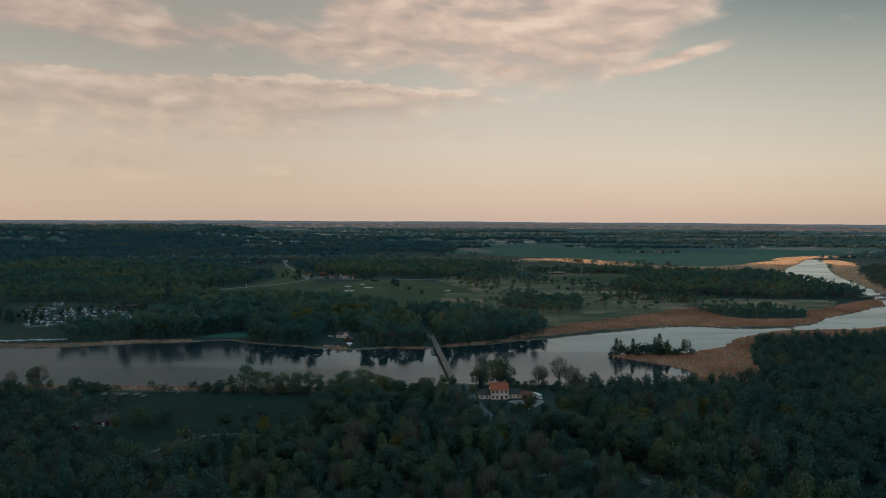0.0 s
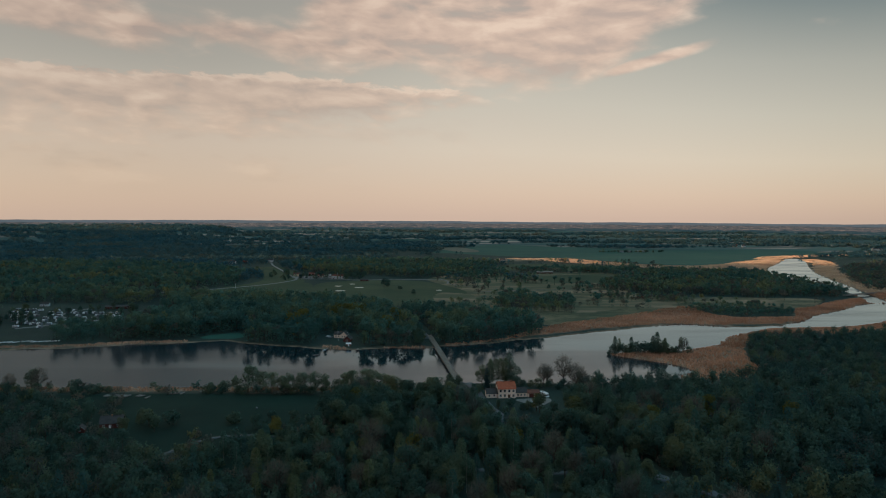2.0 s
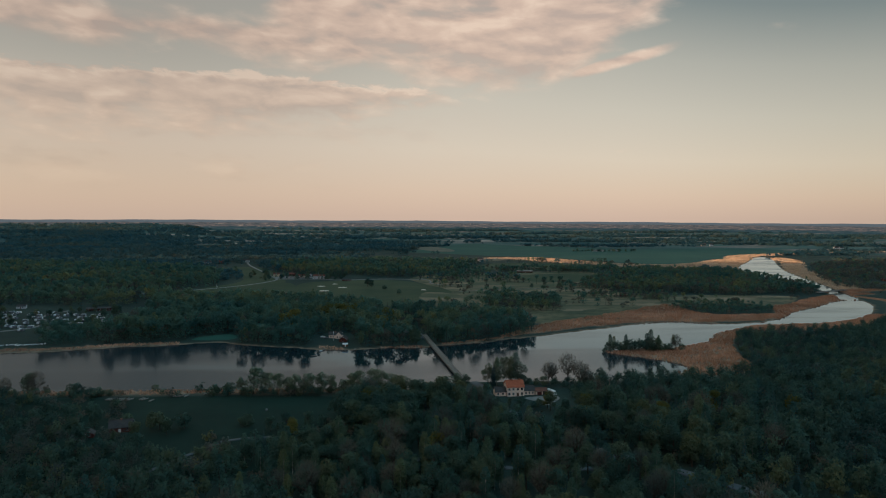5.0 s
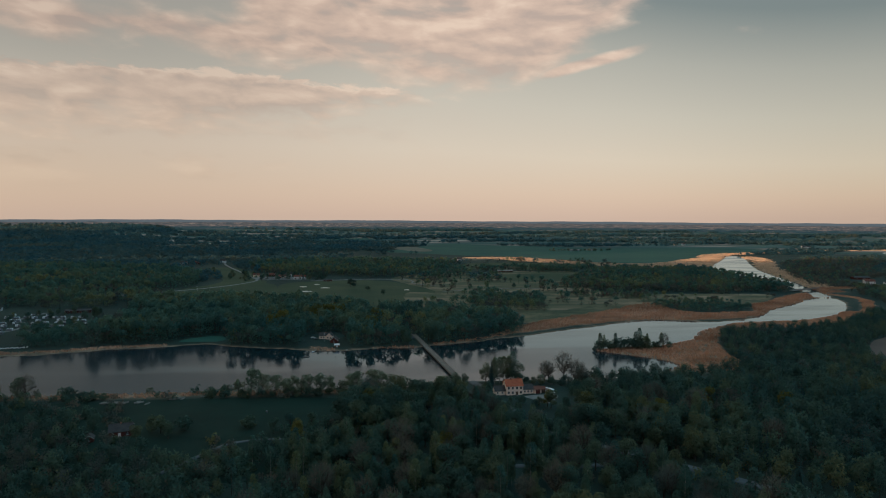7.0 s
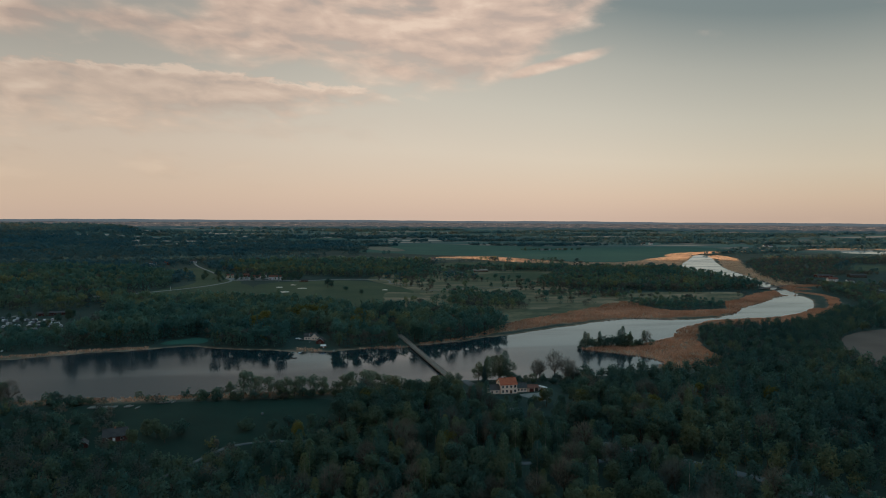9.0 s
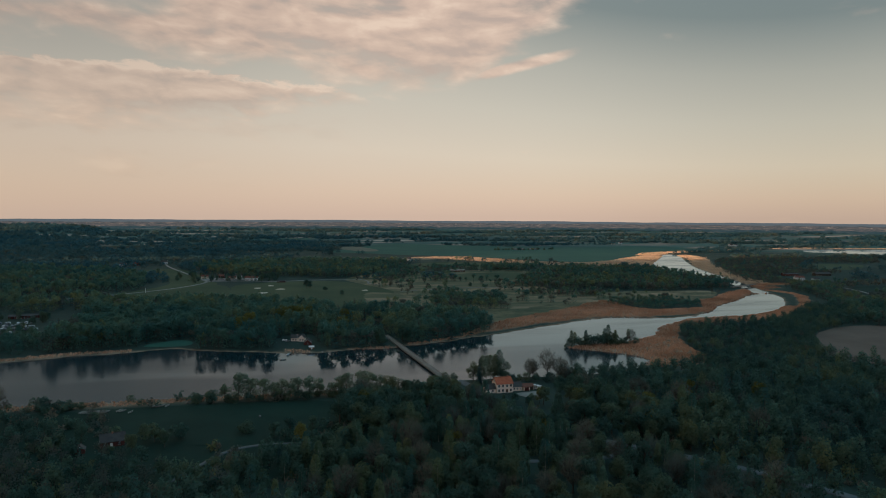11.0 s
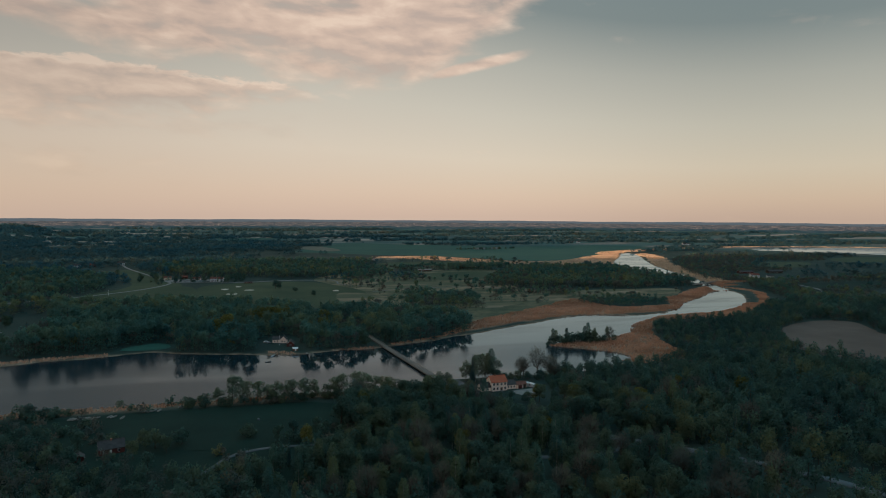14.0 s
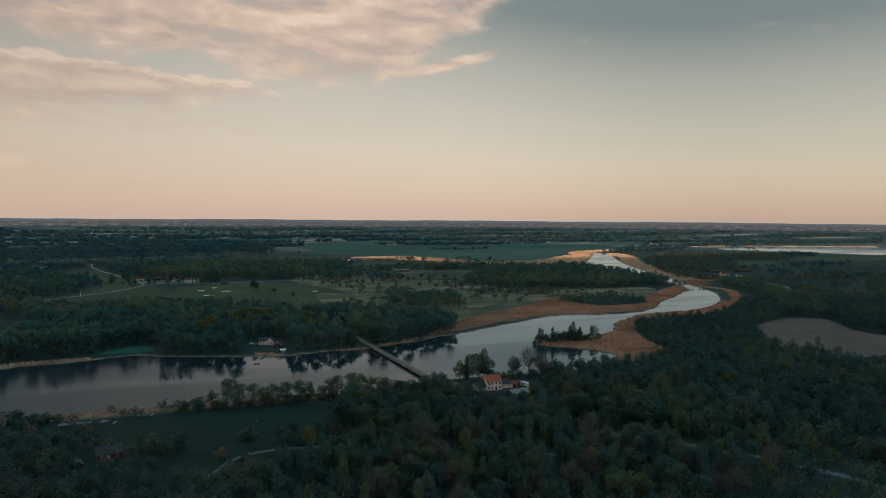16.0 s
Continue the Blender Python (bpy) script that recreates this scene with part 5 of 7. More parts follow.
# reeds: upright tufts over the beds and along the shores
def make_reeds():
    rng = np.random.default_rng(31)
    pts = []
    for line, half in BELTS:
        far = line[:, 1].mean() > 1150
        gap = 3.6 if far else 1.7
        lo, hi = line.min(0) - half * 1.3, line.max(0) + half * 1.3
        n = int((hi - lo).prod() / gap ** 2)
        P = rng.uniform(lo, hi, (n, 2))
        d = away(P, line, False) + wobble(P, 14.0, 2.0) * half * 0.35
        P = P[d < half]
        P = P[shore(P) > -1.5]
        for rl, width in ROAD_LINES:
            P = P[away(P, rl, False) > width / 2 + 0.5]
        pts.append(np.column_stack([P, np.full(len(P), 2.0 if far else 1.0)]))
    for bed in BEDS:
        far = bed[:, 1].mean() > 1150
        lo, hi = bed.min(0) - 6, bed.max(0) + 6
        P = rng.uniform(lo, hi, (int((hi - lo).prod() / (3.6 if far else 1.7) ** 2), 2))
        P = P[bed_depth(P, bed) > 0]
        P = P[shore(P) > -1.5]
        pts.append(np.column_stack([P, np.full(len(P), 2.0 if far else 1.0)]))
    P = np.vstack(pts)
    Z = np.maximum(land_height(P[:, :2])[0], -0.3)
    n, f = len(P), P[:, 2:3]
    V, F = [], []
    for k in range(2):
        t = rng.uniform(0, math.pi, n)
        d = np.stack([np.cos(t), np.sin(t)], 1) * f * rng.uniform(0.28, 0.6, (n, 1))
        lean = rng.normal(size=(n, 2)) * 0.35
        off = rng.normal(size=(n, 2)) * 0.5 * f
        h = rng.uniform(1.2, 2.0, n) * (0.75 + 0.35 * wobble(P[:, :2], 12.0, 8.0)) * np.where(f[:, 0] > 1, 0.9, 1.0)
        b = P[:, :2] + off
        V.append(np.stack([np.column_stack([b - d, Z - 0.2]), np.column_stack([b + d, Z - 0.2]), np.column_stack([b + d * 0.35 + lean, Z + h]), np.column_stack([b - d * 0.55 + lean, Z + h * 0.86])], 1).reshape(-1, 3))
    V = np.vstack(V)
    i = np.arange(len(V) // 4) * 4
    F = np.vstack([np.stack([i, i + 1, i + 2], 1), np.stack([i, i + 2, i + 3], 1)])
    # far tufts get the copy with sunlight in its colour
    far = np.tile(P[:, 2] > 1.0, len(V) // len(P) // 4)
    me = mesh_from("reed_bed", V, F, [M_REED, M_REED_SUNLIT], index=np.tile(far.astype(int), 2))
    tagged(new("reed_bed", me), "dry golden-brown reeds along the river banks", "reeds", kind="stuff")


make_reeds()


# trees that stand out singly
for x, y, k, f in [(-19, 560, "broadleaf", 0.85), (-21, 568, "broadleaf", 0.95), (-19, 576, "birch", 1.0), (-22, 582, "broadleaf", 1.05), (3, 568, "broadleaf", 0.9), (1, 577, "broadleaf", 1.0), (-17, 586, "bush", 1.6), (24, 402, "spruce", 0.95), (22, 409, "broadleaf", 0.9), (27, 404, "birch", 1.05), (6, 400, "broadleaf", 0.6), (0, 398, "broadleaf", 0.7), (24.5, 403, "spruce", 0.98), (31, 408, "birch", 1.05), (34, 409, "birch", 1.12), (37, 408, "birch", 1.15), (40, 409, "birch", 1.18), (42, 407, "broadleaf", 1.1), (28, 411, "birch", 1.0), (49, 351, "broadleaf", 0.72), (56, 345, "broadleaf", 0.6), (66, 352, "broadleaf", 0.7), (72, 362, "broadleaf", 0.62), (76, 372, "bush", 1.7), (70, 376, "bush", 1.2), (20, 361, "broadleaf", 0.40), (27, 358, "broadleaf", 0.34), (34, 359, "bush", 1.2), (40, 352, "broadleaf", 0.36), (44, 357, "bush", 1.2), (16, 356, "bush", 1.5), (11, 372, "bush", 1.4), (13, 384, "bush", 1.2), (18, 390, "bush", 1.1), (58, 404, "bush", 1.2), (44, 410, "bush", 1.2), (64, 402, "bush", 1.1), (74, 404, "bush", 1.3), (80, 400, "bush", 1.2), (86, 398, "bush", 1.4), (92, 402, "bush", 1.5), (78, 392, "bush", 1.1), (84, 388, "bush", 1.3), (72, 386, "bush", 1.0), (96, 410, "bush", 1.6), (90, 414, "bush", 1.2),
                   (62, 409, "bare", 0.9), (65, 411, "bare", 0.85), (76, 412, "bare", 1.15), (83, 406, "bare", 1.05), (88, 409, "bare", 0.82), (48, 404, "bush", 1.1), (53, 406, "bush", 0.9), (70, 398, "bush", 1.0),
                   (-268, 414, "broadleaf", 0.85), (-262, 412, "bare", 0.9), (-278, 408, "bare", 0.8), (-236, 410, "bush", 1.6), (-228, 409, "bush", 1.3), (-222, 408, "bush", 1.2), (-216, 408, "bush", 1.0), (-240, 409, "spruce", 0.45),
                   (-136, 409, "willow", 0.8), (-128, 407, "willow", 1.25), (-121, 409, "willow", 0.95), (-113, 406, "willow", 0.95), (-107, 408, "willow", 0.8), (-102, 405, "willow", 1.0), (-97, 408, "willow", 0.75), (-67, 408, "willow", 0.95), (-47, 405, "willow", 1.1), (-41, 403, "willow", 1.0), (-92, 407, "willow", 0.95),
                   (-85, 405, "willow", 1.08), (-79, 407, "willow", 0.92), (-72, 407, "bush", 1.7), (-62, 405, "willow", 1.05), (-53, 406, "willow", 1.12), (-144, 408, "bush", 1.5), (-152, 410, "bush", 1.2),
                   (-197, 345, "broadleaf", 0.6), (-168, 346, "broadleaf", 0.55), (-162, 340, "bush", 1.9), (-170, 328, "broadleaf", 0.6), (-196, 326, "bush", 1.8), (-203, 336, "broadleaf", 0.62), (-180, 328, "bush", 1.0), (-150, 342, "bush", 1.7), (-156, 332, "broadleaf", 0.55), (-118, 345, "bush", 1.6), (-96, 338, "broadleaf", 0.6), (-85, 336, "broadleaf", 0.65), (-104, 334, "broadleaf", 0.55),
                   (142, 523, "bush", 1.6), (143, 522, "birch", 0.95), (147, 524, "birch", 0.8), (148, 522, "bush", 1.9), (153, 524, "bush", 1.7), (157, 523, "birch", 0.9), (158, 522, "bush", 1.8), (163, 524, "bush", 2.0), (168, 522, "bush", 2.1),
                   (173, 524, "bush", 2.0), (175, 523, "birch", 0.9), (177, 522, "bush", 2.2), (179, 524, "birch", 1.08), (182, 523, "bush", 2.3), (185, 522, "birch", 0.85), (187, 524, "bush", 1.7), (192, 523, "bush", 1.4), (196, 523, "bush", 1.3), (199, 524, "birch", 0.78), (201, 523, "bare", 0.8), (206, 523, "bush", 1.2), (138, 523, "bush", 0.8)]:
    plant(k, x, y, f)

camp_rng = random.Random(77)
for k in range(58):
    plant(camp_rng.choice(("bush", "broadleaf", "broadleaf")), camp_rng.uniform(-490, -350), camp_rng.uniform(650, 775), camp_rng.uniform(0.45, 0.75), z=GZ - 0.05, label="small tree among the campsite caravans")

for x, y, f in [(-147, 628, 1.3), (-138, 648, 1.35), (-143, 640, 1.2), (-107, 684, 1.4), (-98, 686, 1.35), (-90, 683, 1.4), (-82, 690, 1.3), (-45, 659, 1.3), (-40, 650, 1.2), (-51, 612, 1.25), (-132, 585, 0.8),
                (47.8, 354, 0.68), (67, 342, 0.85), (63, 331, 0.75), (145, 351, 0.9), (107, 334, 0.85), (184, 337, 0.9), (-55, 366, 0.9), (-90, 322, 0.75), (30, 300, 0.8), (90, 300, 0.85), (-20, 290, 0.85)]:
    plant("yellow", x, y, f)
row_rng = random.Random(21)
for k in range(14):
    plant("bush", -150 + 7.2 * k + row_rng.uniform(-2.5, 2.5), 405 + row_rng.uniform(-3, 3), row_rng.uniform(0.8, 1.35))

club_rng = random.Random(31)
for k in range(56):
    plant(club_rng.choice(("broadleaf", "broadleaf", "birch", "bush")), club_rng.uniform(-285, -120), 1150 + club_rng.choice((-6, 60, 32, 88)) + club_rng.uniform(-8, 8), club_rng.uniform(0.5, 0.95), label="leafy tree among the club houses")
for k in range(16):
    plant("bush", 570 + 14 * k + club_rng.uniform(-6, 6), 2122 + club_rng.uniform(-6, 4), club_rng.uniform(1.2, 2.4), label="bush in the hedge by the barns")

for x, y, k, f in [(-258, 1150, "broadleaf", 0.7), (-236, 1146, "broadleaf", 0.8), (-208, 1152, "broadleaf", 0.6), (-150, 1192, "broadleaf", 0.8), (-132, 1165, "bush", 1.5), (-296, 1180, "broadleaf", 0.8), (-300, 1230, "broadleaf", 0.9), (-286, 1255, "broadleaf", 0.8),
                   (-80, 1030, "broadleaf", 1.05), (-74, 1034, "broadleaf", 0.85), (-52, 985, "bush", 1.5), (-30, 930, "broadleaf", 0.6), (-340, 1300, "spruce", 0.7), (-350, 1290, "broadleaf", 0.9), (-362, 1296, "broadleaf", 0.8),
                   (120, 1130, "spruce", 0.6), (128, 1132, "spruce", 0.65), (185, 1020, "bush", 1.3), (230, 1010, "bush", 1.8), (250, 905, "broadleaf", 0.8), (262, 912, "broadleaf", 0.7), (330, 880, "bush", 1.5), (110, 740, "spruce", 0.8)]:
    plant(k, x, y, f)


# ---------------------------------------------------------------- buildings and things
def object_tone(a, b, scale, fine=None, c=None):
    """Two-tone colour that also shifts a little from thing to thing."""
    def build(N, p):
        info = N.add("ShaderNodeObjectInfo")
        col = two_tone(a, b, scale, fine, c)(N, p)
        k = N.math("ADD", 0.82, N.math("MULTIPLY", info.outputs["Random"], 0.3))
        return N.mix(1.0, col, N.vec(k, k, k), "MULTIPLY")
    return build


M_PLASTER = surface("cream_plaster", two_tone((0.84, 0.66, 0.54), (0.90, 0.72, 0.60), 0.6, 4.0, (0.78, 0.61, 0.50)), 0.85, 0.2)
M_YELLOW = surface("ochre_boards", two_tone((0.66, 0.52, 0.36), (0.75, 0.60, 0.42), 0.8, 5.0, (0.62, 0.48, 0.32)), 0.85, 0.2)
M_RED_WOOD = surface("red_boards", two_tone((0.085, 0.030, 0.025), (0.125, 0.040, 0.032), 1.0, 6.0, (0.08, 0.03, 0.025)), 0.85, 0.15)
M_BROWN_WOOD = surface("brown_boards", two_tone((0.10, 0.055, 0.035), (0.16, 0.09, 0.06), 1.0, 6.0, (0.09, 0.05, 0.03)), 0.85, 0.15)
M_GREY_WOOD = surface("weathered_timber", two_tone((0.16, 0.145, 0.13), (0.30, 0.27, 0.24), 0.5, 4.0, (0.2, 0.18, 0.16)), 0.9, 0.15)
M_PALE_DECK = surface("pale_worn_deck", two_tone((0.160, 0.135, 0.112), (0.232, 0.193, 0.163), 0.25, 2.5, (0.144, 0.120, 0.102)), 0.9, 0.15)
M_DARK_WOOD = surface("dark_piles", two_tone((0.035, 0.03, 0.025), (0.07, 0.06, 0.05), 1.0), 0.9, 0.15)
M_TILE = surface("red_clay_tiles", two_tone((0.30, 0.080, 0.042), (0.42, 0.120, 0.062), 0.5, 3.0, (0.24, 0.068, 0.042)), 0.8, 0.2)
M_OLD_TILE = surface("weathered_tiles", two_tone((0.12, 0.052, 0.040), (0.19, 0.075, 0.052), 0.5, 3.0, (0.1, 0.05, 0.04)), 0.8, 0.2)
M_DARK_ROOF = surface("dark_roofing", two_tone((0.035, 0.036, 0.038), (0.065, 0.062, 0.06), 0.5, 3.0, (0.05, 0.05, 0.05)), 0.75, 0.25)
M_WHITE = surface("white_paint", object_tone((0.56, 0.57, 0.58), (0.72, 0.72, 0.71), 0.7, 5.0, (0.50, 0.50, 0.50)), 0.5, 0.4)
M_CARAVAN = surface("dull_white_panels", object_tone((0.44, 0.47, 0.50), (0.62, 0.64, 0.65), 0.7, 5.0, (0.42, 0.44, 0.46)), 0.5, 0.3)
M_TRIM = surface("white_trim", two_tone((0.70, 0.68, 0.65), (0.80, 0.79, 0.76), 1.0), 0.6, 0.3)
M_CANVAS = surface("grey_awning_cloth", object_tone((0.08, 0.09, 0.10), (0.20, 0.21, 0.22), 0.4), 0.85, 0.1)
M_GLASS = surface("window_glass", lambda N, p: (0.012, 0.016, 0.020), 0.25, 0.25)
M_RUBBER = surface("black_rubber", two_tone((0.015, 0.015, 0.015), (0.03, 0.03, 0.03), 4.0), 0.8, 0.2)
M_METAL = surface("galvanised_steel", two_tone((0.35, 0.36, 0.37), (0.5, 0.5, 0.5), 2.0), 0.45, 0.5, 0.8)
M_BRICK = surface("chimney_brick", two_tone((0.22, 0.10, 0.07), (0.32, 0.15, 0.10), 4.0), 0.9, 0.15)
M_CAR = surface("car_paint", lambda N, p: N.ramp(N.add("ShaderNodeObjectInfo").outputs["Random"], [(0.0, (0.02, 0.022, 0.025)), (0.3, (0.25, 0.26, 0.27)), (0.5, (0.09, 0.02, 0.02)), (0.7, (0.02, 0.04, 0.09)), (0.9, (0.6, 0.6, 0.6))]), 0.3, 0.5)
M_BLUE = surface("blue_stripe", two_tone((0.05, 0.10, 0.20), (0.07, 0.13, 0.24), 2.0), 0.5, 0.4)
M_CONCRETE = surface("concrete", two_tone((0.22, 0.21, 0.20), (0.32, 0.31, 0.29), 0.4, 3.0, (0.25, 0.24, 0.23)), 0.9, 0.15)


def part(name, bm, mat, parent, label=""):
    me = bpy.data.meshes.new(name)
    bm.to_mesh(me)
    bm.free()
    me.materials.append(mat)
    o = new(name, me)
    o.parent = parent
    if label:
        o["label"] = label
    return o


def box(bm, x0, y0, z0, x1, y1, z1, bevel=0.0):
    v = [bm.verts.new(c) for c in ((x0, y0, z0), (x1, y0, z0), (x1, y1, z0), (x0, y1, z0), (x0, y0, z1), (x1, y0, z1), (x1, y1, z1), (x0, y1, z1))]
    f = [bm.faces.new([v[i] for i in q]) for q in ((3, 2, 1, 0), (4, 5, 6, 7), (0, 1, 5, 4), (1, 2, 6, 5), (2, 3, 7, 6), (3, 0, 4, 7))]
    if bevel:
        bmesh.ops.bevel(bm, geom=list({e for g in f for e in g.edges}), offset=bevel, segments=1, affect="EDGES")
    return bm


def boxes(*args, bevel=0.0):
    bm = bmesh.new()
    for a in args:
        box(bm, *a, bevel=bevel)
    return bm


def gable_walls(bm, w, d, h, rise, t=0.3):
    """Four walls under a roof whose ridge runs along x: solid boards with gable triangles, open inside."""
    for y0, y1 in ((0, t), (d - t, d)):
        box(bm, 0, y0, 0, w, y1, h)
    for x0, x1 in ((0, t), (w - t, w)):
        lo = [bm.verts.new((x, y, 0)) for x in (x0, x1) for y in (t + 0.003, d - t - 0.003)]
        hi = [bm.verts.new((x, y, h)) for x in (x0, x1) for y in (t + 0.003, d - t - 0.003)]
        top = [bm.verts.new((x, d / 2, h + rise - 0.12)) for x in (x0, x1)]
        bm.faces.new((lo[0], lo[1], hi[1], top[0], hi[0]))
        bm.faces.new((lo[2], hi[2], top[1], hi[3], lo[3]))
        bm.faces.new((hi[0], top[0], top[1], hi[2]))
        bm.faces.new((top[0], hi[1], hi[3], top[1]))
        bm.faces.new((lo[0], hi[0], hi[2], lo[2]))
        bm.faces.new((lo[1], lo[3], hi[3], hi[1]))
    return bm


def roof_slab(w, d, h, rise, over, side, t=0.18):
    """One roof slope as a slab; side 0 is the front, 1 the back."""
    bm = bmesh.new()
    s = rise / (d / 2)
    e, r = (-over, d / 2) if side == 0 else (d + over, d / 2)
    ze, zr = h - over * s + 0.05, h + rise + 0.05
    v = [bm.verts.new(c) for c in ((-over, e, ze), (w + over, e, ze), (w + over, r, zr), (-over, r, zr), (-over, e, ze + t), (w + over, e, ze + t), (w + over, r, zr + t), (-over, r, zr + t))]
    for q in ((3, 2, 1, 0), (4, 5, 6, 7), (0, 1, 5, 4), (1, 2, 6, 5), (2, 3, 7, 6), (3, 0, 4, 7)):
        bm.faces.new([v[i] for i in q])
    bmesh.ops.recalc_face_normals(bm, faces=bm.faces[:])
    return bm


def window(parent, x, z, w=1.0, h=1.3, y=0.0, side="front", frame=None, dark=None):
    """Frame, sill and pane set proud of a wall. side: front (faces -y) or left (faces -x)."""
    fr, gl = frame or M_TRIM, dark or M_GLASS
    def turn(a):
        x0, y0, z0, x1, y1, z1 = a
        return a if side == "front" else (y0, x0, z0, y1, x1, z1)
    b = 0.05
    f = part("window_frame", boxes(*[turn(q) for q in ((x - w / 2 - b, y - 0.06, z - b, x - w / 2, y + 0.02, z + h + b), (x + w / 2, y - 0.06, z - b, x + w / 2 + b, y + 0.02, z + h + b),
                                                       (x - w / 2, y - 0.06, z + h, x + w / 2, y + 0.02, z + h + b), (x - w / 2, y - 0.09, z - b, x + w / 2, y + 0.02, z),
                                                       (x - 0.03, y - 0.05, z, x + 0.03, y + 0.02, z + h))]), fr, parent)
    part("pane", boxes(turn((x - w / 2, y - 0.025, z, x + w / 2, y + 0.02, z + h))), gl, f)
    return f


def building(name, label, x, y, z, turn, w, d, h, rise, wall, roof, windows=(), doors=(), side_windows=(), chimneys=(), over=0.4, category="house", group="", parent=None, trim=None):
    """A gabled building with its front along x, facing -y; or, with a parent, a wing of it."""
    e = new(name)
    e.matrix_basis = pose(x, y, z, 0, 0, turn)
    if parent:
        e.parent = parent
    else:
        tagged(e, label, category, group)
    wl = part("wall", gable_walls(bmesh.new(), w, d, h, rise), wall, e)
    for s in (0, 1):
        part("roof", roof_slab(w, d, h, rise, over, s), roof, e)
    part("ridge_cap", boxes((-over, d / 2 - 0.15, h + rise + 0.2, w + over, d / 2 + 0.15, h + rise + 0.32)), roof, e)
    for q in windows:
        window(wl if parent else e, *q, frame=trim)
    for q in side_windows:
        window(wl if parent else e, *q, side="left", frame=trim)
    for dx, dw, dh, mat in doors:
        part("door", boxes((dx - dw / 2, -0.05, 0.02, dx + dw / 2, 0.02, dh), (dx - dw / 2 - 0.1, -0.04, 0.02, dx - dw / 2, 0.02, dh + 0.1), (dx + dw / 2, -0.04, 0.02, dx + dw / 2 + 0.1, 0.02, dh + 0.1)), mat, e)
    for cx, cy, ch in chimneys:
        part("chimney", boxes((cx - 0.35, cy - 0.35, h + rise * 0.5, cx + 0.35, cy + 0.35, h + rise + ch), (cx - 0.42, cy - 0.42, h + rise + ch, cx + 0.42, cy + 0.42, h + rise + ch + 0.12)), M_BRICK, e)
    if over:
        s = rise / (d / 2)
        for gx in (-over, w + over - 0.06):
            bm = bmesh.new()
            for y0, y1, z0, z1 in ((-over, d / 2, h - over * s, h + rise), (d / 2, d + over, h + rise, h - over * s)):
                v = [bm.verts.new(c) for c in ((gx, y0, z0 - 0.14), (gx, y1, z1 - 0.14), (gx, y1, z1 + 0.02), (gx, y0, z0 + 0.02),
                                               (gx + 0.06, y0, z0 - 0.14), (gx + 0.06, y1, z1 - 0.14), (gx + 0.06, y1, z1 + 0.02), (gx + 0.06, y0, z0 + 0.02))]
                for q in ((0, 1, 2, 3), (7, 6, 5, 4), (0, 4, 5, 1), (3, 2, 6, 7), (0, 3, 7, 4), (1, 5, 6, 2)):
                    bm.faces.new([v[i] for i in q])
            part("bargeboard", bm, trim or M_TRIM, e)
    return e


# the bridge-keeper's house: cream two-storey block with a red roof, a low western wing and a garage range to the east
YARD = 4.5
HX, HY = 29.2, 379.0
house = new("river_house")
house.matrix_basis = pose(HX, HY, YARD, 0, 0, 3.0)
tagged(house, "cream two-storey house with red tiled roof, low wings and garage", "house")


def wing(name, x, y, w, d, h, rise, wall, roof, **k):
    """A part of the house: its walls, with roof, windows and doors below it."""
    wl = part(name, gable_walls(bmesh.new(), w, d, h, rise), wall, house)
    wl.location = (x, y, 0)
    for s in (0, 1):
        part("roof", roof_slab(w, d, h, rise, 0.4, s), roof, wl)
    part("ridge_cap", boxes((-0.4, d / 2 - 0.15, h + rise + 0.2, w + 0.4, d / 2 + 0.15, h + rise + 0.32)), roof, wl)
    for q in k.get("windows", ()):
        f = window(wl, *q[:2], *q[2:])
    for q in k.get("side_windows", ()):
        window(wl, *q, side="left")
    for dx, dw, dh, mat in k.get("doors", ()):
        part("door", boxes((dx - dw / 2, -0.05, 0.02, dx + dw / 2, 0.02, dh), (dx - dw / 2 - 0.12, -0.07, 0.02, dx - dw / 2, 0.02, dh + 0.12), (dx + dw / 2, -0.07, 0.02, dx + dw / 2 + 0.12, 0.02, dh + 0.12)), mat, wl)
    for cx, cy, ch in k.get("chimneys", ()):
        part("chimney", boxes((cx - 0.4, cy - 0.4, h + rise * 0.5, cx + 0.4, cy + 0.4, h + rise + ch), (cx - 0.48, cy - 0.48, h + rise + ch, cx + 0.48, cy + 0.48, h + rise + ch + 0.15)), M_BRICK, wl)
    return wl


def flat_windows(xs, z, w=1.15, h=1.45):
    return [(x, z, w, h) for x in xs]


wing("main_block", 0, 0, 10.6, 9.2, 5.7, 3.1, M_PLASTER, M_TILE, windows=flat_windows((1.4, 3.9, 6.6, 9.2), 3.7) + flat_windows((1.4, 3.9, 9.2), 0.9), side_windows=[(3.0, 3.7, 0.9, 1.3), (6.6, 3.7, 0.9, 1.3), (4.8, 6.2, 0.8, 0.9)],
     doors=[(6.6, 1.2, 2.2, M_BROWN_WOOD)], chimneys=[(3.9, 4.4, 0.7), (8.7, 4.6, 0.8)])
wing("west_wing", -6.9, 1.2, 6.45, 6.4, 2.7, 2.3, M_PLASTER, M_DARK_ROOF, windows=flat_windows((1.6, 4.6), 0.9, 0.9, 1.1), side_windows=[(3.2, 1.0, 0.9, 1.1)])
wing("east_wing", 11.05, 2.0, 6.8, 6.2, 2.8, 2.2, M_PLASTER, M_DARK_ROOF, windows=flat_windows((1.3, 3.4, 5.5), 0.9, 0.9, 1.15))
wing("garage", 18.3, 1.2, 4.1, 5.6, 2.6, 1.3, M_PLASTER, M_OLD_TILE, doors=[(2.3, 2.6, 2.2, M_RED_WOOD)])
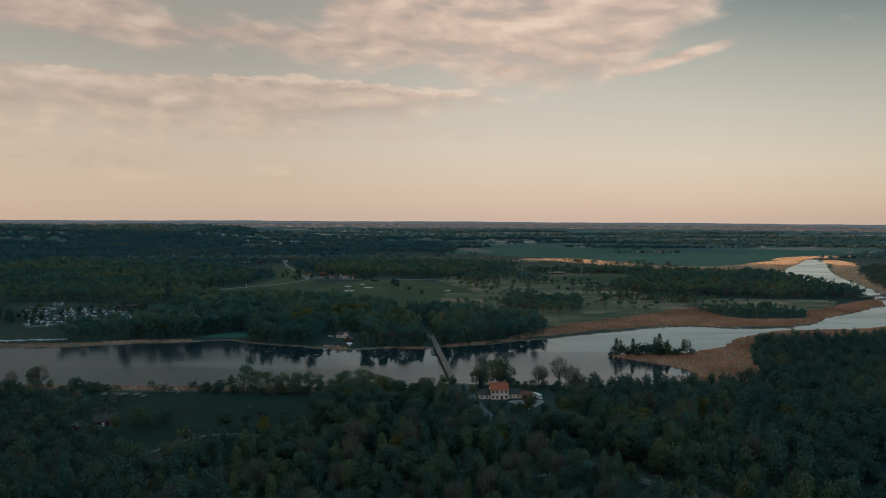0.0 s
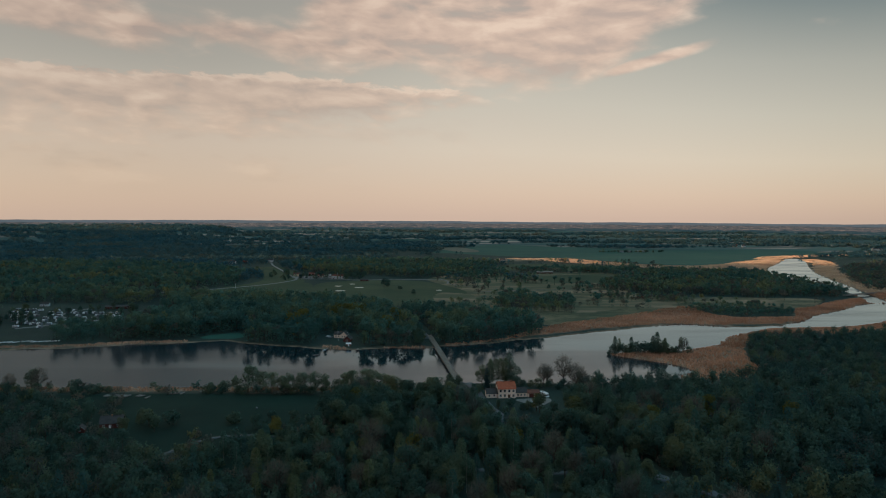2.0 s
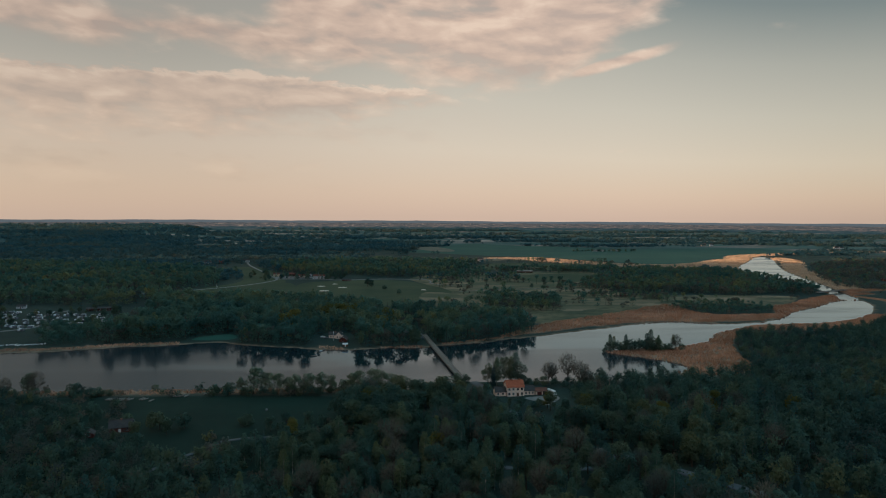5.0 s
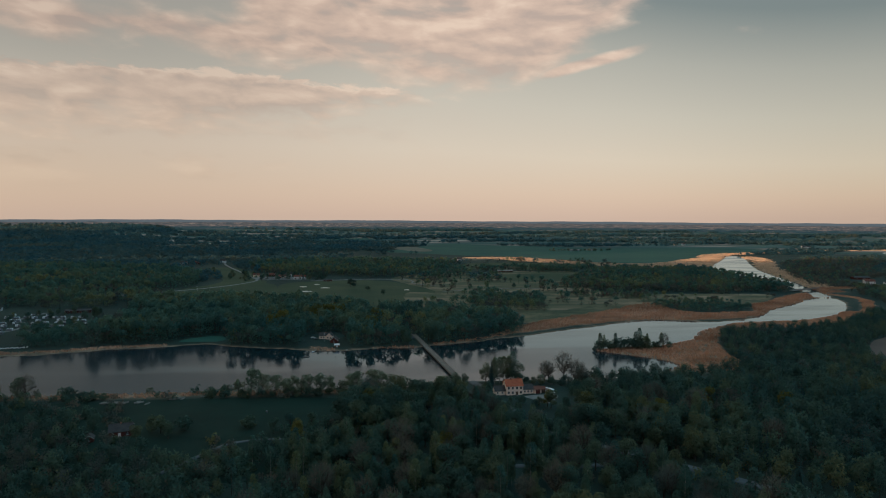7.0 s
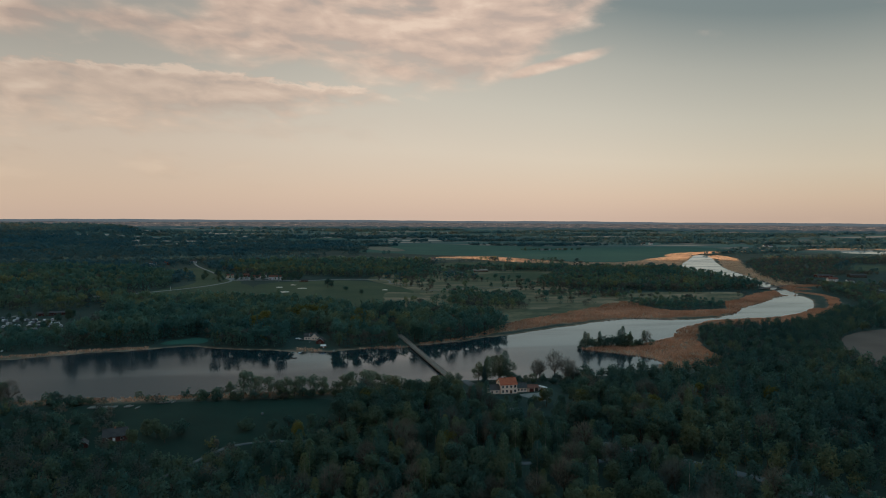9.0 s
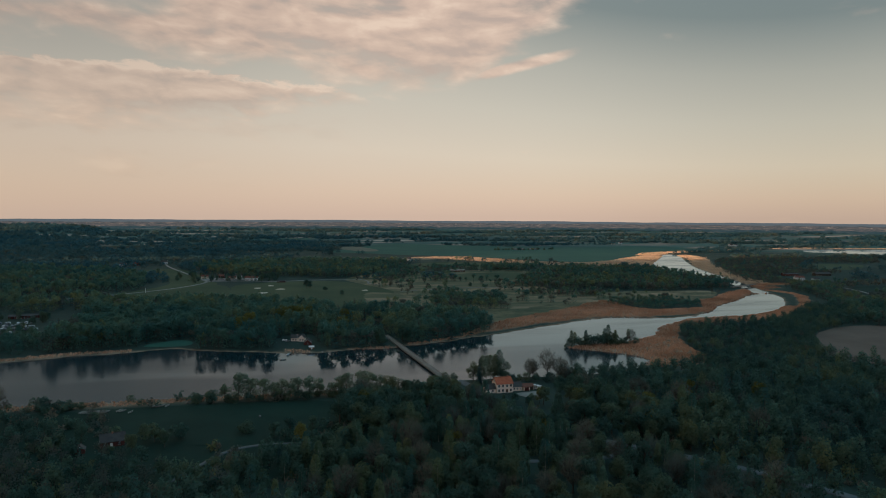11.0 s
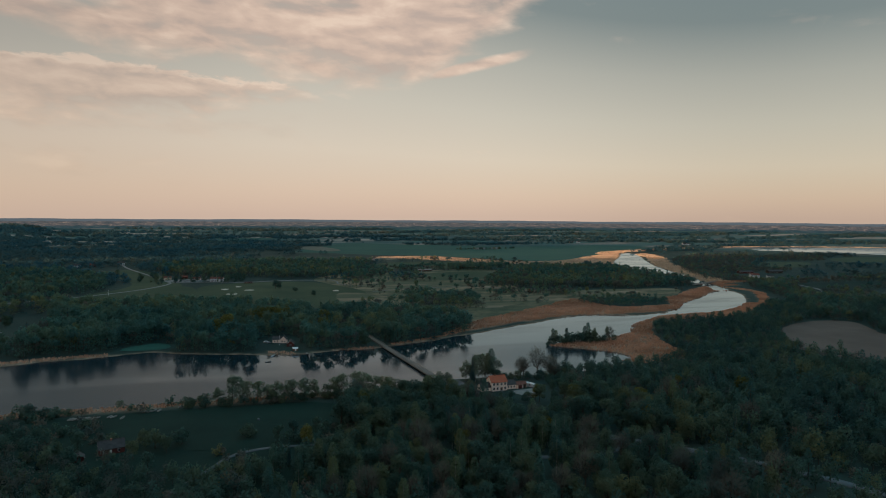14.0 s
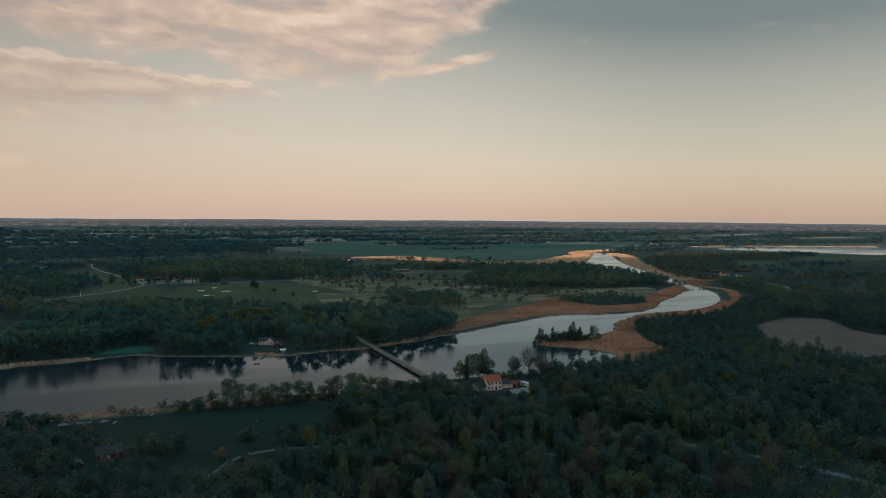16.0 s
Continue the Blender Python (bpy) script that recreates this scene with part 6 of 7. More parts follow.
wing("shed", 22.9, 2.2, 2.7, 4.6, 2.4, 1.1, M_PLASTER, M_OLD_TILE, doors=[(1.35, 2.0, 2.1, M_DARK_WOOD)])
part("step", boxes((5.7, -1.0, 0.0, 7.5, -0.1, 0.28), (6.0, -1.4, 0.0, 7.2, -1.0, 0.14)), M_CONCRETE, house, "stone front step")
part("downpipe", boxes((0.2, -0.16, 0.2, 0.32, -0.06, 5.6), (10.3, -0.16, 0.2, 10.42, -0.06, 5.6)), M_TRIM, house)

sheet("forecourt", [(38, 375), (45, 378), (60, 380), (61, 374), (56, 367), (52, 361), (48, 360), (46, 364), (43, 370)], M_GRAVEL, "grey gravel forecourt before the house", "forecourt", z=YARD + 0.05, ragged=0.4)


def motorhome(x, y, z, turn):
    e = new("motorhome")
    e.matrix_basis = pose(x, y, z, 0, 0, turn)
    tagged(e, "white motorhome parked on gravel beside the garage", "motorhome")
    bm = bmesh.new()
    prof = [(-3.6, 0.55), (-3.6, 2.75), (-3.35, 2.95), (2.2, 2.95), (2.95, 2.55), (3.0, 2.0), (2.55, 1.85), (2.95, 1.25), (3.65, 1.0), (3.7, 0.55)]
    for s in (-1.12, 1.12):
        bm.faces.new([bm.verts.new((px, s, pz)) for px, pz in prof])
    bm.verts.ensure_lookup_table()
    n = len(prof)
    for i in range(n):
        bm.faces.new((bm.verts[i], bm.verts[(i + 1) % n], bm.verts[n + (i + 1) % n], bm.verts[n + i]))
    bmesh.ops.recalc_face_normals(bm, faces=bm.faces[:])
    bmesh.ops.bevel(bm, geom=bm.edges[:], offset=0.06, segments=1, affect="EDGES")
    body = part("body", bm, M_WHITE, e)
    part("windscreen", boxes((2.55, -0.95, 1.3, 2.85, 0.95, 1.85)), M_GLASS, e)
    for s in (-1, 1):
        for a, b in ((-2.9, -1.7), (-0.6, 0.7)):
            part("window", boxes((a, s * 1.13 - 0.02, 1.65, b, s * 1.13 + 0.02, 2.3)), M_GLASS, e)
        part("stripe", boxes((-3.4, s * 1.13 - 0.012, 1.15, 2.4, s * 1.13 + 0.012, 1.35)), M_BLUE, e)
        for wx in (-2.1, 2.35):
            bm = bmesh.new()
            bmesh.ops.create_cone(bm, cap_ends=True, segments=14, radius1=0.36, radius2=0.36, depth=0.24, matrix=pose(wx, s * 1.0, 0.36, 90, 0, 0))
            w = part("wheel", bm, M_RUBBER, e)
            bm = bmesh.new()
            bmesh.ops.create_cone(bm, cap_ends=True, segments=12, radius1=0.2, radius2=0.2, depth=0.27, matrix=pose(wx, s * 1.0, 0.36, 90, 0, 0))
            part("rim", bm, M_METAL, w)
    part("roof_hatch", boxes((-1.6, -0.4, 2.95, -0.8, 0.4, 3.07)), M_GLASS, e)
    return e


motorhome(57.8, 383.5, YARD - 0.35, -62)


def car_parts(e):
    prof = [(-2.1, 0.35), (-2.15, 0.85), (-1.7, 0.98), (-1.15, 1.42), (0.45, 1.45), (1.15, 0.98), (2.05, 0.85), (2.15, 0.35)]
    bm = bmesh.new()
    for s in (-0.85, 0.85):
        bm.faces.new([bm.verts.new((px, s * (0.86 if pz > 1.2 else 1), pz)) for px, pz in prof])
    bm.verts.ensure_lookup_table()
    n = len(prof)
    for i in range(n):
        bm.faces.new((bm.verts[i], bm.verts[(i + 1) % n], bm.verts[n + (i + 1) % n], bm.verts[n + i]))
    bmesh.ops.recalc_face_normals(bm, faces=bm.faces[:])
    part("body", bm, M_CAR, e)
    part("glasshouse", boxes((-1.2, -0.80, 1.0, 0.6, 0.80, 1.35)), M_GLASS, e)
    for s in (-1, 1):
        for wx in (-1.35, 1.35):
            bm = bmesh.new()
            bmesh.ops.create_cone(bm, cap_ends=True, segments=10, radius1=0.32, radius2=0.32, depth=0.2, matrix=pose(wx, s * 0.78, 0.32, 90, 0, 0))
            part("wheel", bm, M_RUBBER, e)


car = new("parked_car")
car_parts(car)
tagged(car, "parked car on the club car park", "car", "parked cars")
car.matrix_basis = pose(-215, 1188, GZ + 0.45, 0, 0, 80)
rnd = random.Random(8)
for k in range(20):
    copy_thing(car, pose(-240 + 5.2 * (k % 10) + rnd.uniform(-1, 1), 1182 + 14 * (k // 10) + rnd.uniform(-1, 1), GZ + 0.45, 0, 0, 85 + rnd.uniform(-8, 8)))
for k, (x, y, a) in enumerate([(-104, 591, 20), (-101, 586, 25)]):
    o = copy_thing(car, pose(x, y, 2.12, 0, 0, a))
    o["label"] = "parked car beside the riverside cottage"
sheet("car_park", [(-262, 1170), (-180, 1172), (-172, 1212), (-255, 1222)], M_GRAVEL, "pale gravel car park at the golf club", "car park", z=GZ + 0.44, ragged=0.5)


# bridge: timber deck on driven piles with a railing on either side
def bridge(a, b, deck, width, bays, name, label, pile_to=-3.0, rail=1.1):
    a, b = np.array(a, float), np.array(b, float)
    L = float(np.linalg.norm(b - a))
    turn = math.degrees(math.atan2(b[1] - a[1], b[0] - a[0]))
    e = new(name)
    e.matrix_basis = pose(a[0], a[1], 0, 0, 0, turn)
    tagged(e, label, "bridge")
    h = width / 2
    part("deck", boxes((0, -h, deck - 0.30, L, h, deck - 0.02)), M_CONCRETE, e)
    part("carriageway", boxes((0, -h + 0.5, deck - 0.015, L, h - 0.5, deck + 0.05)), M_PALE_DECK, e)
    for s in (-1, 1):
        part("girder", boxes((0, s * (h - 0.9) - 0.2, deck - 0.8, L, s * (h - 0.9) + 0.2, deck - 0.31)), M_GREY_WOOD, e)
        part("edge_beam", boxes((0, s * h - 0.2, deck - 0.85, L, s * h + 0.12, deck + 0.14)), M_GREY_WOOD, e)
        part("handrail", boxes((0, s * h - 0.09, deck + rail - 0.12, L, s * h + 0.09, deck + rail)), M_GREY_WOOD, e)
        part("midrail", boxes((0, s * h - 0.04, deck + rail * 0.5, L, s * h + 0.04, deck + rail * 0.5 + 0.1)), M_GREY_WOOD, e)
    post = None
    n = int(L / 2.5)
    for k in range(n + 1):
        for s in (-1, 1):
            x = k * L / n
            if post is None:
                post = part("rail_post", boxes((-0.07, -0.07, deck + 0.14, 0.07, 0.07, deck + rail - 0.12)), M_GREY_WOOD, e)
                post.location = (x, s * h, 0)
            else:
                o = new("rail_post", post.data)
                o.parent = e
                o.location = (x, s * h, 0)
    pile = cap = brace = None
    for k in range(1, bays):
        x = k * L / bays
        if cap is None:
            cap = part("pile_cap", boxes((-0.22, -h - 0.35, deck - 1.15, 0.22, h + 0.35, deck - 0.81)), M_DARK_WOOD, e)
            cap.location = (x, 0, 0)
        else:
            o = new("pile_cap", cap.data)
            o.parent, o.location = e, (x, 0, 0)
        for y in (-h, -h / 3, h / 3, h):
            if pile is None:
                bm = bmesh.new()
                bmesh.ops.create_cone(bm, cap_ends=True, segments=8, radius1=0.22, radius2=0.2, depth=deck - 1.15 - pile_to, matrix=pose(0, 0, (deck - 1.15 + pile_to) / 2))
                pile = part("pile", bm, M_DARK_WOOD, e)
                pile.location = (x, y, 0)
            else:
                o = new("pile", pile.data)
                o.parent, o.location = e, (x, y, 0)
        if brace is None:
            bm = bmesh.new()
            t = math.degrees(math.atan2(1.2, width))
            l = math.hypot(1.2, width)
            box(bm, 0.24, -l / 2, -0.1, 0.34, l / 2, 0.1)
            bm.transform(pose(0, 0, deck - 1.55, t, 0, 0))
            brace = part("brace", bm, M_DARK_WOOD, e)
            brace.location = (x, 0, 0)
        else:
            o = new("brace", brace.data)
            o.parent, o.location = e, (x, 0, 0)
    return e


bridge((7.5, 436.0), (-10.6, 604.0), 1.6, 3.8, 20, "river_bridge", "long low road bridge on dark piles with weathered railings")
bridge((600, 915), (672, 950), 3.2, 4.0, 8, "small_bridge", "small timber footbridge over the upper river")

# riverside cottage with its sheds, jetty and flagpole
COT = 1.9
building("cottage", "small cream cottage with dark roof by the river", -98.5, 588.0, COT, -12, 11.5, 6.5, 3.1, 2.2, M_PLASTER, M_DARK_ROOF, windows=[(2.0, 0.9), (4.4, 0.9), (9.6, 0.9)], doors=[(7.0, 1.0, 2.1, M_TRIM)], side_windows=[(3.2, 1.0)], chimneys=[(5.5, 3.2, 0.6)])
building("cottage_annex", "cream gabled cottage annex with white trim", -86.5, 584.0, COT, 78, 6.0, 5.6, 3.4, 2.8, M_PLASTER, M_DARK_ROOF, side_windows=[(1.6, 0.9), (4.0, 0.9)])
building("boathouse", "dark red boarded boathouse with white gable trim", -81.0, 567.5, COT - 0.3, 84, 8.0, 6.4, 2.8, 2.6, M_RED_WOOD, M_DARK_ROOF, side_windows=[(3.2, 1.0, 1.2, 1.2)], category="shed")
building("bathing_hut", "small white hut at the water's edge", -83.0, 551.5, 1.0, 4, 4.2, 3.0, 2.2, 0.8, M_BROWN_WOOD, M_WHITE, doors=[(2.1, 0.9, 1.9, M_TRIM)], over=0.25, category="shed")
building("red_cottage", "dark red wooden cottage with pale gable trim among trees", -186.0, 336.0, GZ, 14, 11.0, 6.5, 2.9, 3.0, M_RED_WOOD, M_DARK_ROOF, windows=[(2.0, 0.9), (8.5, 0.9)], doors=[(5.0, 1.0, 2.1, M_TRIM)], chimneys=[(5.5, 3.2, 0.6)])
building("red_shed", "small dark red shed with pale trim", -191.0, 330.5, GZ, 104, 4.0, 4.0, 2.2, 1.5, M_RED_WOOD, M_DARK_ROOF, side_windows=[(2.0, 0.8, 0.8, 0.8)], category="shed")


def pole(name, label, x, y, z, h, r, mat, cross=0.0, category="pole"):
    e = new(name)
    e.location = (x, y, z)
    tagged(e, label, category)
    bm = bmesh.new()
    bmesh.ops.create_cone(bm, cap_ends=True, segments=8, radius1=r, radius2=r * 0.6, depth=h, matrix=pose(0, 0, h / 2))
    part("shaft", bm, mat, e)
    if cross:
        part("crossarm", boxes((-cross, -0.08, h - 0.9, cross, 0.08, h - 0.7)), mat, e)
        for s in (-1, 0, 1):
            part("insulator", boxes((s * cross * 0.85 - 0.07, -0.07, h - 0.7, s * cross * 0.85 + 0.07, 0.07, h - 0.4)), M_TRIM, e)
    else:
        bm = bmesh.new()
        bmesh.ops.create_uvsphere(bm, u_segments=8, v_segments=6, radius=r * 1.3, matrix=pose(0, 0, h + r))
        part("finial", bm, mat, e)
    return e


pole("flagpole", "white flagpole on the cottage lawn", -93.0, 575.0, COT - 0.3, 9.0, 0.11, M_TRIM, category="flagpole")
pole("utility_pole", "pale wooden utility pole standing above the trees", 90.5, 372.0, GZ, 15.5, 0.22, M_GREY_WOOD, 1.1)
pole("club_flagpole", "pale flagpole by the golf club", -172, 1160, GZ, 12.0, 0.14, M_TRIM, category="flagpole")
pole("road_sign_pole", "pale post beside the village road", -311, 1010, GZ, 6.0, 0.25, M_TRIM, category="post")


def jetty(x, y, turn, L, w, label):
    """A plank jetty: every plank a piece of its own, on posts."""
    e = new("jetty")
    e.matrix_basis = pose(x, y, 0.0, 0, 0, turn)
    tagged(e, label, "jetty", "jetties")
    n = max(6, int(L / 0.5))
    plank = None
    for k in range(n):
        if plank is None:
            plank = part("plank", boxes((0.02, -w / 2, 0.62, L / n - 0.05, w / 2, 0.70)), M_GREY_WOOD, e)
        else:
            o = new("plank", plank.data)
            o.parent, o.location = e, (k * L / n, 0, 0)
    for s in (-1, 1):
        part("stringer", boxes((0, s * w * 0.4 - 0.06, 0.45, L, s * w * 0.4 + 0.06, 0.61)), M_GREY_WOOD, e)
        for k in range(4):
            part("post", boxes((k * (L - 0.3) / 3 + 0.05, s * w * 0.5, -1.8, k * (L - 0.3) / 3 + 0.2, s * w * 0.5 + 0.15, 0.95)), M_DARK_WOOD, e)
    return e


jetty(-72, 552, -92, 12, 1.8, "grey plank jetty below the cottage")
jetty(-98, 550, -95, 9, 1.6, "small grey plank jetty by the reeds")
jetty(-3, 571, 8, 10, 2.0, "grey plank landing beside the bridge")


def rowboat_mesh():
    bm = bmesh.new()
    secs = []
    for k in range(9):
        t = k / 8
        x = -2.4 + 4.8 * t
        w = 0.80 * (1 - (2 * t - 0.9) ** 4 * 0.75) if t < 0.97 else 0.06
        w = max(w * (1 if t < 0.6 else 1 - ((t - 0.6) / 0.4) ** 2 * 0.93), 0.05)
        rise = 0.55 + 0.25 * t ** 2
        secs.append([bm.verts.new(c) for c in ((x, -w, rise), (x, -w * 0.8, 0.2), (x, 0, 0.05), (x, w * 0.8, 0.2), (x, w, rise), (x, w * 0.85, rise), (x, 0, 0.18), (x, -w * 0.85, rise))])
    for a, b in zip(secs, secs[1:]):
        for i in range(8):
            bm.faces.new((a[i], a[(i + 1) % 8], b[(i + 1) % 8], b[i]))
    bm.faces.new(secs[0][::-1])
    bm.faces.new(secs[-1])
    bmesh.ops.recalc_face_normals(bm, faces=bm.faces[:])
    return bm


boat = new("rowing_boat")
part("hull", rowboat_mesh(), M_WHITE, boat)
for bx in (-1.3, 0.2):
    part("thwart", boxes((bx, -0.62, 0.42, bx + 0.28, 0.62, 0.47)), M_GREY_WOOD, boat)
tagged(boat, "small pale open boat lying at the bank", "boat", "boats")
boat.matrix_basis = pose(-100, 541, -0.1, 0, 0, 60)
# boats drawn up in rows on the near bank, the campsite's boats and a few loose ones
rnd = random.Random(4)
grey_boat = new("rowing_boat")
part("hull", rowboat_mesh(), M_GREY_WOOD, grey_boat)
for bx in (-1.3, 0.2):
    part("thwart", boxes((bx, -0.62, 0.42, bx + 0.28, 0.62, 0.47)), M_DARK_WOOD, grey_boat)
tagged(grey_boat, "grey wooden boat drawn up in a row on the bank", "boat", "boats")
grey_boat.matrix_basis = pose(-213.0, 399.5, GZ + 0.1, 0, 0, 64)
for k in range(10):
    copy_thing(grey_boat, pose(-211.7 + 1.35 * k + rnd.uniform(-0.15, 0.15), 399.3 - 0.15 * k + rnd.uniform(-0.4, 0.4), GZ + 0.1, 0, 0, 64 + rnd.uniform(-4, 4)))
for x, y in [(-193, 399), (-191, 398), (-186, 395), (-175, 405), (-173, 404), (-171, 405), (-168, 404), (-157, 409), (-155, 408)]:
    copy_thing(grey_boat, pose(x, y, GZ + 0.1, 0, 0, rnd.uniform(52, 74)))["label"] = "grey wooden boat lying on the grass near the bank"
for k in range(26):
    copy_thing(boat, pose(-400 + 3.1 * k * 0.75 + rnd.uniform(-0.8, 0.8), 566 + 1.1 * (k * 0.75) * 0.6 + rnd.uniform(-2.5, 2.5), GZ + 0.02, 0, 0, rnd.uniform(60, 120)))["label"] = "pale boat in the campsite's boat harbour"


# campsite: caravans with awnings, a service building
def caravan():
    e = new("caravan")
    prof = [(-2.6, 0.5), (-2.75, 1.4), (-2.45, 2.4), (-2.1, 2.58), (2.1, 2.58), (2.45, 2.4), (2.75, 1.4), (2.6, 0.5)]
    bm = bmesh.new()
    for s in (-1.12, 1.12):
        bm.faces.new([bm.verts.new((px, s, pz)) for px, pz in prof])
    bm.verts.ensure_lookup_table()
    n = len(prof)
    for i in range(n):
        bm.faces.new((bm.verts[i], bm.verts[(i + 1) % n], bm.verts[n + (i + 1) % n], bm.verts[n + i]))
    bmesh.ops.recalc_face_normals(bm, faces=bm.faces[:])
    part("body", bm, M_CARAVAN, e)
    for s in (-1, 1):
        part("window", boxes((-1.8, s * 1.13 - 0.02, 1.35, -0.7, s * 1.13 + 0.02, 1.95), (0.5, s * 1.13 - 0.02, 1.35, 1.7, s * 1.13 + 0.02, 1.95)), M_GLASS, e)
        bm = bmesh.new()
        bmesh.ops.create_cone(bm, cap_ends=True, segments=10, radius1=0.32, radius2=0.32, depth=0.2, matrix=pose(-0.2, s * 0.95, 0.32, 90, 0, 0))
        part("wheel", bm, M_RUBBER, e)
    part("drawbar", boxes((2.6, -0.08, 0.42, 3.9, 0.08, 0.55)), M_METAL, e)
    part("roof_hatch", boxes((-0.5, -0.35, 2.58, 0.3, 0.35, 2.68)), M_GLASS, e)
    bm = bmesh.new()
    a = [bm.verts.new(c) for c in ((-2.2, -1.14, 0.02), (2.2, -1.14, 0.02), (2.2, -3.6, 0.02), (-2.2, -3.6, 0.02), (-2.2, -1.14, 2.5), (2.2, -1.14, 2.5), (2.2, -3.6, 2.0), (-2.2, -3.6, 2.0))]
    for q in ((4, 5, 6, 7), (1, 2, 6, 5), (2, 3, 7, 6), (3, 0, 4, 7)):
        bm.faces.new([a[i] for i in q])
    part("awning", bm, M_CANVAS, e, "grey cloth awning")
    return tagged(e, "white touring caravan with grey awning on the campsite", "caravan", "campsite caravans")


van = caravan()
van.matrix_basis = pose(-488, 752, GZ, 0, 0, 10)
rnd = random.Random(12)
for row, (x0, y0, x1, y1, n) in enumerate([(-495, 766, -405, 756, 10), (-490, 744, -365, 738, 14), (-478, 724, -352, 716, 14), (-465, 706, -345, 698, 13), (-450, 688, -350, 680, 10), (-436, 668, -392, 662, 6), (-424, 648, -400, 646, 3)]):
    for k in range(n):
        t = k / max(1, n - 1)
        if rnd.random() < 0.16:
            continue
        copy_thing(van, pose(x0 + (x1 - x0) * t + rnd.uniform(-1.5, 1.5), y0 + (y1 - y0) * t + rnd.uniform(-2.5, 2.5), GZ, 0, 0, rnd.choice((8, 12, 95, 102, 188)) + rnd.uniform(-8, 8)))
building("campsite_service_building", "long low dark red campsite building with pale doors", -398, 775, GZ, 16, 30, 7, 2.8, 1.4, M_RED_WOOD, M_DARK_ROOF, windows=[(2 + 3.1 * k, 0.5, 1.3, 1.7) for k in range(9)], category="building")
building("campsite_cabin", "white campsite cabin with dark roof", -490, 800, GZ, 12, 10, 6, 2.8, 1.8, M_WHITE, M_DARK_ROOF, windows=[(2, 0.9), (7, 0.9)], doors=[(4.6, 1, 2.1, M_BROWN_WOOD)])

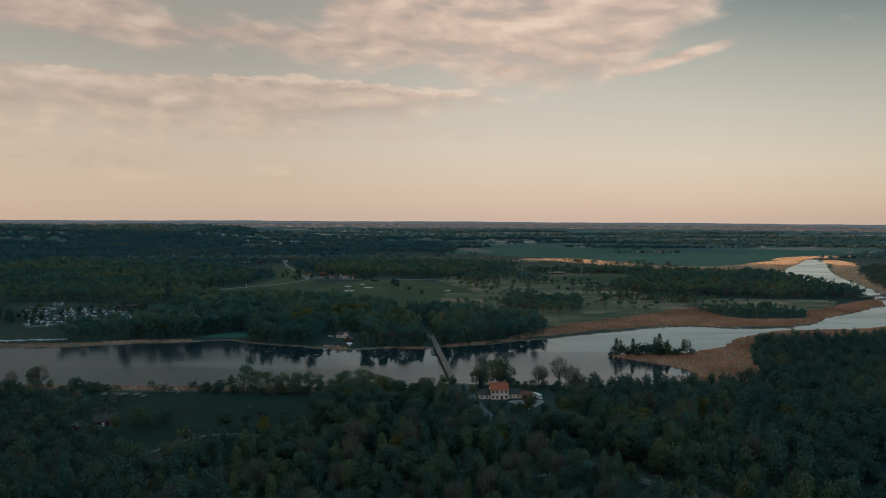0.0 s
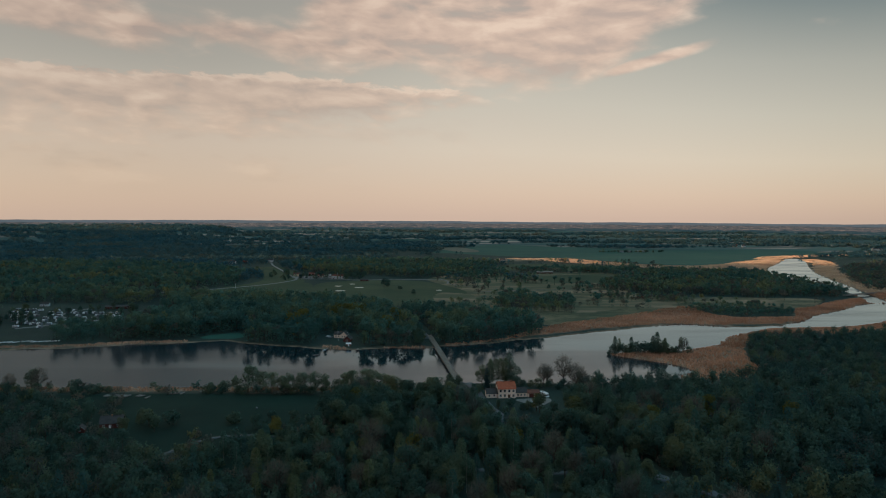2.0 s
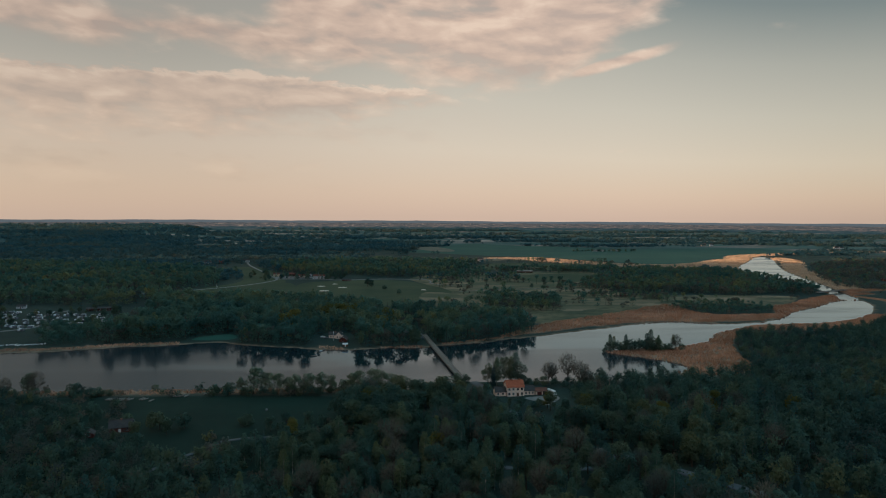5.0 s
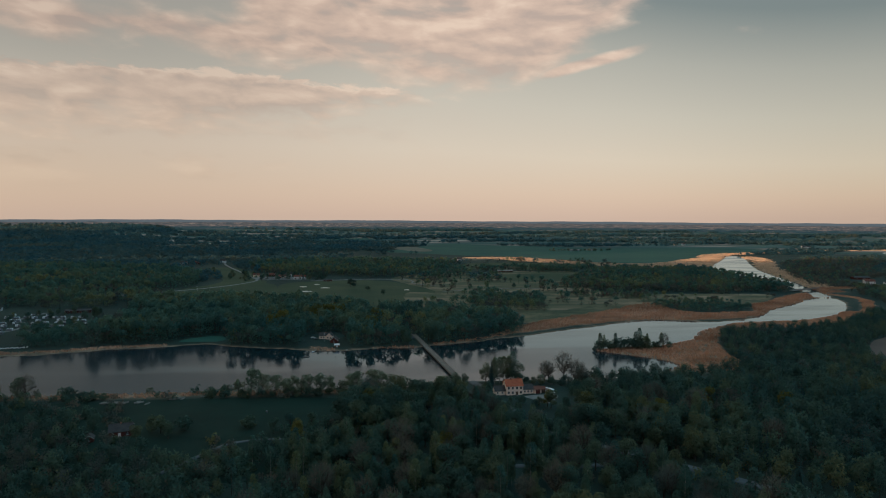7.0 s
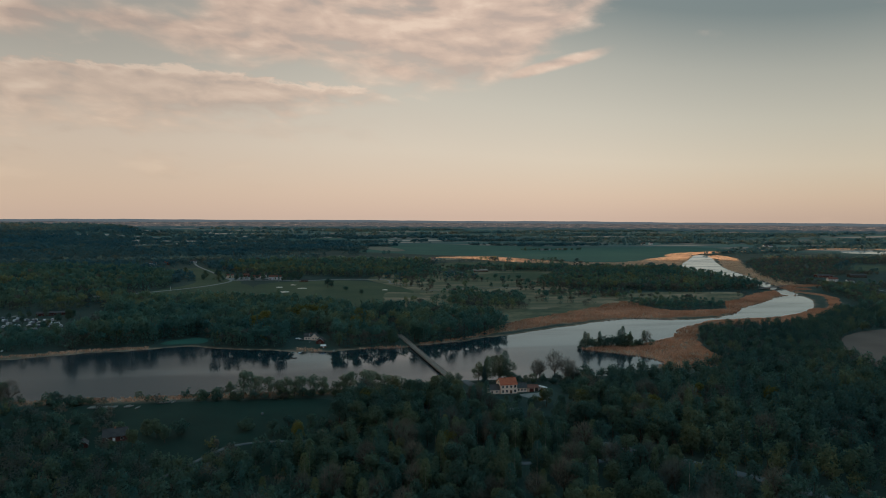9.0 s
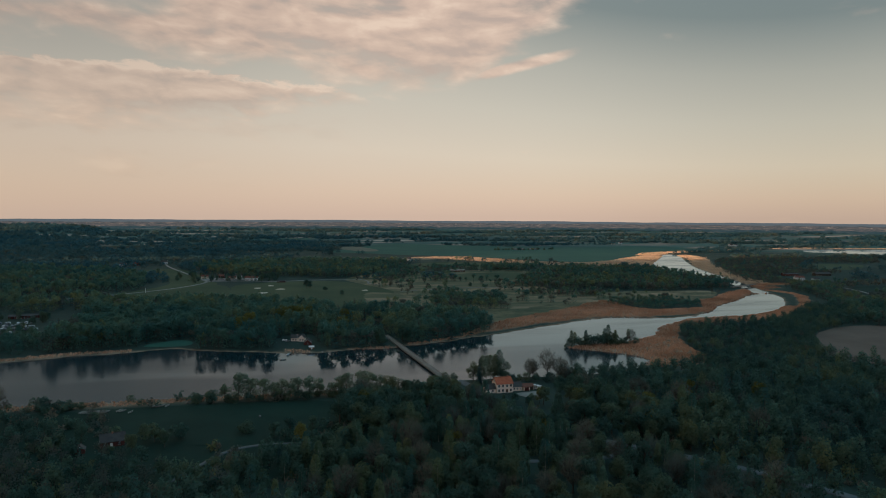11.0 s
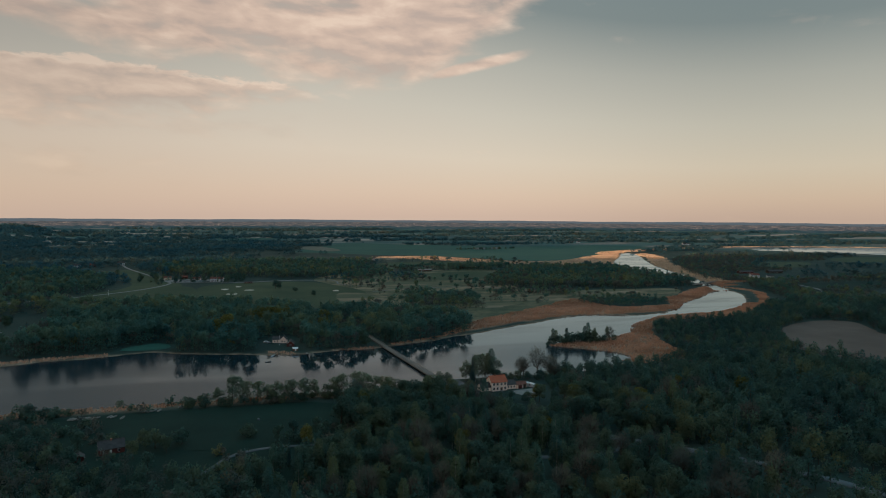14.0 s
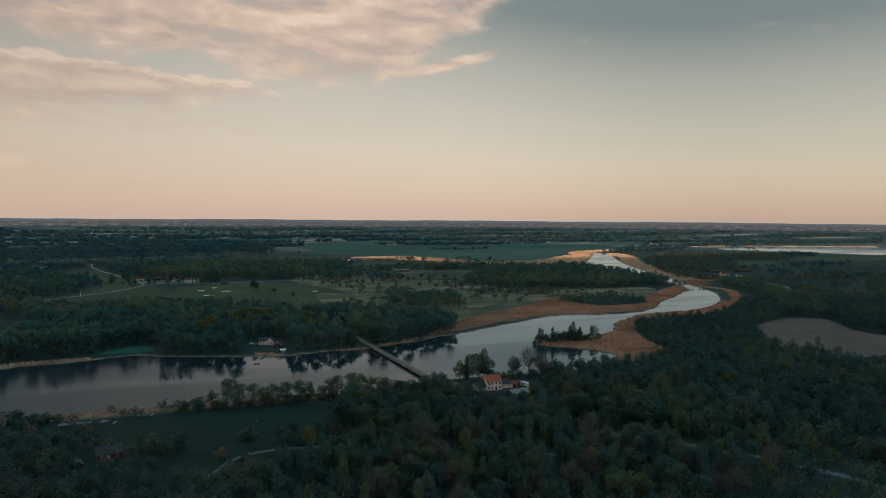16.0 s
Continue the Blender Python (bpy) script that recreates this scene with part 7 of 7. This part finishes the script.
# golf club and village houses
for k, (name, lab, x, y, turn, w, d, h, rise, wall, roof) in enumerate([
        ("clubhouse", "long white clubhouse with red tiled roof", -184, 1172, -8, 22, 9, 4.6, 2.6, M_WHITE, M_OLD_TILE),
        ("club_annex", "cream annex with red roof beside the clubhouse", -214, 1196, -4, 13, 8, 3.4, 2.4, M_PLASTER, M_OLD_TILE),
        ("village_house", "ochre house with red roof", -262, 1215, 12, 12, 8, 4.0, 2.4, M_YELLOW, M_OLD_TILE),
        ("village_house", "red wooden house with red roof", -236, 1228, -10, 11, 7, 3.6, 2.4, M_RED_WOOD, M_OLD_TILE),
        ("village_house", "white house with dark roof", -205, 1226, 4, 12, 8, 4.2, 2.8, M_WHITE, M_DARK_ROOF),
        ("golf_shelter", "low dark red golf shelter", -128, 1128, -8, 14, 5, 2.4, 1.2, M_RED_WOOD, M_DARK_ROOF),
        ("village_house", "pale house with dark roof at the wood's edge", -480, 1540, 8, 14, 9, 4.5, 3.0, M_WHITE, M_DARK_ROOF),
        ("village_house", "red wooden house at the wood's edge", -455, 1560, -5, 12, 8, 4.0, 2.8, M_RED_WOOD, M_OLD_TILE),
        ("village_house", "grey-white house among trees", -405, 1600, 6, 14, 9, 4.5, 3.0, M_WHITE, M_DARK_ROOF),
        ("village_house", "dark house with pale window trim among trees", -452, 1020, 10, 12, 8, 5.2, 3.0, M_DARK_WOOD, M_DARK_ROOF),
        ("meadow_house", "small red house in the meadow", 287, 895, -20, 8, 5, 2.6, 1.8, M_RED_WOOD, M_OLD_TILE),
        ("meadow_barn", "low pale-roofed barn behind the hedge", 215, 1290, 0, 32, 10, 3.0, 2.0, M_BROWN_WOOD, M_GREY_WOOD),
        ("meadow_barn", "low pale-roofed barn behind trees", 330, 1350, -4, 34, 10, 3.0, 2.0, M_BROWN_WOOD, M_GREY_WOOD),
        ("farmhouse", "white farmhouse with red tiled roof", 812, 1016, -14, 17, 9, 5.2, 3.0, M_WHITE, M_OLD_TILE),
        ("farm_wing", "low white farm wing with red roof", 842, 1006, -14, 12, 7, 3.2, 2.2, M_WHITE, M_DARK_ROOF),
        ("cattle_barn", "long dark red barn with a dark roof", 860, 1100, -10, 30, 12, 3.6, 2.0, M_RED_WOOD, M_DARK_ROOF),
        ("cattle_barn", "long brown barn with pale gable", 925, 1090, -10, 32, 12, 4.2, 2.8, M_DARK_WOOD, M_DARK_ROOF),
        ("far_farmhouse", "distant white farmhouse with dark roof", 1645, 2315, 0, 18, 10, 6, 4, M_WHITE, M_DARK_ROOF),
        ("far_farmhouse", "distant white farm building", 1672, 2322, 0, 16, 9, 5, 3.5, M_WHITE, M_DARK_ROOF),
        ("far_house", "distant white house with red roof among woods", 1250, 2580, 0, 18, 10, 6, 4, M_PLASTER, M_TILE),
        ("far_house", "distant white house among woods", 1285, 2575, 0, 14, 9, 6, 4, M_WHITE, M_DARK_ROOF),
        ("far_barn", "long low dull barn on the crop field", 640, 2130, -4, 40, 10, 3.2, 2, M_CARAVAN, M_GREY_WOOD),
        ("far_barn", "long low dull barn on the crop field", 712, 2150, -4, 34, 10, 3.0, 2, M_CARAVAN, M_GREY_WOOD),
        ("far_house", "distant pale house among trees", 180, 1640, 0, 14, 9, 5, 3.5, M_WHITE, M_DARK_ROOF)]):
    n = max(2, int(w / 3.5))
    wins = [((i + 0.5) * w / n, 0.9 if h < 5 else 3.3, 1.1, 1.3) for i in range(n)]
    if h >= 5:
        wins += [((i + 0.5) * w / n, 0.8, 1.1, 1.3) for i in range(n) if i != n // 2]
    building(name, lab, x, y, GZ, turn, w, d, h, rise, wall, roof, windows=wins, doors=[((n // 2 + 0.5) * w / n if h >= 5 else w / n, 1.0, 2.1, M_BROWN_WOOD)], side_windows=[(d / 2, 1.0)], chimneys=[(w * 0.3, d / 2, 0.7)] if "house" in name else (), category="barn" if "barn" in name else "house")


# a wrapped bale on the meadow, a boat moored off the cottage
def bale(x, y):
    bm = bmesh.new()
    bmesh.ops.create_cone(bm, cap_ends=True, segments=18, radius1=0.6, radius2=0.6, depth=1.2, matrix=pose(0, 0, 0.6, 90, 0, 20))
    bmesh.ops.bevel(bm, geom=[e for e in bm.edges if e.calc_face_angle(0) > 1.0], offset=0.14, segments=2, affect="EDGES")
    me = bpy.data.meshes.new("wrapped_bale")
    bm.to_mesh(me)
    bm.free()
    me.materials.append(M_CANVAS)
    o = new("wrapped_bale", me)
    o.location = (x, y, GZ + 0.1)
    return tagged(o, "dull grey plastic-wrapped bale lying on the meadow", "bale")


bale(-113, 371)
copy_thing(grey_boat, pose(-104, 521, -0.12, 0, 0, 12))["label"] = "small grey boat moored off the cottage"
